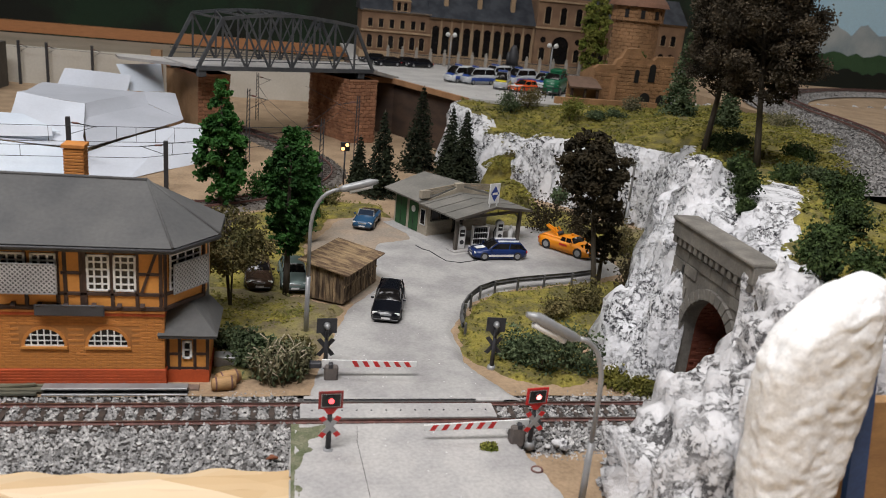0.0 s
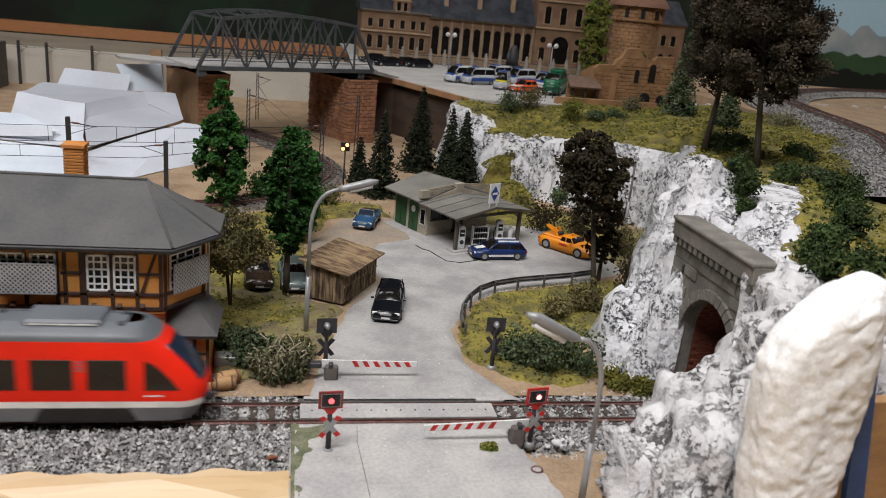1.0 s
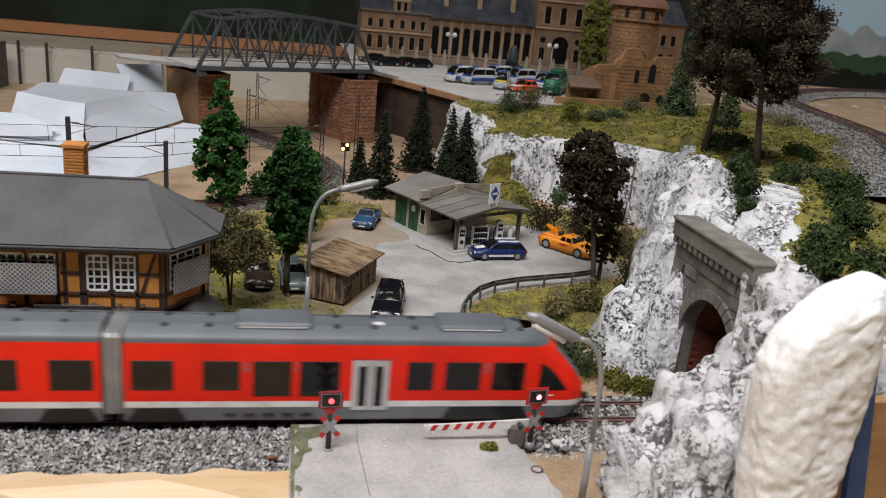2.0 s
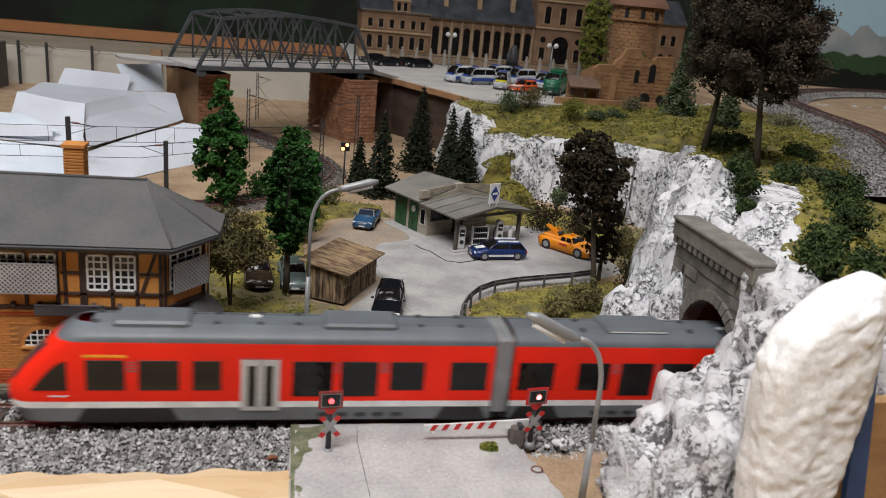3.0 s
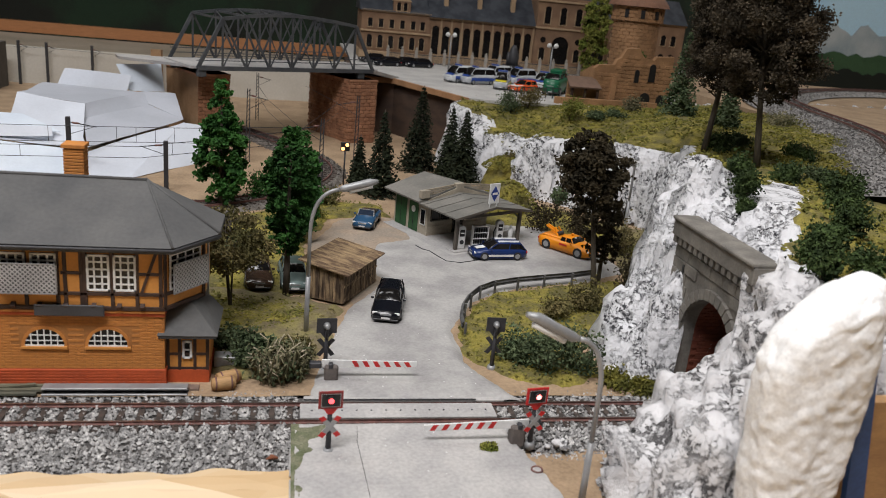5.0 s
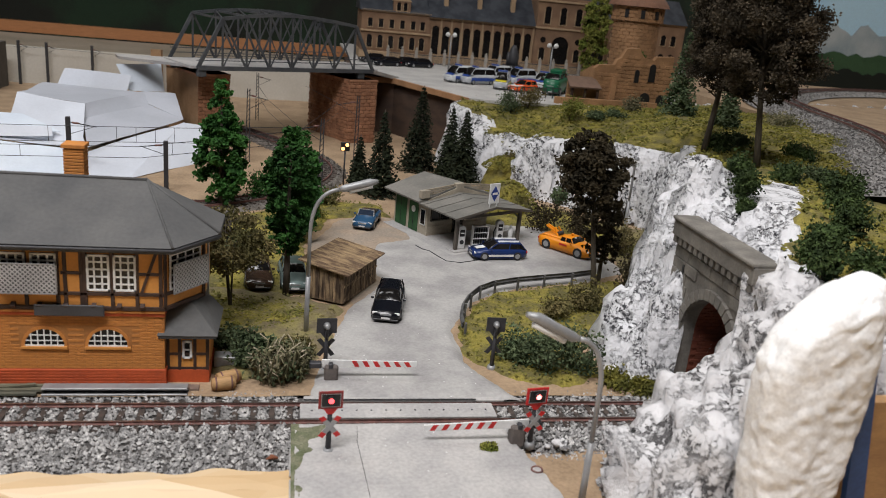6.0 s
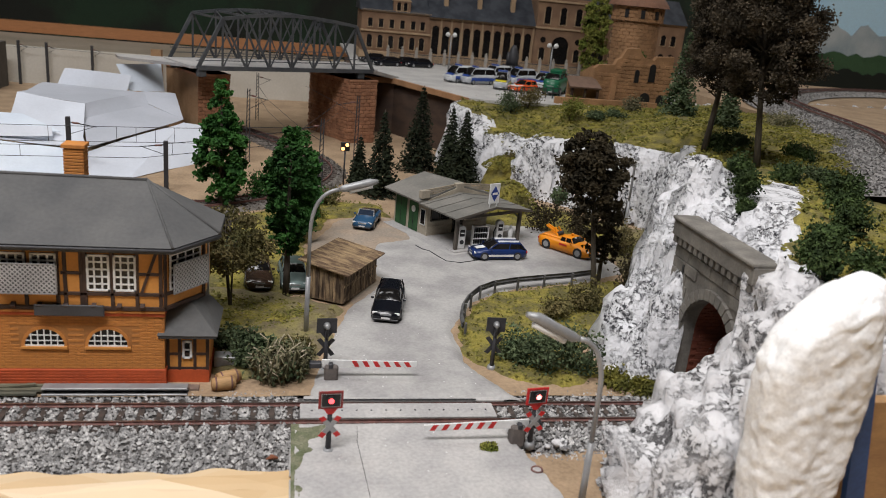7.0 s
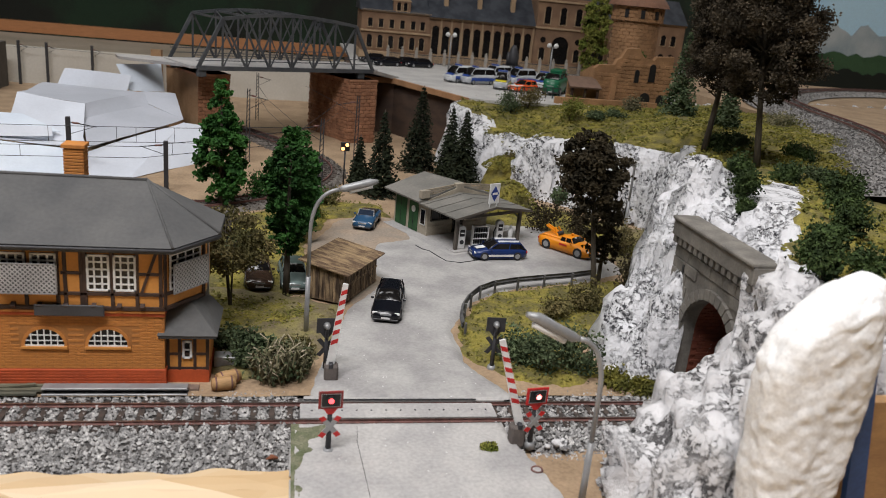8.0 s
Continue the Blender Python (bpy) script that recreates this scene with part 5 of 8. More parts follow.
# ---- vehicles ----
def vehicle(name, x, y, z, turn, label, category, L, W, H, paint, belt, cab, rooflen, glass=None, group="", ground=0.16, wheel=0.36, nose=0.75, tail=0.9, stripes=None):
    """cab: (rear foot, rear roof, front roof, front foot) along the length from the rear, as shares; belt: share of the height."""
    glass = glass or M["dark_glass"]
    v = thing(name, x, y, z, turn, label, category, group)
    zb = ground + (H - ground) * belt
    n = 14
    rows = []
    for i in range(n + 1):
        t = i / n
        xx = -L / 2 + L * t
        e = min(1, t / 0.08, (1 - t) / 0.10)
        w = W / 2 * (0.80 + 0.20 * math.sqrt(max(0, e)))
        top = zb * (tail + (1 - tail) * smooth_step(0, 0.12, t)) if t < 0.5 else zb * (nose + (1 - nose) * smooth_step(0, 0.34, 1 - t))
        low = ground + 0.10 * (1 - e)
        rows.append([(xx, -w * 0.90, low), (xx, -w, ground + (top - ground) * 0.4), (xx, -w * 0.985, ground + (top - ground) * 0.75), (xx, -w * 0.88, top), (xx, 0, top + 0.05),
                     (xx, w * 0.88, top), (xx, w * 0.985, ground + (top - ground) * 0.75), (xx, w, ground + (top - ground) * 0.4), (xx, w * 0.90, low)])
    g = Geo()
    m = 9
    g.add([p for r in rows for p in r], [(i * m + k, i * m + (k + 1) % m, (i + 1) * m + (k + 1) % m, (i + 1) * m + k) for i in range(n) for k in range(m)] + [tuple(range(m)), tuple(n * m + k for k in range(m - 1, -1, -1))], 0, True)
    body = part("body", g, paint, v, "painted car body")
    a, b, c, d = [-L / 2 + L * q for q in cab]
    wb, wt = W / 2 * 0.87, W / 2 * 0.70
    z1 = H - 0.07
    if rooflen:
        stations = 16
        rings = []
        for i in range(stations + 1):
            x = a + (d - a) * i / stations
            up = min(1.0, (x - a) / max(0.05, b - a), (d - x) / max(0.05, d - c))
            up = math.sin(max(0.0, up) * math.pi / 2) ** 0.9
            crown = 0.06 * math.sin(math.pi * i / stations)
            zt = zb - 0.04 + (H - 0.06 - zb) * up + crown * up
            w0, w1 = wb * (1 - 0.05 * i / stations), wb + (wt - wb) * up
            rings.append([(x, -w0, zb - 0.06), (x, -w1 * 0.99, zb + (zt - zb) * 0.8), (x, -w1 * 0.86, zt), (x, 0, zt + 0.03), (x, w1 * 0.86, zt), (x, w1 * 0.99, zb + (zt - zb) * 0.8), (x, w0, zb - 0.06)])
        pane_g, roof_g = Geo(), Geo()
        verts = [p for r in rings for p in r]
        pane_f, roof_f = [], []
        for i in range(stations):
            mid = a + (d - a) * (i + 0.5) / stations
            for k in range(6):
                face = (i * 7 + k, i * 7 + k + 1, (i + 1) * 7 + k + 1, (i + 1) * 7 + k)
                (roof_f if 1 <= k <= 4 and b - 0.05 < mid < c + 0.05 else pane_f).append(face)
        cabin = part("glasshouse", pane_g.add(verts, pane_f, 0, True), glass, body, "dark glazed cabin")
        part("roof", roof_g.add(verts, roof_f, 0, True), paint, v)
        for s in (-1, 1):
            for q in (0.0, 0.45, 1.0):
                x0, x1 = a + (d - a) * q, b + (c - b) * q
                part("pillar", Geo().beam((x0, s * wb * 0.985, zb - 0.05), (x1, s * wt * 1.0, z1), 0.07, 0.05), paint, v)
    else:
        part("interior", Geo().box(a, d, -wb * 0.85, wb * 0.85, zb - 0.12, zb + 0.05, 0.03), M["black"], v)
        part("windscreen", Geo().slab([(d, -wb * 0.9, zb), (d, wb * 0.9, zb), (c, wt, H), (c, -wt, H)], 0.03), M["blue_glass"], v, "framed windscreen")
        part("windscreen_frame", Geo().beam((c, -wt, H), (c, wt, H), 0.06, 0.06).beam((d, -wb * 0.9, zb), (c, -wt, H), 0.06, 0.06).beam((d, wb * 0.9, zb), (c, wt, H), 0.06, 0.06), M["metal_grey"], v)
        for s in (-0.4, 0.4):
            part("seat", Geo().box(a + 0.3, a + 0.6, s * wb - 0.25, s * wb + 0.25, zb, zb + 0.28, 0.06), M["timber"], v)
        part("hood_cover", Geo().box(a - 0.2, a + 0.15, -wb * 0.9, wb * 0.9, zb - 0.02, zb + 0.12, 0.06), M["black"], v)
    for s in (-1, 1):
        for q in (0.19, 0.81):
            wx = -L / 2 + L * q
            ty = part("wheel", Geo().tube([(wx, s * (W / 2 - 0.2), wheel), (wx, s * (W / 2 + 0.015), wheel)], wheel, 14), M["black"], v)
            part("rim", Geo().tube([(wx, s * (W / 2), wheel), (wx, s * (W / 2 + 0.03), wheel)], wheel * 0.62, 10), M["metal_grey"], ty)
        part("headlight", Geo().box(L / 2 - 0.16, L / 2 - 0.02, s * W * 0.36 - 0.18, s * W * 0.36 + 0.18, zb * 0.62, zb * 0.62 + 0.15, 0.03), M["white"], v, "clear headlight")
        part("taillight", Geo().box(-L / 2 - 0.01, -L / 2 + 0.1, s * W * 0.37 - 0.15, s * W * 0.37 + 0.15, zb * 0.65, zb * 0.65 + 0.18, 0.03), M["sign_red"], v)
        part("mirror", Geo().box(d - 0.25, d - 0.1, s * (W / 2 + 0.08) - 0.1, s * (W / 2 + 0.08) + 0.1, zb, zb + 0.14, 0.03), paint, v)
    part("grille", Geo().box(L / 2 - 0.1, L / 2 + 0.005, -W * 0.2, W * 0.2, zb * 0.55, zb * 0.55 + 0.16, 0.03), M["metal_grey"], v)
    part("number_plate", Geo().box(L / 2, L / 2 + 0.02, -0.28, 0.28, ground + 0.14, ground + 0.26), M["white"], v)
    part("bumper", Geo().box(L / 2 - 0.15, L / 2 + 0.03, -W * 0.42, W * 0.42, ground + 0.02, ground + 0.14, 0.03), M["black"], v)
    if stripes:
        part("roof_stripe", Geo().box(b + 0.05, c - 0.05, -wt * 0.78, -wt * 0.42, H - 0.05, H + 0.025), stripes, v)
        part("roof_stripe", Geo().box(b + 0.05, c - 0.05, wt * 0.42, wt * 0.78, H - 0.05, H + 0.025), stripes, v)
        for s in (-1, 1):
            part("side_stripe", Geo().box(-L * 0.28, L * 0.28, min(s * W / 2, s * (W / 2 + 0.012)), max(s * W / 2, s * (W / 2 + 0.012)), ground + 0.18, ground + 0.36), stripes, v)
        part("hood_stripe", Geo().slab([(d + 0.1, -0.32, zb + 0.03), (L / 2 - 0.35, -0.32, zb * 0.9 + 0.02), (L / 2 - 0.35, 0.32, zb * 0.9 + 0.02), (d + 0.1, 0.32, zb + 0.05)], 0.02), stripes, v)
    return v


def paint(name, c, rough=0.25):
    return material(name, c, rough, scale=0.3, fine=0.03, coat=0.2, spec=0.35)


black_p, blue_p = paint("car_black", (0.006, 0.007, 0.011)), paint("car_blue", (0.012, 0.03, 0.12))
vehicle("estate_car", 7.0, 14.35, 0.13, -101, "black estate car on the road", "car", 5.2, 1.98, 1.52, black_p, 0.58, (0.04, 0.12, 0.52, 0.68), True)
vehicle("hatchback", 17.5, 26.2, 0.13, 186, "dark blue hatchback with white stripes beside the pumps", "car", 4.7, 2.0, 1.5, blue_p, 0.57, (0.03, 0.14, 0.55, 0.74), True, stripes=M["white"])
vehicle("convertible", 7.25, 34.6, 0.13, -107, "blue open convertible on the gravel yard", "car", 4.5, 1.9, 1.45, paint("car_light_blue", (0.03, 0.09, 0.18)), 0.62, (0.2, 0.3, 0.6, 0.66), False)
vehicle("saloon_car", -1.9, 19.6, 0.05, -84, "dark brown old saloon parked under trees", "car", 4.9, 1.95, 1.55, paint("car_brown", (0.05, 0.03, 0.02)), 0.58, (0.12, 0.22, 0.55, 0.68), True)
vehicle("saloon_car", 0.6, 19.4, 0.05, -86, "grey-green old saloon parked by the shed", "car", 4.9, 1.95, 1.55, paint("car_grey_green", (0.16, 0.21, 0.20)), 0.58, (0.12, 0.22, 0.55, 0.68), True)


def tow_truck():
    o = paint("truck_orange", (0.80, 0.27, 0.01), 0.4)
    t = vehicle("tow_truck", 24.5, 28.4, 0.13, -52, "bright orange tow truck with crane at the cliff", "tow truck", 5.3, 2.15, 1.55, o, 0.66, (0.42, 0.46, 0.62, 0.70), True, wheel=0.45)
    crane = part("crane", Geo().box(-2.3, -0.4, -0.75, 0.75, 1.05, 1.25, 0.05), o, t, "orange crane frame")
    for s in (-0.5, 0.5):
        part("crane_leg", Geo().beam((-0.9, s, 1.2), (-1.4, s * 0.4, 1.9), 0.14, 0.14), o, crane)
        part("crane_arm", Geo().beam((-1.2, s * 0.5, 1.4), (-2.4, s * 0.3, 1.85), 0.14, 0.14), o, crane)
    part("winch", Geo().tube([(-1.0, -0.4, 1.4), (-1.0, 0.4, 1.4)], 0.2, 8), M["dark_metal"], crane)
    part("beacon", Geo().tube([(0.3, 0, 1.55), (0.3, 0, 1.75)], 0.12, 8), o, t)
    part("door_bars", Geo().box(-0.3, 0.5, -1.1, -1.08, 0.75, 0.9), M["sign_red"], t)


tow_truck()


# ---- wooden shed ----
def shed():
    wood = material("shed_wood", (0.30, 0.21, 0.12), 0.9, other=(0.07, 0.045, 0.028), scale=1.6, stretch=(2, 2, 0.35), rnd=0.4, fine=0.25)
    top = material("shed_roof", (0.30, 0.21, 0.115), 0.9, other=(0.12, 0.075, 0.045), scale=1.5, stretch=(2, 0.6, 1), rnd=0.2, fine=0.25, bump=0.03, bump_scale=4)
    s = thing("shed", 3.95, 15.05, 0.05, 60, "weathered brown plank shed with flat sloping roof", "shed")
    # local x runs back along the road side, local y to the other side
    LX, LY = 5.3, 2.9
    part("inner_wall", Geo().box(0.06, LX - 0.06, 0.06, LY - 0.06, 0.0, 2.2), material("shed_inside", (0.05, 0.035, 0.02), 0.9, scale=1), s)
    rng = random.Random(5)
    for k in range(20):
        x = LX * k / 20
        part("plank", Geo().box(x + 0.01, x + LX / 20 - 0.015, -0.03, 0.05 + rng.uniform(0, 0.02), 0.02, 2.2 + 0.02 * rng.random(), 0.015), wood, s)
    for k in range(11):
        y = LY * k / 11
        for x0 in (0.0, LX - 0.06):
            part("plank", Geo().box(x0 - 0.03, x0 + 0.06, y + 0.01, y + LY / 11 - 0.015, 0.02, 2.25 + 0.4 * k / 11 * 0.5, 0.015), wood, s)
    for a, b in (((0.1, -0.06, 0.15), (2.6, -0.06, 2.05)), ((2.7, -0.06, 2.05), (5.2, -0.06, 0.15))):
        part("brace", Geo().beam(a, b, 0.05, 0.16), wood, s)
    for z in (0.1, 1.2, 2.05):
        part("rail", Geo().box(-0.02, LX + 0.02, -0.07, -0.03, z, z + 0.14), wood, s)
    for k in range(15):
        x = -0.35 + (LX + 0.7) * k / 15
        part("roof_plank", Geo().slab([(x, -0.5, 2.28), (x + (LX + 0.7) / 15 - 0.02, -0.5, 2.28), (x + (LX + 0.7) / 15 - 0.02, LY + 0.45, 2.75), (x, LY + 0.45, 2.75)], 0.09), top, s)


shed()


# ---- street lamps, guard rail ----
def street_lamp(x, y, z, turn, h, reach, rise, label, head=2.2):
    l = thing("street_lamp", x, y, z, turn, label, "street lamp", "street lamps")
    part("base", Geo().tube([(0, 0, -0.3), (0, 0, h * 0.42)], [0.16, 0.15], 10), M["metal_grey"], l)
    x0, z0 = reach * 0.5, h + rise * 0.3
    pts = [(0, 0, h * 0.42), (0, 0, h * 0.72)]
    for k in range(1, 9):
        t = k / 8
        pts.append((t * t * x0 + 2 * t * (1 - t) * 0.02, 0, (1 - t) ** 2 * h * 0.72 + 2 * t * (1 - t) * (z0 - 0.15 * x0) + t * t * z0))
    part("pole", Geo().tube(pts, 0.115, 10), M["metal_grey"], l, "grey bent pole")
    x0, z0 = reach * 0.5, h + rise * 0.3
    hd = part("lamp_head", Geo().tube([(x0, 0, z0), (x0 + 0.25, 0, z0 + 0.05), (x0 + head * 0.8, 0, z0 + rise * 0.6), (x0 + head, 0, z0 + rise * 0.7)], [0.12, 0.22, 0.24, 0.1], 10), M["metal_grey"], l, "long grey lamp head")
    part("diffuser", Geo().tube([(x0 + 0.6, 0, z0 - 0.12), (x0 + head * 0.85, 0, z0 + rise * 0.5 - 0.1)], [0.14, 0.17], 8), M["white"], hd)


street_lamp(1.42, 10.4, 0, 4, 9.0, 3.2, 0.8, "tall grey street lamp beside the road", 2.3)
street_lamp(13.35, -7.0, -0.4, 180, 7.7, 2.6, 1.5, "grey street lamp leaning over the front road", 2.4)
street_lamp(33.0, 36.0, 0, 250, 7.3, 0.9, 0.2, "slim grey street lamp before the cliff", 0.8)


def guard_rail():
    zinc = material("zinc", (0.20, 0.20, 0.20), 0.5, 0.5, other=(0.12, 0.12, 0.12), scale=1)
    path = [(11.35, 10.3), (11.55, 12.0), (12.0, 13.6), (12.8, 15.4), (13.8, 16.9), (15.2, 18.1), (17.2, 19.0), (19.5, 19.7), (22.0, 20.4), (24.2, 21.3)]
    r = thing("guard_rail", 0, 0, 0, 0, "grey metal guard rail curving along the road", "guard rail")
    g = Geo()
    prof = [(0.0, 0.42), (0.07, 0.5), (0.0, 0.58), (0.07, 0.68), (0.0, 0.78), (-0.04, 0.78), (0.02, 0.68), (-0.04, 0.58), (0.02, 0.5), (-0.04, 0.42)]
    n = len(prof)
    v = []
    for i, (x, y) in enumerate(path):
        ax, ay = path[max(i - 1, 0)]
        bx, by = path[min(i + 1, len(path) - 1)]
        L = math.hypot(bx - ax, by - ay)
        nx, ny = -(by - ay) / L, (bx - ax) / L
        v += [(x + nx * a * 1.6, y + ny * a * 1.6, b * 1.25) for a, b in prof]
    f = [(i * n + k, i * n + (k + 1) % n, (i + 1) * n + (k + 1) % n, (i + 1) * n + k) for i in range(len(path) - 1) for k in range(n)]
    part("beam", g.add(v, f), zinc, r)
    for x, y in path[::1]:
        part("post", Geo().box(x + 0.06, x + 0.22, y - 0.16, y, -0.2, 0.95, 0.02), zinc, r)


guard_rail()


# ---- plants ----
def leafmat(name, a, b, rough=0.8):
    return material(name, a, rough, other=b, scale=0.6, rnd=0.45, fine=0.2, spec=0.2)


LEAF = {
    "green": leafmat("leaf_green", (0.045, 0.135, 0.028), (0.024, 0.075, 0.018)),
    "olive": leafmat("leaf_olive", (0.16, 0.13, 0.055), (0.09, 0.085, 0.03)),
    "dark": leafmat("leaf_dark", (0.055, 0.042, 0.022), (0.03, 0.026, 0.016)),
    "brown": leafmat("leaf_brown", (0.075, 0.06, 0.04), (0.025, 0.02, 0.013)),
    "deep": leafmat("leaf_deep", (0.055, 0.085, 0.026), (0.02, 0.036, 0.013)),
    "fir": leafmat("leaf_fir", (0.028, 0.036, 0.018), (0.016, 0.022, 0.012)),
    "bush": leafmat("leaf_bush", (0.10, 0.13, 0.065), (0.035, 0.055, 0.025)),
    "pale": leafmat("leaf_pale", (0.20, 0.20, 0.045), (0.13, 0.16, 0.03)),
    "dry": leafmat("leaf_dry", (0.22, 0.20, 0.12), (0.10, 0.10, 0.05)),
    "moss": leafmat("leaf_moss", (0.20, 0.18, 0.035), (0.11, 0.11, 0.025)),
}
BARK = material("bark", (0.05, 0.04, 0.03), 0.9, other=(0.09, 0.075, 0.055), scale=1.5, stretch=(2, 2, 0.4), bump=0.04, bump_scale=4)


def leaf(g, p, size, rng, flat=0.0):
    """One small bent leaf clump of two triangles."""
    a = Vector((rng.gauss(0, 1), rng.gauss(0, 1), rng.gauss(0, 1) * (1 - flat))).normalized()
    f = 1 - flat
    b = a.cross(Vector((rng.gauss(0, 1) * f, rng.gauss(0, 1) * f, rng.gauss(0, 1) + 2.0 * flat))).normalized()
    s = size * rng.uniform(0.6, 1.3)
    c = a.cross(b) * s * 0.35
    g.add([p - a * s * 0.6, p + b * s * 0.45 + c, p + a * s * 0.6, p - b * s * 0.45 + c], [(0, 1, 2), (0, 2, 3)])


def cloud(g, centres, n, size, rng):
    """Leaves scattered in and on ellipsoids (x, y, z, rx, rz)."""
    tot = sum(c[3] ** 2 * c[4] for c in centres)
    for x, y, z, rx, rz in centres:
        for _ in range(max(4, int(n * rx * rx * rz / tot))):
            d = Vector((rng.gauss(0, 1), rng.gauss(0, 1), rng.gauss(0, 1))).normalized() * abs(rng.gauss(0.75, 0.38))
            leaf(g, Vector((x + d.x * rx, y + d.y * rx, z + d.z * rz)), size, rng)


def tree(name, x, y, z, h, crown, mat, label, seed, n=2600, size=0.32, trunk=0.28, lean=(0, 0), stems=1):
    """crown: rows (share of height, radius), for the outline of the crown."""
    rng = random.Random(seed)
    t = thing(name, x, y, z, 0, label, "tree")
    lows = crown[0][0] * h
    g = Geo()
    for s in range(stems):
        ox, oy = (rng.uniform(-0.5, 0.5), rng.uniform(-0.4, 0.4)) if stems > 1 else (0, 0)
        pts = [(ox * k * 1.6 / 5 + lean[0] * k / 5, oy * k / 5 + lean[1] * k / 5, -0.3 + (h * 0.92 + 0.3) * k / 5) for k in range(6)]
        g.tube(pts, [trunk * (1 - 0.16 * k) / (1 if stems == 1 else 1.8) for k in range(6)], 7)
    centres = []
    for k in range(170):
        q = rng.random()
        s = crown[0][0] + (crown[-1][0] - crown[0][0]) * q
        for (s0, r0), (s1, r1) in zip(crown, crown[1:]):
            if s0 <= s <= s1:
                r = r0 + (r1 - r0) * (s - s0) / (s1 - s0)
                break
        a = rng.uniform(0, 6.283)
        d = r * (0.25 + 0.75 * math.sqrt(rng.random())) * rng.uniform(0.75, 1.1)
        cx, cy, cz = d * math.cos(a) + lean[0] * s, d * math.sin(a) + lean[1] * s, s * h
        b = max(0.22, r * rng.uniform(0.14, 0.27))
        centres.append((cx, cy, cz, b, b * rng.uniform(0.6, 0.95)))
        if k % 8 == 0:
            part("limb", Geo().tube([(lean[0] * s * 0.8, lean[1] * s * 0.8, cz - d * 0.6), (cx, cy, cz)], [trunk * 0.28, 0.03], 4), BARK, t)
    part("trunk", g, BARK, t, "brown tapered trunk")
    c = Geo()
    cloud(c, centres, n, size, rng)
    part("crown", c, mat, t, "crown of small leaf clumps")
    return t


def fir(x, y, h, r, seed, z=0.0, mat="fir", label="dark green fir tree with drooping boughs"):
    rng = random.Random(seed)
    t = thing("fir_tree", x, y, z, 0, label, "tree", "firs behind the station")
    part("trunk", Geo().tube([(0, 0, -0.3), (0, 0, h)], [0.16, 0.03], 6), BARK, t)
    g = Geo()
    tiers = int(h * 2.6)
    for k in range(tiers):
        s = k / tiers
        zz, rr = h * (0.07 + 0.93 * s), r * (1 - s) ** 0.85 + 0.05
        for j in range(int(14 + 26 * (1 - s))):
            a = rng.uniform(0, 6.283)
            L = rr * rng.uniform(0.65, 1.12)
            dx, dy = math.cos(a), math.sin(a)
            w = 0.10 + 0.10 * (1 - s)
            for q in (0.3, 0.55, 0.8, 1.0):
                p = Vector((dx * L * q, dy * L * q, zz - 0.42 * L * q * q + rng.uniform(-0.08, 0.08)))
                leaf(g, p, w * 2.1, rng, 0.5)
    part("foliage", g, LEAF[mat], t, kind="stuff")


def bush(x, y, z, rx, rz, mat, label, seed, n=1100, size=0.2, name="bush"):
    rng = random.Random(seed)
    t = thing(name, x, y, z, 0, label, "bush")
    cs = []
    for k in range(9):
        a, d = rng.uniform(0, 6.283), rng.uniform(0, 0.7) * rx
        cs.append((d * math.cos(a), d * math.sin(a), rz * rng.uniform(0.25, 0.8), rx * rng.uniform(0.35, 0.55), rz * rng.uniform(0.3, 0.5)))
    st = Geo()
    for k in range(7):
        c = cs[k]
        st.tube([(0, 0, -0.2), (c[0] * 0.5, c[1] * 0.5, c[2] * 0.6), (c[0], c[1], c[2] + 0.2)], [0.06, 0.05, 0.02], 4)
    part("stem", st, BARK, t)
    g = Geo()
    cloud(g, cs, n, size, rng)
    part("leaves", g, LEAF[mat], t, kind="stuff")


def spiky_bush(x, y, rx, h, label, seed, n=420):
    """A tangle of long curved blades and pale twigs."""
    rng = random.Random(seed)
    t = thing("tangled_bush", x, y, -0.1, 0, label, "bush")
    g, w = Geo(), Geo()
    for k in range(n):
        a, d = rng.uniform(0, 6.283), rx * math.sqrt(rng.random()) * 0.8
        p = Vector((d * math.cos(a), d * math.sin(a) * 0.7, rng.uniform(0, h * 0.5)))
        b = rng.uniform(0, 6.283)
        q = p + Vector((math.cos(b) * 0.25, math.sin(b) * 0.2, rng.uniform(0.3, 0.55) * h * 0.6))
        e = q + Vector((math.cos(b) * rng.uniform(0.2, 0.5), math.sin(b) * 0.3, rng.uniform(-0.25, 0.25)))
        s = Vector((-math.sin(b), math.cos(b), 0)) * rng.uniform(0.03, 0.07)
        g.add([p - s, p + s, q + s, q - s, e], [(0, 1, 2, 3), (3, 2, 4)])
        if k % 9 == 0:
            w.tube([p, q, e + Vector((0, 0, 0.2))], 0.03, 4)
    part("foliage", g, LEAF["dry"], t, kind="stuff")
    part("twig_tangle", w, material("twig", (0.42, 0.36, 0.26), 0.9, scale=2), t, kind="stuff")
    c = Geo()
    cloud(c, [(0, 0, h * 0.3, rx * 0.7, h * 0.35)], 500, 0.2, rng)
    part("undergrowth", c, LEAF["bush"], t, kind="stuff")


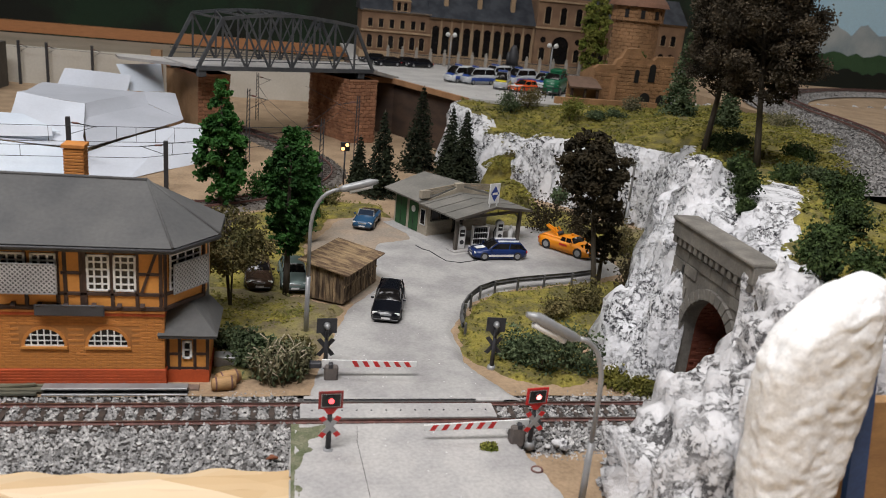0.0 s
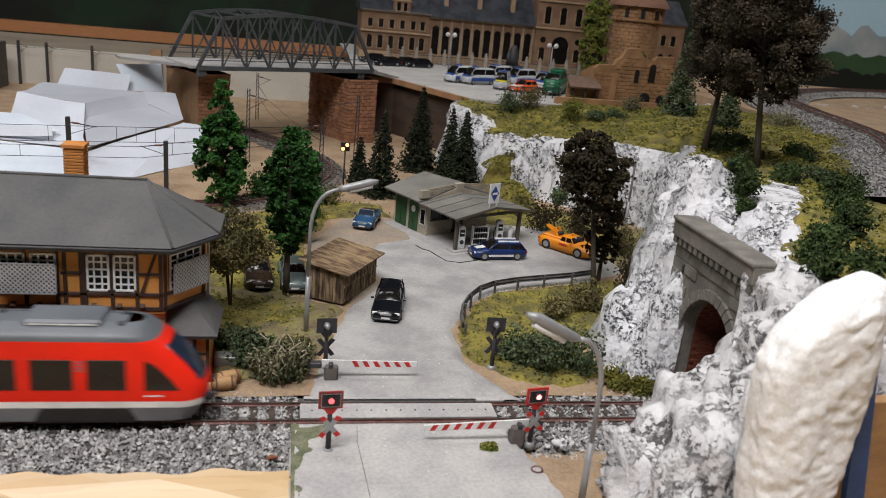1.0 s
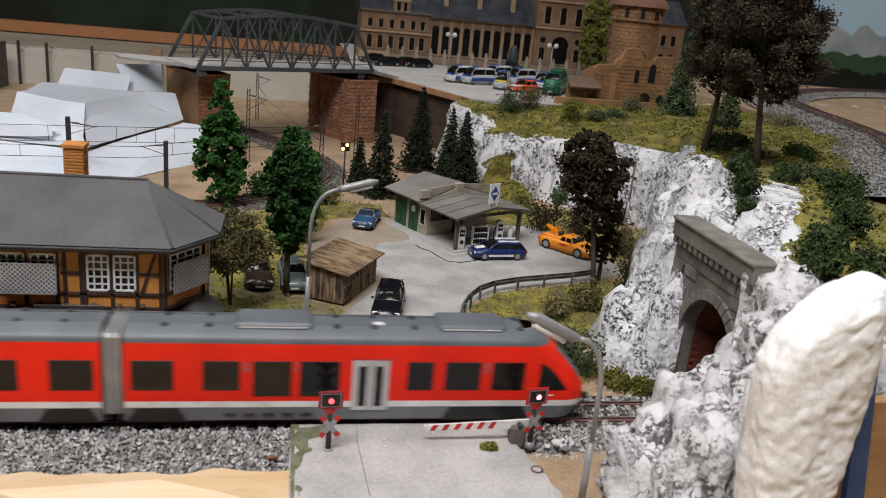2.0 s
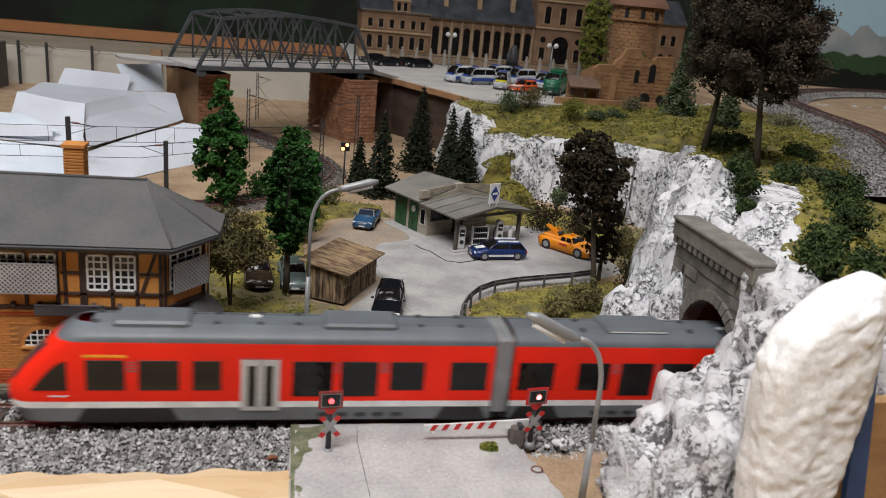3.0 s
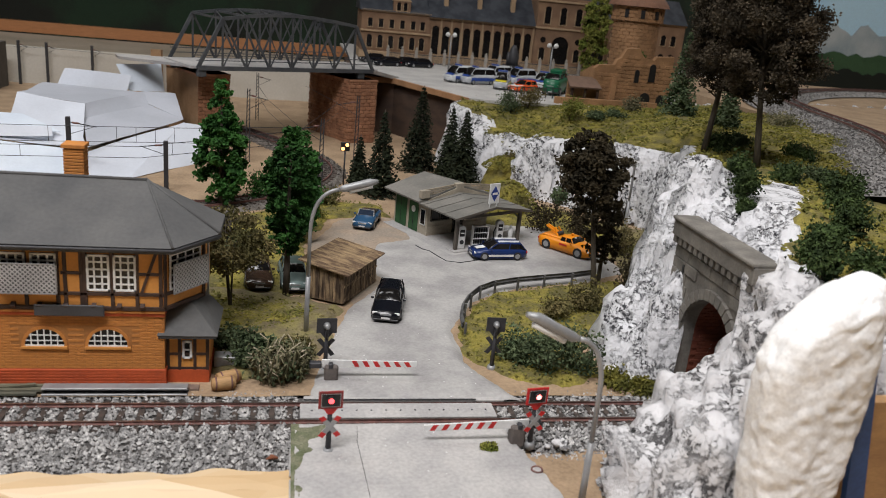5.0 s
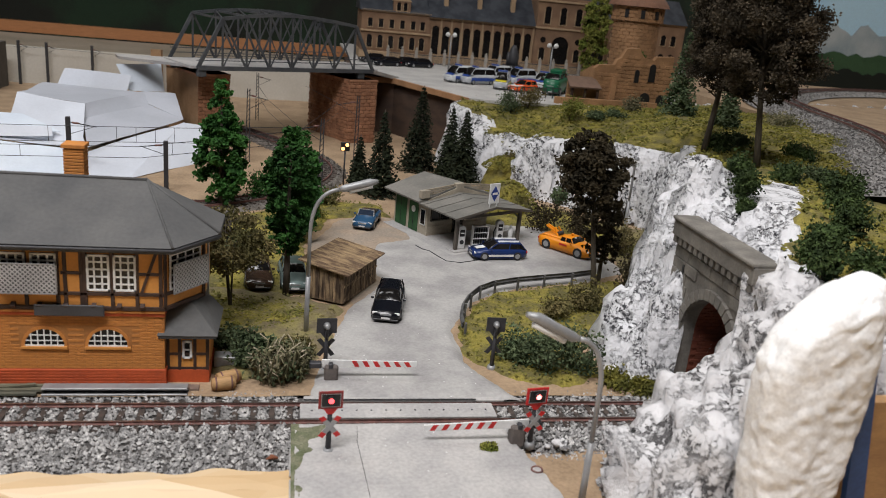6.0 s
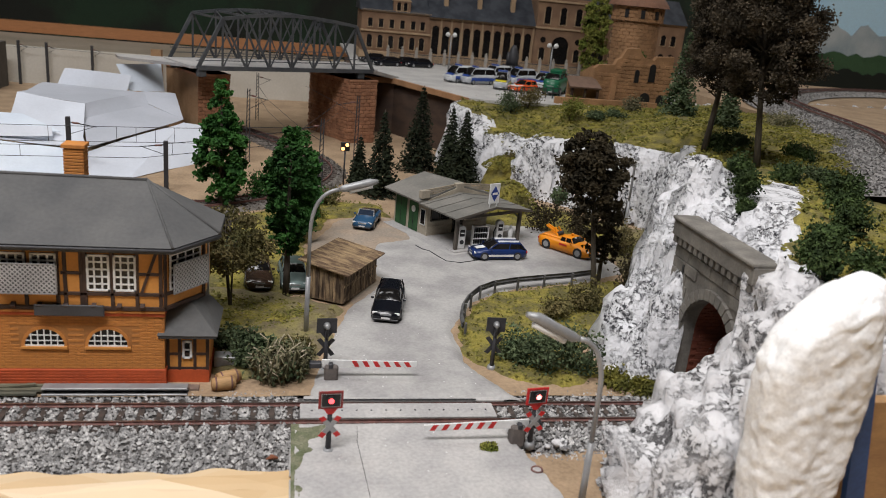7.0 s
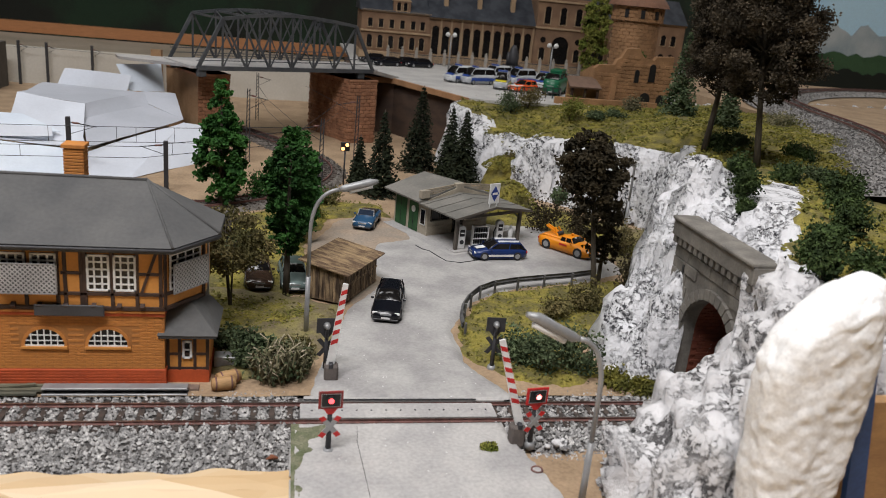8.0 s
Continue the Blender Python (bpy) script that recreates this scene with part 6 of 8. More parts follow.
spiky_bush(-0.2, 4.4, 1.7, 2.6, "tangled dry bush with pale twigs beside the barrier", 301)
spiky_bush(0.7, 5.2, 1.1, 2.3, "twiggy grey-green bush behind the signal", 302, 260)
POPLAR = [(0.06, 1.3), (0.25, 2.1), (0.5, 2.0), (0.8, 1.3), (1.0, 0.35)]
tree("poplar", -6.0, 38.5, 0, 11.6, POPLAR, LEAF["green"], "tall deep green deciduous tree by the railway", 11, 9000, 0.36, 0.3)
tree("poplar", 0.15, 17.0, 0, 11.6, [(0.25, 0.6), (0.38, 1.3), (0.6, 1.75), (0.8, 1.45), (1.0, 0.4)], LEAF["green"], "slender deep green tree beside the shed", 12, 7000, 0.28, 0.26)
tree("poplar", 0.9, 29, 0, 9.5, [(0.1, 1.2), (0.4, 1.9), (0.7, 1.7), (1.0, 0.5)], LEAF["green"], "deep green tree behind the parked cars", 13, 6000, 0.32, 0.26)
tree("small_tree", -3.4, 14.2, 0, 6.7, [(0.40, 1.3), (0.58, 2.5), (0.85, 2.3), (1.0, 1.1)], LEAF["olive"], "thin-stemmed tree with sparse olive leaves", 14, 5500, 0.19, 0.16, stems=3)
tree("dark_tree", 23.6, 19.1, 0, 12.2, [(0.42, 0.9), (0.55, 1.8), (0.72, 2.4), (0.9, 2.2), (1.0, 1.0)], LEAF["dark"], "dark brown-leaved tree before the rock wall", 15, 9000, 0.26, 0.26, lean=(-1.9, 0))
tree("dark_tree", 24.6, 21.0, 0, 7.6, [(0.25, 0.9), (0.5, 1.5), (0.8, 1.2), (1.0, 0.4)], LEAF["dark"], "low dark tree by the guard rail end", 16, 2000, 0.28, 0.2)
tree("dark_tree", 36.7, 21.4, 9.5, 16.5, [(0.34, 1.4), (0.42, 3.4), (0.55, 4.0), (0.75, 3.8), (0.9, 3.4), (1.0, 1.8)], LEAF["brown"], "tall dark brown deciduous tree on the hill", 17, 42000, 0.20, 0.30, lean=(-2.6, 0))
tree("dark_tree", 36.2, 29.4, 9.6, 17.0, [(0.32, 1.4), (0.42, 3.6), (0.6, 4.2), (0.8, 3.4), (1.0, 1.6)], LEAF["brown"], "tall dark tree with a leaning trunk on the hill", 18, 36000, 0.21, 0.30, lean=(1.2, 0))
for i, (x, y, h, r) in enumerate(((9.6, 46.0, 9.0, 2.1), (15.6, 59.6, 10.2, 2.5), (7.4, 47.6, 6.0, 1.4), (19.0, 57.3, 8.3, 1.7), (20.2, 54.9, 8.3, 2.0))):
    fir(x, y, h, r, 30 + i)
fir(46.4, 55.7, 11.0, 2.5, 41, 8.8, "bush", "dense dark conifer beside the castle ruin")
fir(46.0, 43.5, 6.5, 1.8, 42, 9.6, "bush", "small conifer on the grassy hill")
# bushes: yard, road side and hill
for i, (x, y, z, rx, rz, m, lab) in enumerate((
        (-1.6, 5.4, -0.1, 1.5, 1.5, "bush", "dark green undergrowth by the porch"), (-1.9, 6.6, -0.1, 1.5, 1.6, "bush", "dark green bush by the tower"),
        (15.0, 5.2, -0.1, 2.0, 2.7, "bush", "dark grey-green bush by the track"), (17.2, 5.6, -0.1, 1.9, 2.5, "bush", "dense dark bush by the rock foot"),
        (13.9, 6.6, -0.1, 1.5, 2.0, "bush", "low green bush on the verge"), (19.2, 4.1, -0.2, 1.3, 0.8, "moss", "low mossy bush at the rock foot"),
        (20.6, 3.6, -0.2, 1.2, 0.7, "moss", "flat moss cushion beside the ballast"), (21.0, 14.8, -0.1, 1.5, 1.9, "olive", "brownish shrub below the tree"),
        (18.6, 13.5, -0.1, 1.3, 1.5, "olive", "dry shrub on the verge"), (24.0, 34.5, 0.0, 2.1, 3.2, "dark", "dark brown bush behind the tow truck"),
        (27.0, 33.5, 0.0, 2.0, 3.0, "dark", "dark bush at the cliff foot"), (29.2, 27.5, 0.2, 1.6, 2.8, "olive", "yellow-green shrub on the rocks"),
        (4.0, 41.0, 0.0, 1.7, 1.4, "olive", "brownish low bush behind the yard"), (2.3, 36.5, 0.0, 1.3, 1.0, "moss", "mossy low bush at the yard edge"),
        (-3.8, 24.5, 0, 1.7, 1.8, "bush", "bush behind parked cars"), (2.0, 40.0, 0, 1.6, 2.0, "green", "green bush by the railway"),
        (-2.5, 42, 0, 1.8, 2.4, "green", "green bush at the track"), (30.4, 65.5, 7.8, 2.5, 2.4, "olive", "brownish bush at the parking edge"),
        (33.8, 58.6, 7.5, 2.5, 2.6, "pale", "round yellow-green bush on the hill"), (27.6, 63.4, 7.4, 2.2, 2.0, "bush", "dark bush on the hill edge"),
        (39.5, 58, 8.0, 1.5, 1.0, "bush", "low dark bush on the meadow"), (36.8, 57.5, 8.0, 1.8, 0.8, "bush", "flat bush below the ruin"),
        (44.4, 65.0, 8.1, 1.8, 2.0, "dry", "pale dry grass tuft by the ruin"), (25.2, 52.3, 2.8, 1.3, 1.2, "olive", "bush on the rock ledge"),
        (27.2, 40.5, 1.5, 1.2, 1.4, "bush", "dark bush in the rock"), (26.6, 18.9, 0.0, 1.5, 2.6, "dark", "dark shrub at the rock foot"),
        (30.6, 25.5, 0.1, 1.3, 1.8, "moss", "yellow-green shrub by the cliff"), (-3.0, 8.3, 0.0, 1.2, 1.1, "bush", "dark undergrowth beside the tower"),
        (-1.4, 7.6, 0.0, 1.2, 0.9, "bush", "low green undergrowth on the verge"), (0.9, 7.4, 0.0, 1.0, 0.8, "olive", "dry low undergrowth on the verge"),
        (10.0, -2.95, -0.02, 0.34, 0.22, "pale", "small weed growing on the road"), (28.9, 11.3, hill_top(28.9, 11.3) - 0.15, 1.1, 1.9, "deep", "dark green bush at the crag"),
        (28.0, 8.8, hill_top(28.0, 8.8) - 0.15, 1.0, 1.7, "deep", "dark green bush above the cornice"), (27.0, 6.9, hill_top(27.0, 6.9) - 0.15, 0.7, 1.0, "deep", "small dark bush on the rock top"),
        (35.0, 14.8, hill_top(35.0, 14.8) - 0.15, 1.3, 1.5, "deep", "dark bush between the trunk and the rocks"), (36.6, 17.2, hill_top(36.6, 17.2) - 0.15, 1.2, 1.2, "bush", "green bush beside the tree trunk"),
        (44.0, 26.5, hill_top(44.0, 26.5) - 0.15, 1.7, 1.4, "deep", "dark bush by the upper track"), (40.6, 23.0, hill_top(40.6, 23.0) - 0.15, 1.5, 1.0, "moss", "yellow-green low shrub on the hill"),
        (37.2, 12.0, hill_top(37.2, 12.0) - 0.15, 1.7, 1.6, "deep", "large dark green bush on the slope"), 
        (34.2, 8.0, hill_top(34.2, 8.0) - 0.15, 1.6, 1.7, "deep", "dense dark bush above the white rocks"), (32.4, 5.2, hill_top(32.4, 5.2) - 0.15, 1.4, 1.6, "deep", "dark green bush on the rock edge"),
        (30.2, 1.6, hill_top(30.2, 1.6) - 0.15, 1.3, 1.4, "deep", "round dark bush beside the rocks"), 
        (26.6, -1.4, hill_top(26.6, -1.4) + 0.1, 1.3, 1.8, "deep", "dark green bush behind the white rock"), (25.6, -3.2, hill_top(25.6, -3.2) + 0.1, 1.2, 1.5, "deep", "bush in the rock gap"),
        (28.0, -3.2, hill_top(28.0, -3.2) + 0.1, 1.5, 1.5, "deep", "low bush at the layout edge"), (27.9, 0.2, hill_top(27.9, 0.2) - 0.1, 1.2, 1.4, "deep", "small bush on the rocks"),
        (37.6, 29.6, hill_top(37.6, 29.6) - 0.15, 1.7, 1.6, "deep", "dark bush behind the leaning trunk"), (40.5, 31, hill_top(40.5, 31) - 0.15, 1.6, 1.2, "bush", "green bush on the hill crest"),
        (33.4, 19.0, hill_top(33.4, 19.0) - 0.15, 1.1, 1.0, "bush", "low bush at the hill edge"), (57.0, 51.0, hill_top(57.0, 51.0) - 0.15, 2.2, 1.7, "dry", "pale dry grass tuft by the track"),
        (39.6, 17.5, hill_top(39.6, 17.5) - 0.15, 1.5, 1.0, "bush", "flat bush on the meadow"), (42.5, 19.5, hill_top(42.5, 19.5) - 0.15, 1.4, 0.8, "moss", "mossy shrub on the embankment"),
        (46.5, 30, hill_top(46.5, 30) - 0.15, 1.6, 1.0, "olive", "brownish shrub by the ballast"))):
    bush(x, y, z, rx, rz, m, lab, 60 + i)
tree("green_tree", 54.5, 109, 8.1, 15.5, [(0.12, 2.0), (0.4, 3.0), (0.8, 2.6), (1.0, 1.0)], LEAF["pale"], "bright yellow-green ivy-clad tree by the castle", 77, 3800, 0.5, 0.3)

def mossy_ledge(x, y, z, rx, ry, h, label, seed):
    """A low grassy cushion on a rock ledge."""
    rng = random.Random(seed)
    t = thing("mossy_ledge", x, y, z, 0, label, "moss cushion")

    def fn(u, v):
        a, r = 2 * math.pi * u, v
        return rx * r * math.cos(a), ry * r * math.sin(a), h * (1 - r * r) + 0.25 * fbm(x + r * math.cos(a) * rx, y + r * math.sin(a) * ry, seed, 0.7) * (1 - r) - 2.4 * r ** 3
    part("cushion", Geo().grid(fn, 28, 8), M["grass"], t)
    g = Geo()
    for k in range(900):
        a, r = rng.uniform(0, 6.283), math.sqrt(rng.random())
        leaf(g, Vector((rx * r * math.cos(a), ry * r * math.sin(a), h * (1 - r * r) + 0.06)), 0.26, rng, 0.6)
    part("tuft", g, LEAF["moss"], t, kind="stuff")


mossy_ledge(22.4, 42.0, 0.2, 3.4, 3.0, 3.0, "mossy yellow-green bank at the cliff foot", 501)
mossy_ledge(24.6, 52.0, 2.4, 2.8, 2.6, 1.3, "mossy green ledge on the white cliff", 502)

# ---- verges ----
VERGES = [
    ([(10.9, 7.0), (11.0, 11.0), (11.9, 13.0), (13.3, 16.2), (15.0, 17.8), (18.0, 19.2), (24.5, 21.0), (28.5, 22.0), (27.5, 18.4), (24.5, 15.5), (21.8, 12.5), (19.2, 9.5), (18.8, 5.0), (16.0, 3.6), (13.4, 4.2)], "grass", "mossy yellow-green verge inside the road bend"),
    ([(-9, 8), (-2.6, 4.2), (1.6, 5.0), (2.9, 9.6), (4.0, 14.2), (3.6, 15), (0.5, 17.0), (-4, 18), (-9, 18)], "earth", "brown earth verge with moss beside the road"),
    ([(-7, 11), (-3, 9.6), (1.5, 12.0), (2.6, 14.2), (-0.5, 15.8), (-6, 17)], "grass", "mossy green patch around the tree"),
    ([(-9, 18), (-4, 18.0), (1.0, 17.0), (3.0, 18.5), (2.0, 23), (1.6, 29), (3.8, 36), (7, 38.2), (10, 37.5), (9, 42), (2, 43), (-4, 36), (-9, 30)], "grass", "mossy green ground behind the shed"),
    ([(26.6, 21.0), (31.5, 24.0), (34.4, 30.5), (35.8, 36.5), (31, 39), (28.4, 30), (28.0, 24)], "earth", "brown earth strip at the cliff foot"),
    ([(20.5, 35.5), (24.5, 35.5), (27.8, 30.5), (31, 32), (31.5, 38), (28, 44), (22, 44), (16, 38.5)], "grass", "mossy green bank behind the filling station"),
]
for i, (poly, m, lab) in enumerate(VERGES):
    g = sheet(poly, 0.24, lambda x, y, d: -0.36 + 0.52 * smooth_step(-0.6, 0.8, d + 0.45 * fbm(x, y, 6, 0.8)) + 0.09 * fbm(x, y, 2, 0.6) + 0.004 * i, margin=-0.7)
    solid("verge", g, M[m], lab, "verge", "structure")
rng = random.Random(21)
for m, lab, area, n in (("moss", "short yellow-green scatter grass on the verges", 0, 9000), ("olive", "brownish scatter tufts on the verges", 1, 3500)):
    g = Geo()
    for k in range(n):
        poly = VERGES[rng.choice((1, 1, 1, 0, 3, 4) if area else (0, 0, 2, 3, 3, 5))][0]
        xs, ys = [p[0] for p in poly], [p[1] for p in poly]
        x, y = rng.uniform(min(xs), max(xs)), rng.uniform(min(ys), max(ys))
        if edge_distance(x, y, poly) < 0.1 or (area and fbm(x, y, 8, 0.5) < 0.1) or edge_distance(x, y, ROAD) > -0.1:
            continue
        leaf(g, Vector((x, y, 0.16 + 0.1 * rng.random())), 0.2, rng, 0.75)
    solid("scatter_grass", g, LEAF[m], lab, "grass", "stuff")
g = Geo()
for k in range(34000):
    x, y = rng.uniform(22, 66), rng.uniform(-2, 74)
    if edge_distance(x, y, MASSIF) < 1.6 or edge_distance(x, y, CRAG) > 0.3 or beyond_track(x + 6.5, y) or fbm(x, y, 4, 0.35) < -0.3:
        continue
    leaf(g, Vector((x, y, hill_top(x, y) + 0.08 + 0.12 * rng.random())), 0.3, rng, 0.75)
solid("hill_grass", g, LEAF["moss"], "yellow-green scatter grass on the hill", "grass", "stuff")


# ---- town plateau ----
PLAT = [(9.5, 85.5), (15.0, 84.5), (22.6, 67.6), (27, 66.5), (60, 70), (104, 78), (104, 150), (10.5, 150), (10.5, 121)]
square = material("square_paving", (0.50, 0.49, 0.47), 0.8, other=(0.42, 0.41, 0.40), scale=0.3, fine=0.08)
g = Geo().prism(PLAT, 7.7, 8.1)
solid("town_square", g, square, "pale grey paved town square on the plateau", "square", "structure")
fascia = material("fascia_wood", (0.075, 0.045, 0.03), 0.85, other=(0.045, 0.028, 0.02), scale=0.2, stretch=(1, 1, 3))
g = Geo()
for a, b in (((9.6, 86.2), (15.2, 85.0)), ((15.2, 85.0), (22.9, 68.2)), ((9.6, 86.2), (10.6, 121))):
    d = Vector((b[0] - a[0], b[1] - a[1], 0)).normalized()
    n = Vector((-d.y, d.x, 0)) * 0.8
    g.add([(a[0], a[1], -1), (b[0], b[1], -1), (b[0], b[1], 7.7), (a[0], a[1], 7.7), (a[0] + n.x, a[1] + n.y, -1), (b[0] + n.x, b[1] + n.y, -1), (b[0] + n.x, b[1] + n.y, 7.7), (a[0] + n.x, a[1] + n.y, 7.7)],
          [(0, 1, 2, 3), (7, 6, 5, 4), (0, 4, 5, 1), (3, 2, 6, 7), (0, 3, 7, 4), (1, 5, 6, 2)])
solid("plateau_wall", g, fascia, "dark brown wooden wall under the town square", "wall", "structure")
edge = thing("plateau_edge", 0, 0, 0, 0, "orange-brown wooden edge strip of the plateau", "edge strip", kind="structure")
ew = material("edge_wood", (0.40, 0.22, 0.11), 0.7, other=(0.30, 0.16, 0.08), scale=0.4)
part("strip", Geo().beam((15.0, 84.4, 7.75), (22.7, 67.4, 7.75), 0.5, 0.75), ew, edge)
part("strip", Geo().beam((9.2, 85.6, 7.75), (15.0, 84.4, 7.75), 0.5, 0.75), ew, edge)


# ---- old railway station front ----
def old_station():
    sand = material("sandstone", (0.24, 0.145, 0.085), 0.85, other=(0.17, 0.10, 0.06), scale=0.3, fine=0.1)
    trim = material("sandstone_light", (0.36, 0.25, 0.15), 0.8, scale=0.5)
    slate = material("slate", (0.014, 0.018, 0.026), 0.8, other=(0.035, 0.04, 0.05), scale=0.5)
    s = thing("town_station", 12.4, 118, 9.5, 0, "long sandstone station building with arcades and slate roof", "station building")
    xz = lambda a, b, h: (a, h, b)

    def wing(x0, x1, top, depth, proud):
        return part("wing_wall", Geo().box(x0, x1, -proud, depth, 0, top), sand, s, "brown sandstone wall")

    def opening(wall, c, z0, w, h, y, arched=True, dark=True):
        pts = [(c - w / 2, z0), (c + w / 2, z0)]
        if arched:
            pts += [(c + w / 2 * math.cos(math.pi * k / 8), z0 + h - w / 2 + w / 2 * math.sin(math.pi * k / 8)) for k in range(9)]
        else:
            pts += [(c + w / 2, z0 + h), (c - w / 2, z0 + h)]
        q = part("window", Geo().prism(pts, y - 0.05, y + 0.02, place=xz), M["dark_glass"], wall)
        part("surround", Geo().box(c - w / 2 - 0.14, c - w / 2, y - 0.12, y, z0, z0 + h - w / 2).box(c + w / 2, c + w / 2 + 0.14, y - 0.12, y, z0, z0 + h - w / 2).box(c - w / 2 - 0.2, c + w / 2 + 0.2, y - 0.15, y, z0 - 0.15, z0), trim, q)

    def cornice(x0, x1, z, y):
        part("cornice", Geo().box(x0 - 0.2, x1 + 0.2, y - 0.35, y + 0.1, z, z + 0.35, 0.05), trim, s)

    part("plinth", Geo().box(-0.3, 64.2, -1.6, 10, -1.4, 0.0, 0.05), trim, s, "stone plinth")
    lw = wing(0, 12.7, 7.2, 10, 0.4)
    for c in (1.6, 3.6, 5.6, 7.6, 9.6, 11.4):
        opening(lw, c, 0.6, 0.95, 2.3, -0.4)
        opening(lw, c, 4.3, 0.8, 1.5, -0.4, False)
    cornice(0, 12.7, 3.4, -0.4)
    cornice(0, 12.7, 7.0, -0.4)
    gb = part("gable", Geo().box(5.7, 8.9, -0.6, 1.0, 7.2, 9.2), sand, s)
    part("gable_top", Geo().prism([(5.5, 9.2), (9.1, 9.2), (7.3, 10.8)], -0.7, 1.0, place=xz), trim, gb)
    for c in (6.7, 7.9):
        opening(gb, c, 7.5, 0.7, 1.5, -0.6)
    mid = wing(12.7, 33.2, 6.9, 10, 0)
    for k in range(10):
        c = 14.0 + 2.0 * k
        opening(mid, c, 0.2, 1.35, 5.2, 0)
        part("pilaster", Geo().box(c + 0.85, c + 1.15, -0.2, 0.02, 0, 6.6), trim, mid)
    cornice(12.7, 33.2, 6.6, 0)
    pv = wing(33.2, 43.4, 12.5, 11, 1.0)
    for c in (35.2, 38.3, 41.4):
        opening(pv, c, 7.6, 1.2, 3.2, -1.0)
    opening(pv, 38.3, 0.2, 3.4, 5.2, -1.0)
    for c in (34.8, 41.8):
        opening(pv, c, 0.8, 1.1, 2.4, -1.0)
        part("roundel", Geo().tube([(c, -1.0, 4.6), (c, -1.1, 4.6)], 0.55, 12), M["dark_glass"], pv)
    cornice(33.2, 43.4, 6.6, -1.0)
    cornice(33.2, 43.4, 11.6, -1.0)
    rw = wing(43.4, 64, 9.5, 10, 0.2)
    for k in range(9):
        opening(rw, 45.0 + 2.1 * k, 0.6, 1.1, 3.2, -0.2)
        opening(rw, 45.0 + 2.1 * k, 5.4, 1.0, 2.0, -0.2)
    cornice(43.4, 64, 9.2, -0.2)
    part("dome", Geo().tube([(54, 1.5, 9.5), (54, 1.5, 10.8), (54, 1.5, 11.8), (54, 1.5, 12.3)], [3.4, 3.2, 2.2, 0.4], 18), slate, s)
    for x0, x1, z, r in ((-0.4, 12.9, 7.2, 4.0), (12.5, 33.4, 6.9, 5.2), (33.0, 43.6, 12.5, 4.5), (43.4, 64.2, 9.5, 4.5)):
        part("roof", Geo().prism([(-0.9, z), (5, z + r), (11, z)], x0, x1, place=lambda a, b, h: (h, a, b)), slate, s, "dark slate roof")
    for x in (15.5, 28.5, 22):
        part("chimney", Geo().box(x, x + 0.8, 1.5, 2.3, 8, 11.8), trim, s)
    return s


old_station()
# railing posts and square lamps before the station
fence = thing("square_fence", 0, 0, 8.1, 0, "stone posts with dark railing on the square", "fence")
for k in range(17):
    x = 17 + 2.6 * k
    part("post", Geo().box(x - 0.25, x + 0.25, 111.7, 112.2, 0, 2.4, 0.04), material("stone_post", (0.36, 0.33, 0.29), 0.8, scale=1) if k == 0 else bpy.data.materials["stone_post"], fence)
    part("ball", Geo().tube([(x, 112, 2.4), (x, 112, 2.6), (x, 112, 2.95)], [0.1, 0.25, 0.05], 8), bpy.data.materials["stone_post"], fence)
    if k < 16:
        part("panel", Geo().box(x + 0.3, x + 2.3, 111.9, 112.0, 0.2, 0.35).box(x + 0.3, x + 2.3, 111.9, 112.0, 1.6, 1.75), M["dark_metal"], fence)
        for j in range(8):
            part("bar", Geo().box(x + 0.4 + 0.24 * j, x + 0.46 + 0.24 * j, 111.92, 111.98, 0.3, 1.65), M["dark_metal"], fence)
opal = material("opal_glass", (0.8, 0.8, 0.78), 0.3, scale=1)
for x, y in ((27.2, 106), (43.2, 98)):
    l = thing("candelabra_lamp", x, y, 8.1, 0, "grey lamp post with white opal globes", "lamp post", "lamps on the square")
    part("pole", Geo().tube([(0, 0, 0), (0, 0, 5.8)], [0.18, 0.1], 8), M["metal_grey"], l)
    part("arm", Geo().beam((-0.6, 0, 5.6), (0.6, 0, 5.6), 0.1, 0.1), M["metal_grey"], l)
    for dx in (-0.6, 0.6):
        part("globe", Geo().tube([(dx, 0, 5.6), (dx, 0, 5.8), (dx, 0, 6.1), (dx, 0, 6.35)], [0.15, 0.4, 0.4, 0.12], 10), opal, l)
st = Geo().box(36.2, 39.4, 101.2, 103.6, 8.1, 10.0, 0.1)
st.tube([(37.8, 102.4, 10), (37.8, 102.4, 11.5), (37.7, 102.4, 12.8), (37.9, 102.4, 13.4)], [0.9, 1.0, 0.6, 0.3], 9).tube([(37.0, 102.4, 10), (36.9, 102.4, 12.2)], [0.5, 0.3], 7)
solid("monument", st, M["dark_metal"], "dark bronze monument on a stone base", "monument")

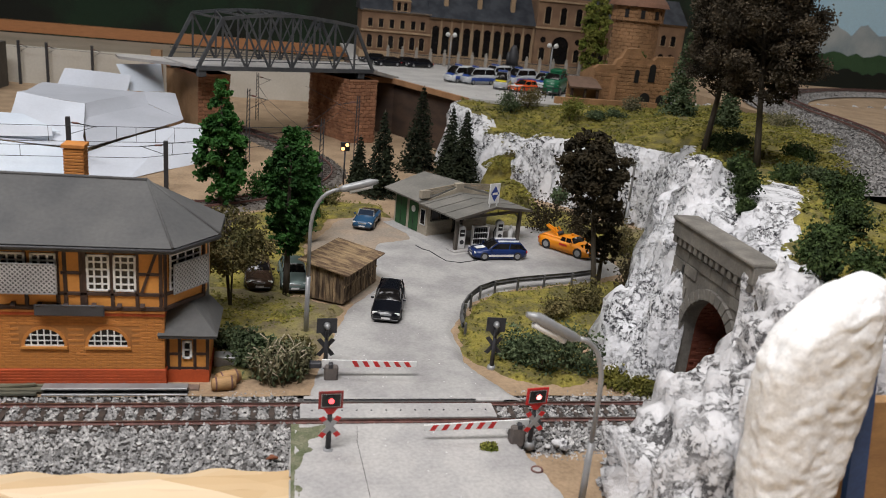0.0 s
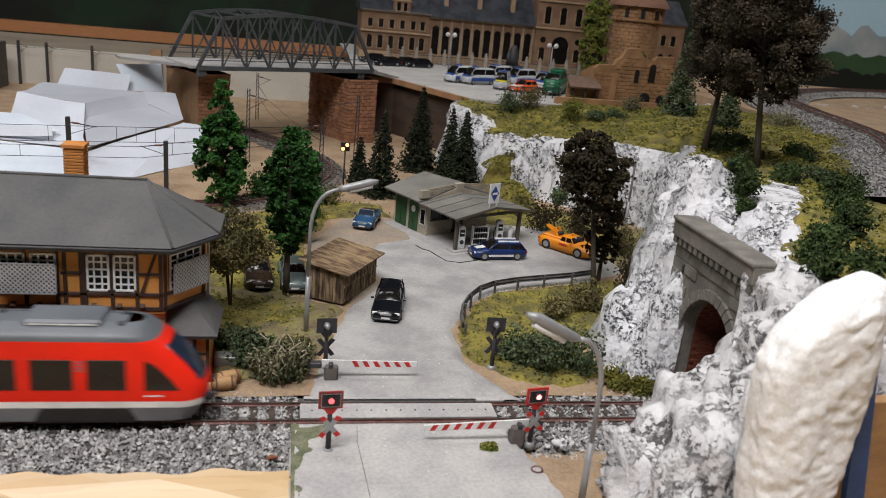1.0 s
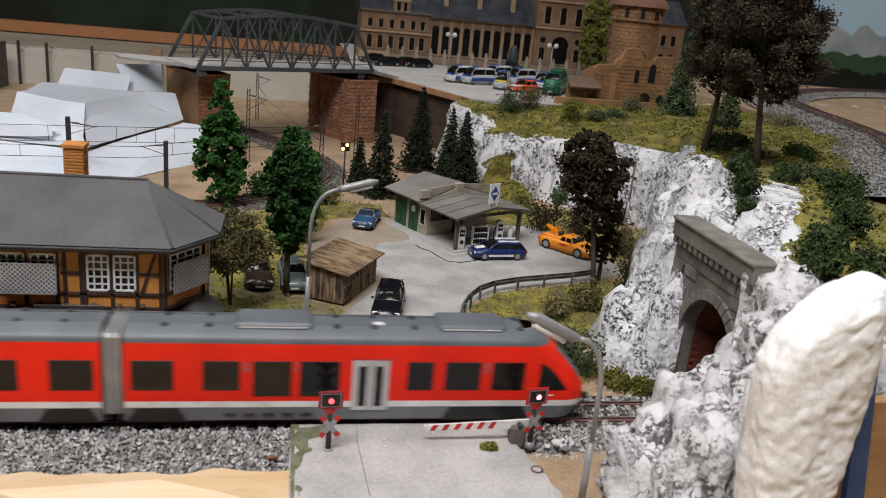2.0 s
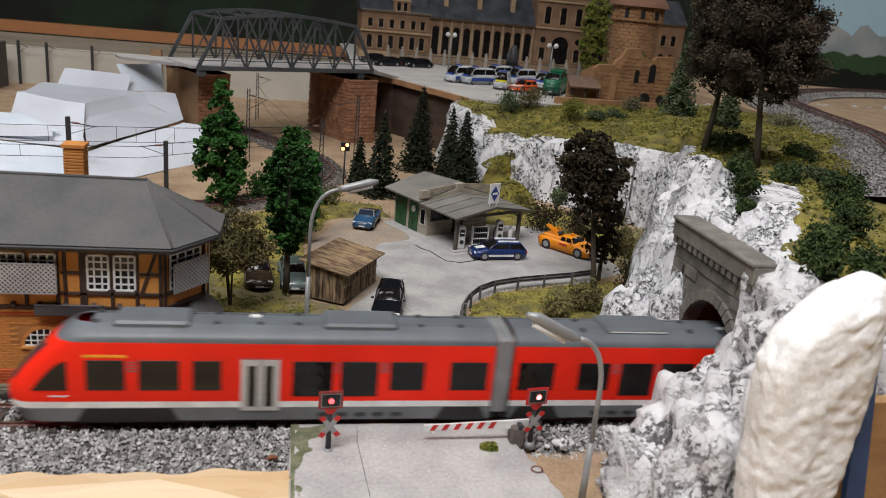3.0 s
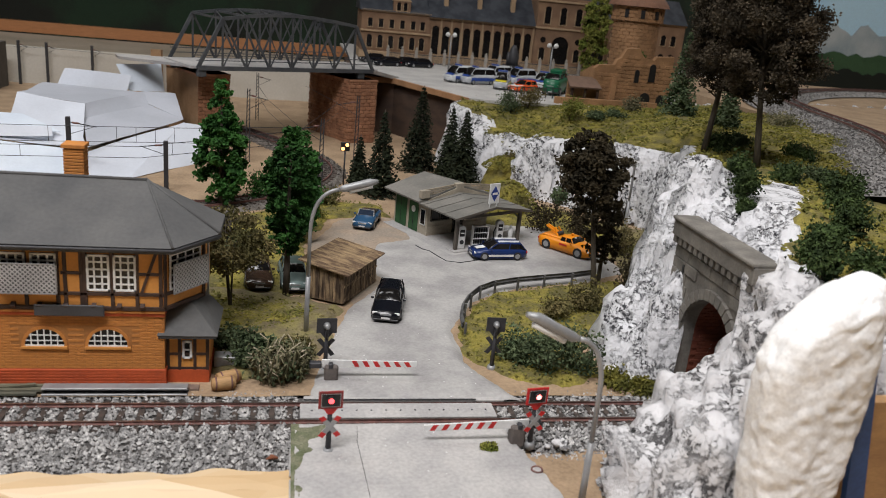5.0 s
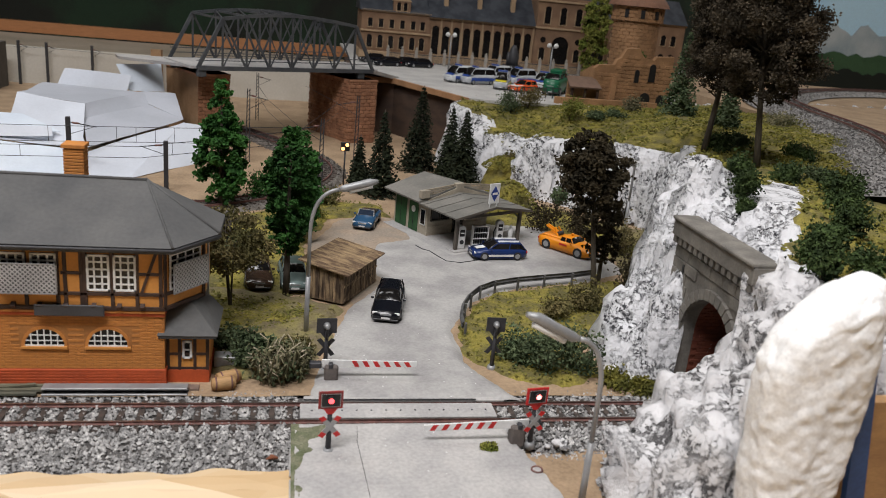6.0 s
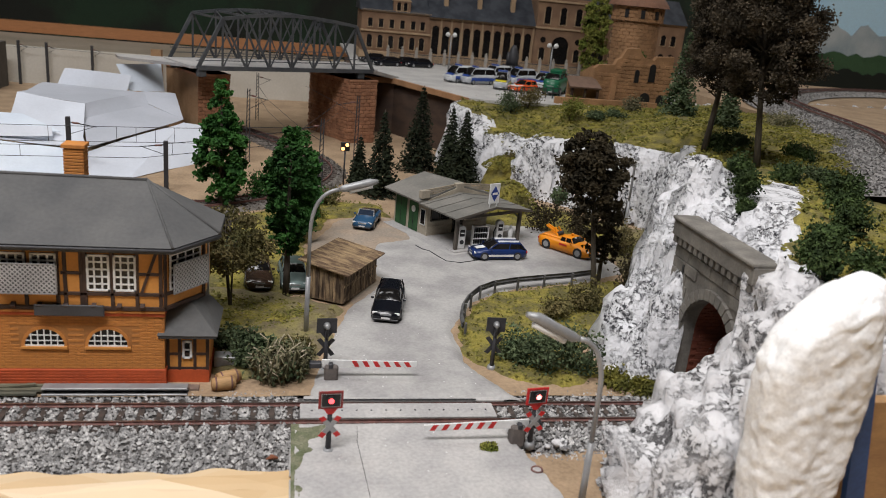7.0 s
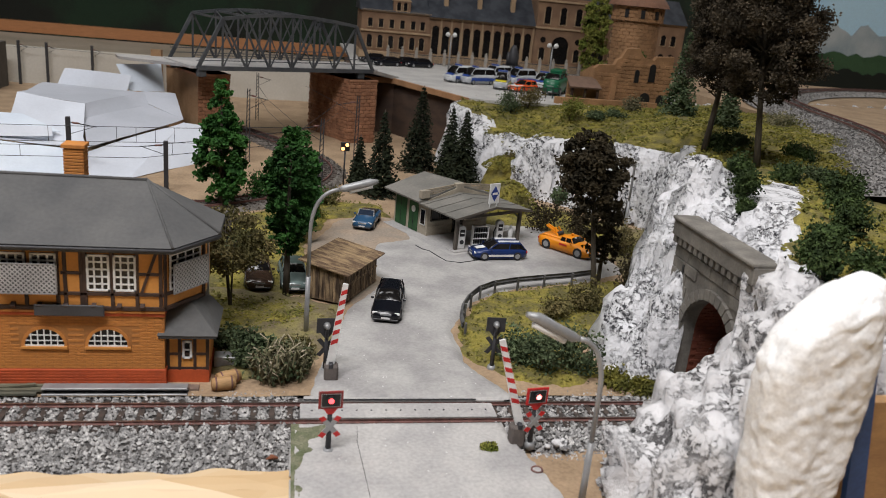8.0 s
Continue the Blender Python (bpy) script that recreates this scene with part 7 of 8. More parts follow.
# vehicles on the square
white_p, silver_p = paint("van_white", (0.6, 0.62, 0.64)), paint("van_silver", (0.45, 0.47, 0.5))
blue_s, yellow_s = material("livery_blue", (0.03, 0.08, 0.35), 0.4, scale=1), material("livery_yellow", (0.75, 0.65, 0.03), 0.4, scale=1)
VAN = dict(L=5.7, W=2.2, H=2.5, belt=0.56, cab=(0.02, 0.04, 0.74, 0.9), rooflen=True, nose=0.72, tail=1.0)
for x, y, t, p, band in ((25.6, 86.6, 212, white_p, blue_s), (28.0, 85.6, 208, silver_p, blue_s), (31.0, 82.2, 250, silver_p, yellow_s), (32.6, 92.0, 220, white_p, blue_s), (36.0, 90.0, 215, silver_p, blue_s), (38.8, 86.0, 235, white_p, blue_s)):
    v = vehicle("police_van", x, y, 8.1, t, "white police van with %s side stripes on the square" % ("yellow" if band is yellow_s else "blue"), "van", paint=p, group="vans on the square", **VAN)
    for s in (-1, 1):
        part("livery_band", Geo().box(-2.6, 2.2, min(s * 1.1, s * 1.115), max(s * 1.1, s * 1.115), 0.55, 1.05), band, v)
    part("hood_band", Geo().slab([(2.05, -0.8, 1.45), (2.6, -0.8, 1.2), (2.6, 0.8, 1.2), (2.05, 0.8, 1.45)], 0.03), band, v)
    part("light_bar", Geo().box(0.6, 0.9, -0.7, 0.7, 2.5, 2.7, 0.04), blue_s, v, "blue light bar")
v = vehicle("rescue_car", 33.6, 79.8, 8.1, 215, "orange-red and white rescue estate car on the square", "car", 4.9, 2.0, 1.7, paint("rescue_orange", (0.75, 0.10, 0.02)), 0.58, (0.04, 0.12, 0.52, 0.68), True)
part("hood_panel", Geo().slab([(1.1, -0.8, 1.03), (2.3, -0.8, 0.9), (2.3, 0.8, 0.9), (1.1, 0.8, 1.03)], 0.04), M["white"], v)
green_p = paint("truck_green", (0.01, 0.13, 0.06), 0.4)
v = vehicle("water_cannon_truck", 38.4, 79.5, 8.1, 240, "dark green police truck beside the shelter", "truck", 6.8, 2.6, 3.2, green_p, 0.72, (0.05, 0.08, 0.8, 0.92), True, wheel=0.6, ground=0.4, nose=0.95, tail=1.0)
part("roof_unit", Geo().box(-2.6, 0.8, -0.9, 0.9, 3.15, 3.6, 0.1), green_p, v)
for x, y, t in ((16.0, 104.0, 200), (19.2, 106, 205), (21.8, 105.5, 200), (14.0, 108.5, 190)):
    vehicle("taxi", x, y, 8.1, t, "black saloon car waiting before the station", "car", 5.0, 2.0, 1.6, black_p, 0.58, (0.1, 0.2, 0.56, 0.7), True, group="black cars before the station")
rl = thing("square_railing", 0, 0, 0, 0, "dark metal railing at the square's edge", "railing")
for k in range(8):
    x, y = 29.4 + 1.15 * k, 71.8 + 0.35 * k
    part("post", Geo().box(x - 0.06, x + 0.06, y - 0.06, y + 0.06, 7.9, 9.6), M["dark_metal"], rl)
for z in (8.9, 9.5):
    part("rail", Geo().beam((29.4, 71.8, z), (37.5, 74.3, z), 0.08, 0.1), M["dark_metal"], rl)


# ---- castle ruin and tower ----
def castle():
    stone = material("castle_stone", (0.33, 0.18, 0.085), 0.85, other=(0.24, 0.13, 0.06), scale=0.5, bump=0.06, bump_scale=2.5, rnd=0.12)
    c = thing("castle_ruin", 41.3, 72, 7.6, 3, "ruined ochre stone castle wall with arched windows", "castle ruin")
    xz = lambda a, b, h: (a, h, b)
    part("wall", Geo().prism([(0, 0), (11.8, 0), (11.8, 7.6), (9.2, 7.4), (8.8, 6.9), (7.2, 7.2), (6.2, 8.4), (4.4, 8.2), (3.9, 7.0), (3.2, 6.6), (2.9, 5.9), (0.6, 5.8), (0, 5.3)], 0, 0.9, place=xz), stone, c, "broken stone wall")
    part("side_wall", Geo().prism([(0.9, 0), (5, 0), (5, 4.2), (0.9, 5.6)], 0.0, 0.8, place=lambda a, b, h: (h, a, b)), stone, c)
    rng = random.Random(3)
    for i in range(15):
        z = 0.1 + 0.52 * i
        x = -0.02 + (0.5 if i % 2 else 0)
        while x < 11.2:
            top = 5.2 if x < 2.6 else 7.6 if 3.9 < x < 6 else 6.6
            if z + 0.5 < top:
                part("stone", Geo().box(x + 0.02, x + 0.98, -0.07 - 0.06 * rng.random(), 0.0, z + 0.02, z + 0.49, 0.04), stone, c)
            x += 1.02
    for cx, z0, w, h in ((8.7, 3.9, 1.0, 2.5), (6.4, 3.7, 0.7, 1.8), (8.1, 0.2, 1.6, 2.2), (10.6, 0.2, 1.4, 2.0)):
        pts = [(cx - w / 2, z0), (cx + w / 2, z0)] + [(cx + w / 2 * math.cos(math.pi * k / 8), z0 + h - w / 2 + w / 2 * math.sin(math.pi * k / 8)) for k in range(9)]
        part("window_opening", Geo().prism(pts, -0.16, -0.1, place=xz), M["black"], c)
    part("buttress", Geo().prism([(2.6, 0), (3.3, 0), (3.2, 4.4), (2.7, 4.4)], -0.7, 0.0, place=xz), stone, c)
    part("low_wall", Geo().box(-6.5, 8.6, -3.2, -2.7, 0.2, 1.4, 0.05), stone, c, "low boundary wall")
    t = thing("castle_tower", 52.3, 86, 8.1, 0, "round ochre stone castle tower with pointed roof", "castle tower")
    g = Geo().tube([(0, 0, -0.2), (0, 0, 11.2), (0, 0, 11.3), (0, 0, 13.6)], [3.5, 3.4, 3.9, 3.9], 26, smooth=False)
    part("shaft", g, stone, t)
    for i in range(25):
        z = 0.2 + 0.53 * i
        r = 3.45 if z < 11 else 3.9
        n = 20
        for k in range(n):
            a0 = 6.283 * (k + (0.5 if i % 2 else 0)) / n
            if math.sin(a0) > 0.25:
                continue
            ca, sa = math.cos(a0), math.sin(a0)
            ob = part("stone", Geo().box(-0.05, 0.1, -0.5, 0.5, 0, 0.5, 0.04).move(Matrix.Translation((r * ca, r * sa, z)) @ Matrix.Rotation(a0, 4, "Z")), stone, t)
    part("roof", Geo().tube([(0, 0, 13.5), (0, 0, 14.1), (0, 0, 19)], [4.7, 4.4, 0.1], 26, smooth=False), material("tower_roof", (0.20, 0.10, 0.06), 0.8, scale=0.8), t, "brown conical roof")
    for a in (3.9, 4.5, 5.1):
        part("loophole", Geo().box(-0.1, 0.15, -0.3, 0.3, 11.8, 13.0).move(Matrix.Translation((3.95 * math.cos(a), 3.95 * math.sin(a), 0)) @ Matrix.Rotation(a, 4, "Z")), M["black"], t)
    part("door_opening", Geo().box(-0.1, 0.12, -0.4, 0.4, 4.0, 5.8).move(Matrix.Translation((3.5 * math.cos(4.6), 3.5 * math.sin(4.6), 0)) @ Matrix.Rotation(4.6, 4, "Z")), M["black"], t)
    b = thing("castle_shelter", 38.0, 71.0, 7.9, 0, "low open shelter with brown tiled roof", "shelter")
    part("roof", Geo().slab([(-0.8, -1.4, 2.5), (3.8, -1.4, 2.5), (3.6, 1.4, 3.7), (-0.5, 1.4, 3.7)], 0.25), material("shelter_tiles", (0.16, 0.10, 0.07), 0.8, scale=1), b)
    part("back_wall", Geo().box(-0.4, 3.5, 0.8, 1.2, 0, 3.2), stone, b)
    for x in (-0.4, 1.5, 3.3):
        part("post", Geo().box(x, x + 0.3, -1.0, -0.7, 0, 2.6), M["timber"], b)


castle()
bush(51.5, 83.5, 13.0, 2.0, 2.2, "green", "green ivy growing on the tower", 140, 600, 0.35, "ivy")


# ---- truss bridge ----
def truss_bridge():
    steel = material("bridge_steel", (0.055, 0.06, 0.068), 0.6, 0.2, other=(0.08, 0.085, 0.09), scale=0.6)
    stone = material("pier_brick", (0.34, 0.165, 0.09), 0.85, other=(0.25, 0.115, 0.062), scale=0.8, rnd=0.25, bump=0.02, bump_scale=5)
    ax, ay = -11.0, 65.5
    ang = math.degrees(math.atan2(11.7, 22.1))
    b = thing("truss_bridge", ax, ay, 9.6, ang, "dark grey steel truss road bridge on brick piers", "bridge")
    L, W, H = 25.0, 9.5, 6.7
    part("deck", Geo().box(-0.8, L + 1.0, 0.3, W - 0.3, -0.1, 0.25, 0.03), M["concrete"], b, "pale grey bridge deck")
    n = 8
    for y in (0, W):
        part("bottom_chord", Geo().beam((0, y, 0), (L, y, 0), 0.4, 0.5), steel, b)
        tops = []
        for k in range(1, n):
            x = L * k / n
            z = H * (0.80 + 0.20 * math.sin(math.pi * k / n))
            tops.append((x, y, z))
        for p, q in zip(tops, tops[1:]):
            part("top_chord", Geo().beam(p, q, 0.35, 0.4), steel, b)
        part("end_post", Geo().beam((0, y, 0), tops[0], 0.35, 0.4), steel, b)
        part("end_post", Geo().beam((L, y, 0), tops[-1], 0.35, 0.4), steel, b)
        for k in range(1, n):
            x = L * k / n
            part("post", Geo().beam((x, y, 0), tops[k - 1], 0.18, 0.26), steel, b)
            if 1 <= k < n - 1:
                part("diagonal", Geo().beam(tops[k - 1], (L * (k + 1) / n, y, 0), 0.16, 0.26) if k < n / 2 else Geo().beam((x, y, 0), tops[k], 0.16, 0.26), steel, b)
            if k < n - 1:
                part("counter_brace", Geo().beam((x, y, 0), tops[k], 0.1, 0.14) if k < n / 2 else Geo().beam(tops[k - 1], (L * (k + 1) / n, y, 0), 0.1, 0.14), steel, b)
        for z in (0.9, 1.5):
            part("handrail", Geo().beam((0, y + (0.3 if y == 0 else -0.3), z), (L, y + (0.3 if y == 0 else -0.3), z), 0.08, 0.1), steel, b)
    for k in range(1, n):
        z = H * (0.80 + 0.20 * math.sin(math.pi * k / n))
        part("cross_beam", Geo().beam((L * k / n, 0, z), (L * k / n, W, z), 0.22, 0.25), steel, b)
        if k < n - 1:
            z2 = H * (0.80 + 0.20 * math.sin(math.pi * (k + 1) / n))
            part("wind_brace", Geo().beam((L * k / n, 0, z), (L * (k + 1) / n, W, z2), 0.12, 0.12), steel, b)
    for x in (0.6, L - 1.8):
        for y in (0.4, W - 0.4):
            part("bearing", Geo().box(x - 0.5, x + 0.5, y - 0.45, y + 0.45, -1.05, -0.2, 0.08), steel, b)
    # piers, each with its own courses of stone
    for x0, x1, nm in ((L - 4.2, L + 0.2, "near"), (1.2, 5.4, "far")):
        c, s = math.cos(radians(ang)), math.sin(radians(ang))
        oy = -1.0 if nm == "near" else 3.0
        px, py = ax + c * x0 - s * oy, ay + s * x0 + c * oy
        w, d, h = x1 - x0, W + 1.6, 8.55
        p = thing("bridge_pier", px, py, 0, ang, "rough red-brown stone pier under the bridge", "bridge pier", "bridge piers")
        part("core", Geo().box(0.06, w - 0.06, 0.06, d - 0.06, -1, h), stone if nm == "near" else material("pier_plaster", (0.36, 0.22, 0.12), 0.85, other=(0.28, 0.17, 0.09), scale=0.4), p)
        part("cap", Geo().box(-0.12, w + 0.12, -0.12, d + 0.12, h - 0.3, h, 0.05), stone, p)
        rng = random.Random(len(nm))
        for i in range(17):
            z = -0.1 + 0.5 * i
            for side, ln in (("front", w), ("left", d), ("right", d)) if nm == "near" else (("front", w), ("right", d)):
                a = -0.02 + (0.0 if i % 2 else -0.35)
                while a < ln - 0.1:
                    e0, e1 = max(a, 0), min(a + 0.9, ln)
                    o = 0.04 + 0.1 * rng.random()
                    q = Geo()
                    if side == "front":
                        q.box(e0 + 0.02, e1 - 0.02, -o, 0.07, z + 0.02, z + 0.47, 0.05)
                    elif side == "left":
                        q.box(-o, 0.07, e0 + 0.02, e1 - 0.02, z + 0.02, z + 0.47, 0.05)
                    else:
                        q.box(w - 0.07, w + o, e0 + 0.02, e1 - 0.02, z + 0.02, z + 0.47, 0.05)
                    if e1 - e0 > 0.15:
                        part("stone_block", q, stone, p)
                    a += 0.92


truss_bridge()
solid("road_approach", Geo().slab([(-11.4, 66.4, 9.8), (-15.4, 73.9, 9.8), (-23, 79, 9.2), (-22, 76, 9.2)], 0.35), M["concrete"], "pale unfinished road approach to the bridge", "road", "structure")
solid("road_link", Geo().slab([(11.0, 77.4, 9.8), (6.8, 85.4, 9.8), (10, 95, 8.2), (16, 86, 8.2)], 0.5), square, "pale road from the bridge to the square", "road", "structure")

# ---- far wall, ledge and rim on the unfinished side ----
panel = material("beige_panel", (0.55, 0.52, 0.46), 0.8, other=(0.48, 0.45, 0.39), scale=0.08, fine=0.05)
solid("back_panel", Geo().box(-95, 8, 112, 113.5, -1.2, 5.9), panel, "beige panel behind the unfinished layout part", "panel", "structure")
solid("back_ledge", Geo().box(-95, 8, 113.5, 152, 4.2, 4.6), material("ledge", (0.30, 0.25, 0.19), 0.85, other=(0.23, 0.19, 0.14), scale=0.06), "grey-brown ledge behind the panel", "ledge", "structure")
solid("wood_rim", Geo().box(-120, 14, 152, 154, 4.9, 7.1), material("rim_wood", (0.40, 0.18, 0.075), 0.6, other=(0.38, 0.16, 0.06), scale=0.1, stretch=(0.2, 1, 2)), "orange-brown wooden rim of the layout", "wooden rim", "structure")
solid("old_post", Geo().box(-47.5, -45.5, 100, 108, -1, 7.0), material("old_post_stone", (0.10, 0.09, 0.08), 0.9, scale=1, bump=0.05), "dark grey stone pillar at the wall", "pillar", "structure")
solid("cardboard_piece", Geo().box(-23.5, -21.8, 110, 111.6, -1, 7.2), material("cardboard", (0.36, 0.22, 0.12), 0.8, scale=0.5), "brown upright board piece by the wall", "board piece")
drop = material("dark_backdrop", (0.010, 0.012, 0.009), 0.9, other=(0.012, 0.032, 0.016), scale=0.06, fine=0.2)
solid("backdrop", Geo().box(-150, 166, 215, 217, -10, 90), drop, "dark green painted landscape backdrop", "backdrop", "structure")
sky = material("sky_paint", (0.34, 0.62, 0.85), 0.9, other=(0.46, 0.68, 0.84), scale=0.03)
solid("backdrop_sky", Geo().box(166, 300, 215, 217, -10, 90), sky, "blue painted sky backdrop", "backdrop", "structure")
xz = lambda a, b, h: (a, h, b)
rngb = random.Random(6)
ridge = [(160, 8)] + [(160 + 2.5 * k, 17.5 + 4.0 * abs(math.sin(k * 0.62 + 0.4)) + 3.0 * rngb.random()) for k in range(52)] + [(292, 8)]
solid("painted_mountains", Geo().prism(ridge, 214.6, 214.9, place=xz), material("mountain_paint", (0.28, 0.34, 0.38), 0.9, other=(0.42, 0.46, 0.48), scale=0.08), "grey painted mountains on the backdrop", "backdrop", "structure")
ridge = [(158, 2)] + [(158 + 3 * k, 13.0 + 1.6 * rngb.random()) for k in range(46)] + [(294, 2)]
solid("painted_hills", Geo().prism(ridge, 214.2, 214.5, place=xz), material("hill_paint", (0.02, 0.055, 0.022), 0.9, other=(0.04, 0.09, 0.04), scale=0.1), "green painted hills on the backdrop", "backdrop", "structure")
ridge = [(100, -60)] + [(100 + 2 * k, 7.0 + 2.6 * rngb.random()) for k in range(99)] + [(298, -60)]
solid("painted_woods", Geo().prism(ridge, 213.8, 214.1, place=xz), material("wood_paint", (0.006, 0.010, 0.006), 0.9, scale=0.2), "black-green painted woods on the backdrop", "backdrop", "structure")
solid("upper_board", Geo().box(62, 290, 34, 118, 7.6, 9.5), M["sand"], "sandy upper board of the layout", "board", "structure")


# ---- further tracks ----
def curve_points(ctrl, n=8):
    out = []
    for i in range(len(ctrl) - 1):
        p0, p1, p2, p3 = [Vector((*ctrl[min(max(k, 0), len(ctrl) - 1)], 0)) for k in (i - 1, i, i + 1, i + 2)]
        for k in range(n):
            t = k / n
            out.append(0.5 * ((2 * p1) + (p2 - p0) * t + (2 * p0 - 5 * p1 + 4 * p2 - p3) * t * t + (3 * p1 - p0 - 3 * p2 + p3) * t ** 3))
    out.append(Vector((*ctrl[-1], 0)))
    return out


def far_track(ctrl, z, label, bed, stones, seed, shoulder=3.2):
    pts = curve_points(ctrl)
    t = thing("far_track", 0, 0, z, 0, label, "track", kind="structure")
    nor = []
    for i in range(len(pts)):
        d = (pts[min(i + 1, len(pts) - 1)] - pts[max(i - 1, 0)]).normalized()
        nor.append(Vector((-d.y, d.x, 0)))
    prof = [(-3.2, -0.6), (-1.7, 0.1), (1.7, 0.1), (shoulder, -0.6)]
    g = Geo().add([p + n * a + Vector((0, 0, b)) for p, n in zip(pts, nor) for a, b in prof], [(i * 4 + k, i * 4 + k + 1, i * 4 + k + 5, i * 4 + k + 4) for i in range(len(pts) - 1) for k in range(3)])
    part("bed", g, bed, t)
    for s in (-0.86, 0.86):
        g = Geo()
        for i in range(len(pts) - 1):
            g.beam(pts[i] + nor[i] * s + Vector((0, 0, 0.32)), pts[i + 1] + nor[i + 1] * s + Vector((0, 0, 0.32)), 0.1, 0.2)
        part("rail", g, M["rail_rust"], t)
    rng = random.Random(seed)
    me = Geo().box(-1.45, 1.45, -0.16, 0.16, 0.08, 0.24, 0.02).mesh("sleeper", M["sleeper"])
    acc = 0.0
    for i in range(len(pts) - 1):
        L = (pts[i + 1] - pts[i]).length
        while acc < L:
            p = pts[i].lerp(pts[i + 1], acc / L)
            ob = new("sleeper", me)
            ob.parent = t
            ob.matrix_local = Matrix.Translation(p * CM) @ Matrix.Rotation(math.atan2(nor[i].y, nor[i].x), 4, "Z")
            acc += 0.95
        acc -= L
    g = Geo()
    for k in range(stones):
        i = rng.randrange(len(pts) - 1)
        p = pts[i].lerp(pts[i + 1], rng.random()) + nor[i] * rng.uniform(-3.1, shoulder - 0.1)
        off = (p - pts[i]).dot(nor[i])
        zz = 0.12 if abs(off) < 1.7 else 0.12 - 0.7 * (abs(off) - 1.7) / ((shoulder if off > 0 else 3.2) - 1.7)
        leaf(g, p + Vector((0, 0, zz + 0.04)), 0.26, rng)
    part("loose_stone", g, bed, t, kind="stuff")


dark_bed = material("dark_ballast", (0.13, 0.115, 0.10), 0.9, other=(0.20, 0.18, 0.16), scale=1.2, bump=0.05, bump_scale=5)
far_track([(-30, 33.5), (-16, 35), (-6, 39), (0.5, 45), (3.9, 53), (3.2, 61), (-1, 70), (-8, 80), (-18, 90)], 0.1, "dark curved track passing under the bridge", dark_bed, 5000, 5)
upper_bed = material("upper_ballast", (0.26, 0.25, 0.24), 0.9, other=(0.14, 0.135, 0.13), scale=1.6, bump=0.06, bump_scale=4, rnd=0.5)
far_track(UPPER_TRACK, 10.3, "rusty curved track on the upper level", upper_bed, 9000, 6, 6.2)


# ---- overhead line masts and wires ----
def mast(x, y, h, label, lattice_mast=True, arm=1.8, turn=0):
    m = thing("catenary_mast", x, y, 0, turn, label, "catenary mast", "overhead line masts")
    if lattice_mast:
        for sx in (-0.22, 0.22):
            part("leg", Geo().beam((sx, 0, -0.3), (sx * 0.6, 0, h), 0.1, 0.14), M["dark_metal"], m)
        for k in range(int(h / 0.55)):
            z = 0.2 + 0.55 * k
            part("lacing", Geo().beam((-0.2, 0, z), (0.2, 0, z + 0.5), 0.05, 0.06), M["dark_metal"], m)
    else:
        part("leg", Geo().box(-0.2, 0.2, -0.2, 0.2, -0.3, h, 0.03), M["dark_metal"], m, "dark solid post")
    part("arm", Geo().beam((0, 0, h * 0.92), (arm, 0, h * 0.86), 0.06, 0.08), M["dark_metal"], m)
    part("stay", Geo().beam((0, 0, h * 0.72), (arm * 0.9, 0, h * 0.86), 0.05, 0.05), M["dark_metal"], m)
    part("insulator", Geo().tube([(arm * 0.15, 0, h * 0.91), (arm * 0.4, 0, h * 0.9)], 0.1, 6), M["rail_rust"], m)


for x, y, h, lat, arm in ((3.2, 43.7, 8.0, True, -2.2), (-4.7, 59.2, 8.4, True, 2.2), (7.9, 59.6, 8.4, True, -2.4), (-21.0, 46.5, 6.2, False, 2.6), (-11.6, 43.8, 4.9, False, -2.4), (-4.9, 89, 7.0, True, 2.0)):
    mast(x, y, h, "dark lattice overhead line mast" if lat else "dark overhead line post behind the tower", lat, arm)
for x, y in ((-40.1, 110.5), (-33.0, 110.6), (-44.4, 110.4)):
    mast(x, y, 7.0, "slim dark mast before the beige panel", False, 1.5)
wires = thing("overhead_wires", 0, 0, 0, 0, "thin dark overhead wires between the masts", "overhead wire")
for line in ([(-40, 44.5, 5.0), (-18.4, 46.5, 5.4), (-9.5, 47.5, 5.6), (1.0, 44.5, 6.9), (-2.5, 59, 7.3), (-4, 72, 7.0)], [(-40, 44.5, 3.4), (-18.4, 46.5, 3.9), (-9.5, 47.5, 4.1), (1.0, 44.5, 5.6), (-2.5, 59, 6.0), (-4, 72, 5.8)],
             [(-40, 42, 3.6), (-14, 43.8, 4.2), (1.0, 43.7, 6.7), (5.5, 59.6, 7.4), (2, 75, 7.2)], [(-45, 110.2, 6.0), (-38.6, 110.4, 6.1), (-31.5, 110.4, 5.9), (-8, 108, 5.2)], [(-40, 42, 2.6), (-14, 43.8, 3.1), (1.0, 43.7, 5.5), (5.5, 59.6, 6.2)]):
    part("wire", Geo().tube(line, 0.028, 4), M["dark_metal"], wires)
for (x0, y0, z0), (x1, y1, z1), gap in (((-40, 44.5, 5.0), (-18.4, 46.5, 5.4), 1.55), ((-18.4, 46.5, 5.4), (-9.5, 47.5, 5.6), 1.5), ((-40, 42, 3.6), (-14, 43.8, 4.2), 1.05), ((-14, 43.8, 4.2), (1.0, 43.7, 6.7), 1.15)):
    for k in range(1, 5):
        q = k / 5
        x, y, z = x0 + (x1 - x0) * q, y0 + (y1 - y0) * q, z0 + (z1 - z0) * q
        part("dropper", Geo().tube([(x, y, z), (x, y, z - gap)], 0.025, 4), M["dark_metal"], wires)
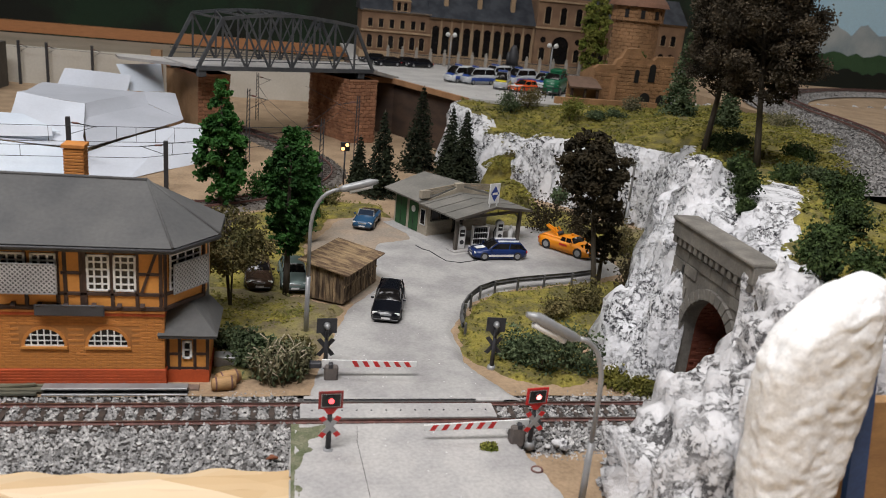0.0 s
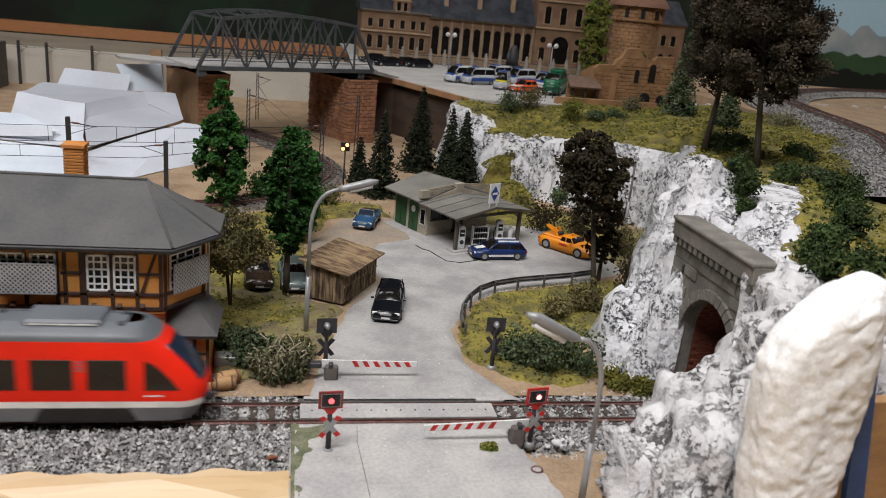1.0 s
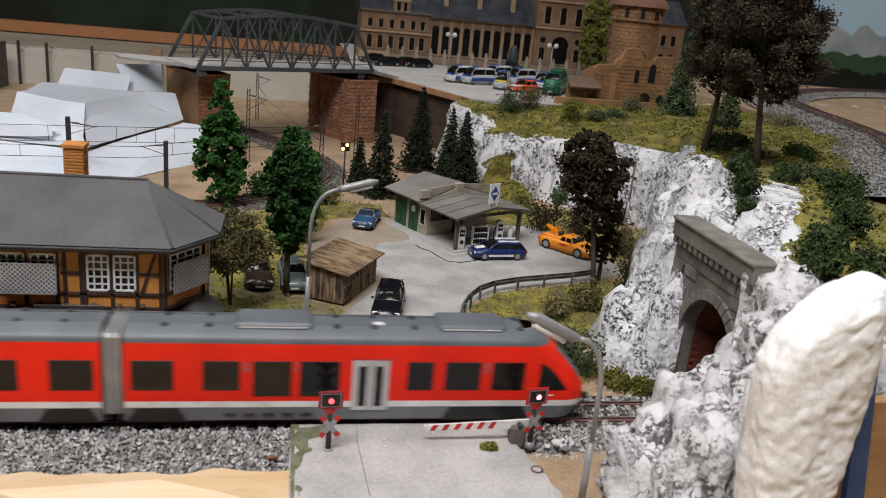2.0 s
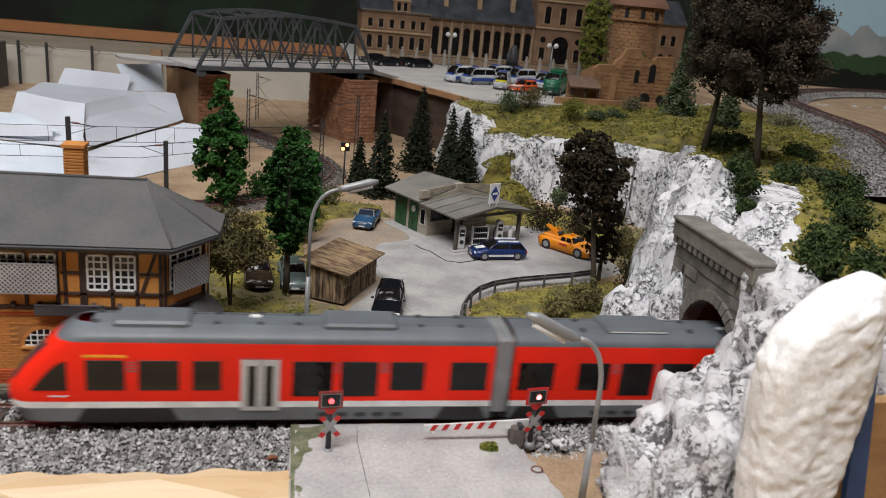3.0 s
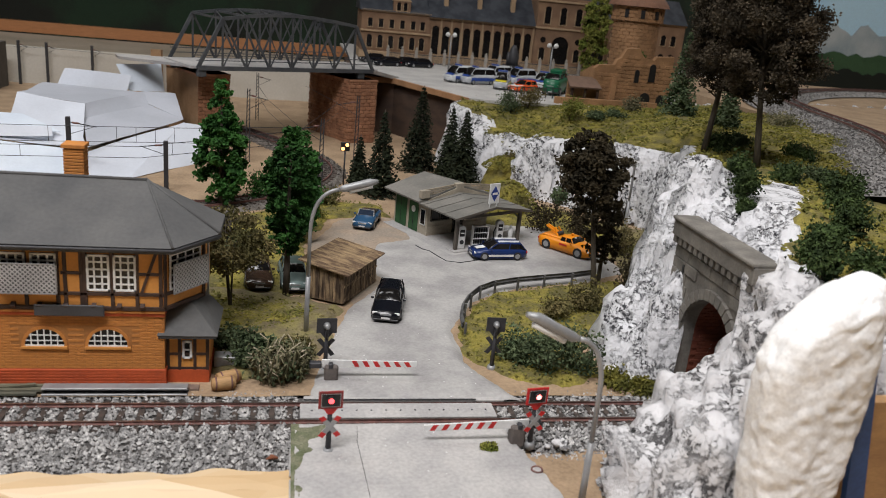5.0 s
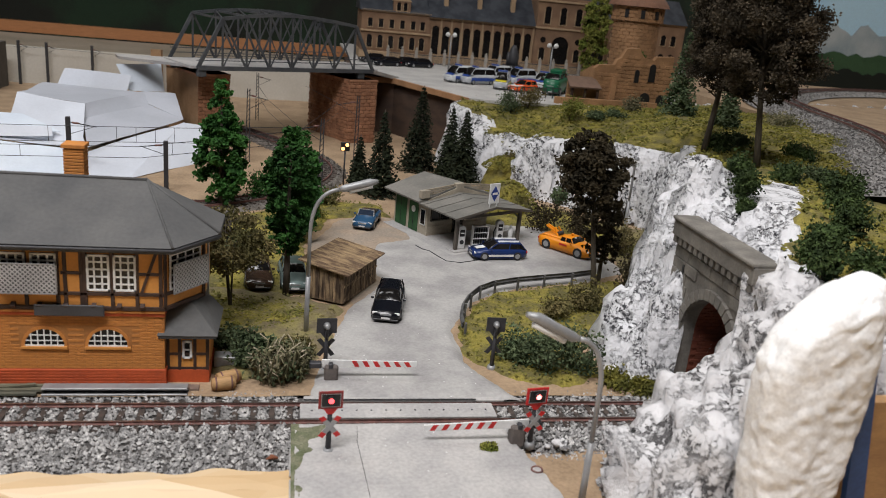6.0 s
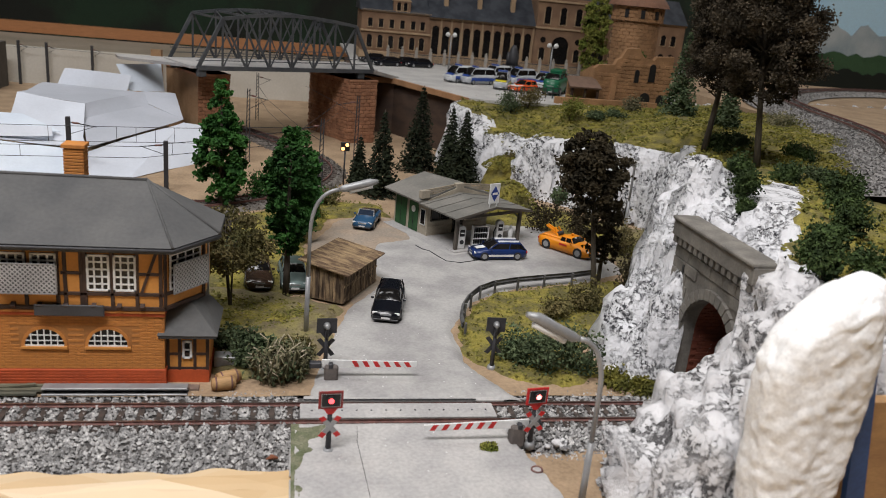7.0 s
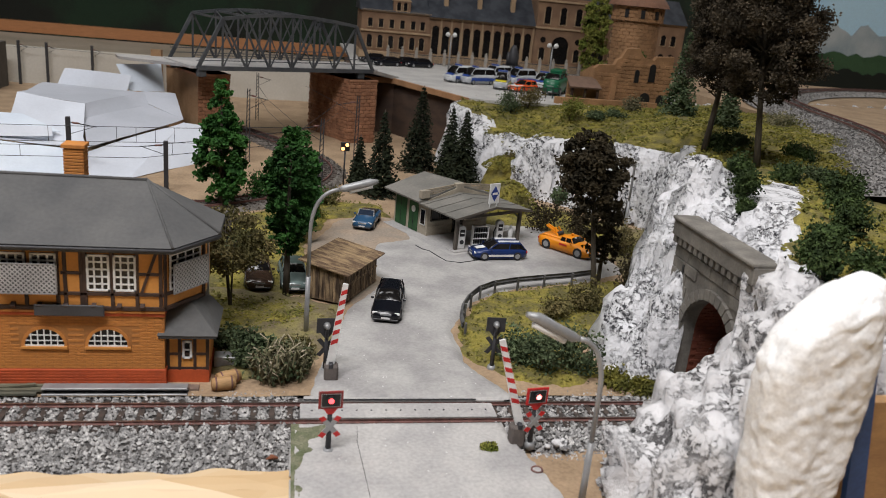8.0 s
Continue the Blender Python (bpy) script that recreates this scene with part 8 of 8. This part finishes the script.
sg = thing("railway_signal", 6.0, 50.3, 0, 0, "dark railway signal with two glowing warm lamps", "railway signal")
part("post", Geo().tube([(0, 0, -0.3), (0, 0, 3.9)], 0.09, 8), M["dark_metal"], sg)
part("head", Geo().box(-0.5, 0.5, -0.12, 0.12, 3.6, 4.6, 0.15), M["black"], sg)
for dx, dz in ((-0.24, 3.85), (0.2, 4.3)):
    part("lamp", Geo().tube([(dx, -0.1, dz), (dx, -0.24, dz)], [0.2, 0.16], 10), M["warm_light"], sg, "glowing warm lamp")


# ---- white paper over the unfinished terrain ----
def paper(pts, label, shade, bend=0.25, seed=0):
    g = Geo()
    a, b, c, d = [Vector(p) for p in pts]

    def fn(u, v):
        p = a.lerp(b, u).lerp(d.lerp(c, u), v)
        k = nz(p.x, p.y, seed, 0.12)
        return p + Vector((0, 0, bend * 1.6 * k + 0.5 * bend * abs(nz(p.x, p.y, seed + 5, 0.3))))
    g.grid(fn, 9, 9, 0, False)
    ob = solid("paper_sheet", g, shade, label, "paper sheet", group="paper over the terrain")
    md = ob.modifiers.new("thickness", "SOLIDIFY")
    md.thickness = 0.05 * CM


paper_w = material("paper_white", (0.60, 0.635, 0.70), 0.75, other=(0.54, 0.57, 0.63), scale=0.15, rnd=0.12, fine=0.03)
# Darker copy of the white paper: shade of the folds put into its colour.
paper_shade = material("paper_white_shaded", (0.44, 0.46, 0.51), 0.75, other=(0.39, 0.41, 0.455), scale=0.15, fine=0.03)
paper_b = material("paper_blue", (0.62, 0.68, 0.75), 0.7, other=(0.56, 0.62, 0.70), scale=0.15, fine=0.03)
for i, (pts, m, lab) in enumerate((
        ([(-29.5, 60.0, 6.1), (-22.3, 59.0, 5.6), (-17.9, 70.0, 5.6), (-31.0, 75.0, 5.3)], paper_shade, "flat paper on the terrain top, toned grey as in shade"),
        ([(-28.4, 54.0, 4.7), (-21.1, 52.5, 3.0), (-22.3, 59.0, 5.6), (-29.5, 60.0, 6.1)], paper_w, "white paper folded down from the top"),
        ([(-22.1, 57.0, 4.1), (-16.9, 66.5, 4.7), (-17.9, 70.0, 5.6), (-22.3, 59.0, 5.6)], paper_shade, "paper fold with its shade put into the grey"),
        ([(-20.2, 50.2, 2.5), (-12.3, 62.5, 3.8), (-16.9, 66.5, 4.7), (-22.1, 57.0, 4.1)], paper_shade, "paper slope with a dark lower edge, shade in its grey"),
        ([(-16.9, 66.5, 4.7), (-12.3, 62.5, 3.8), (-14.2, 70.0, 5.6), (-17.9, 70.0, 5.6)], paper_shade, "paper running up to the bridge, shade in its colour"),
        ([(-15.9, 48.2, -0.2), (-9.2, 58.0, -0.2), (-10.0, 63.6, 3.0), (-12.3, 62.3, 3.5)], paper_w, "white paper hanging down beside the track"),
        ([(-19.6, 46.0, -0.4), (-15.9, 48.2, -0.2), (-12.3, 62.3, 3.5), (-20.2, 50.4, 2.1)], paper_w, "white paper hanging over the front slope"),
        ([(-33, 43.6, -0.4), (-19.6, 46.0, -0.4), (-20.2, 50.4, 2.3), (-33, 49.5, 3.1)], paper_b, "bluish white paper hanging behind the tower"),
        ([(-33, 49.6, 3.1), (-20.2, 50.3, 2.4), (-21.1, 52.5, 3.0), (-28.4, 54.0, 4.6)], paper_w, "white paper lying under the folds"),
        ([(-33, 49.4, 2.9), (-23.5, 50.5, 3.3), (-23.8, 51.2, 4.1), (-33, 50.2, 4.1)], paper_w, "bright white paper strip on the heap"),
        ([(-33, 50.3, 4.0), (-23.0, 51.6, 3.5), (-27.4, 54.2, 4.7), (-33, 53.4, 4.9)], paper_b, "bluish paper lying behind the strip"),
        ([(-29.0, 73.6, 5.3), (-20.6, 73.3, 5.0), (-20.2, 74.5, 7.1), (-28.2, 74.6, 7.4)], paper_w, "stiff white paper piece standing up"),
        ([(-20.6, 75.0, 5.0), (-16.2, 75.0, 5.1), (-16.8, 76.4, 8.5), (-22.4, 76.4, 8.1)], paper_b, "bluish white paper piece standing up"))):
    paper(pts, lab, m, 0.16, 3.0 * i)
core = Geo().prism([(-37, 50), (-20, 52), (-12.5, 62), (-15, 70), (-18, 73), (-36, 73)], -1, 1.6)
solid("terrain_core", core, M["sand"], "rough base form under the paper", "terrain", "structure")


def motions():
    # the railcar crosses and comes to rest inside the tunnel
    rows = []
    for t, x in ((0.0, -46.0), (0.5, -36.4), (1.0, -26.7), (1.5, -17.0), (2.0, -7.6), (2.5, 1.6), (3.0, 10.95), (3.5, 20.75), (4.0, 30.55), (4.5, 40.3), (5.0, 49.8), (5.5, 55.4), (6.0, 57.5), (7.0, 58.0), (8.0, 58.0)):
        rows.append((t, pose(x * CM, 0.86 * CM, 0)))
    walk(RAILCAR, rows)
    far = [(0.0, 0), (7.0, 0), (7.1, 3), (7.2, 14), (7.3, 37), (7.4, 65), (7.5, 93), (7.6, 85), (7.7, 83), (8.0, 83)]
    walk(BOOM_FAR, [(t, pose(0, 0, 0.95 * CM, 0, -a, 0)) for t, a in far])
    near = [(0.0, -2), (7.0, -2), (7.1, 1), (7.2, 9), (7.3, 25), (7.4, 50), (7.5, 72), (7.6, 90), (7.7, 74), (8.0, 73)]
    walk(BOOM_NEAR, [(t, pose(0, 0, 0.95 * CM, 0, -a, 0)) for t, a in near])


motions()
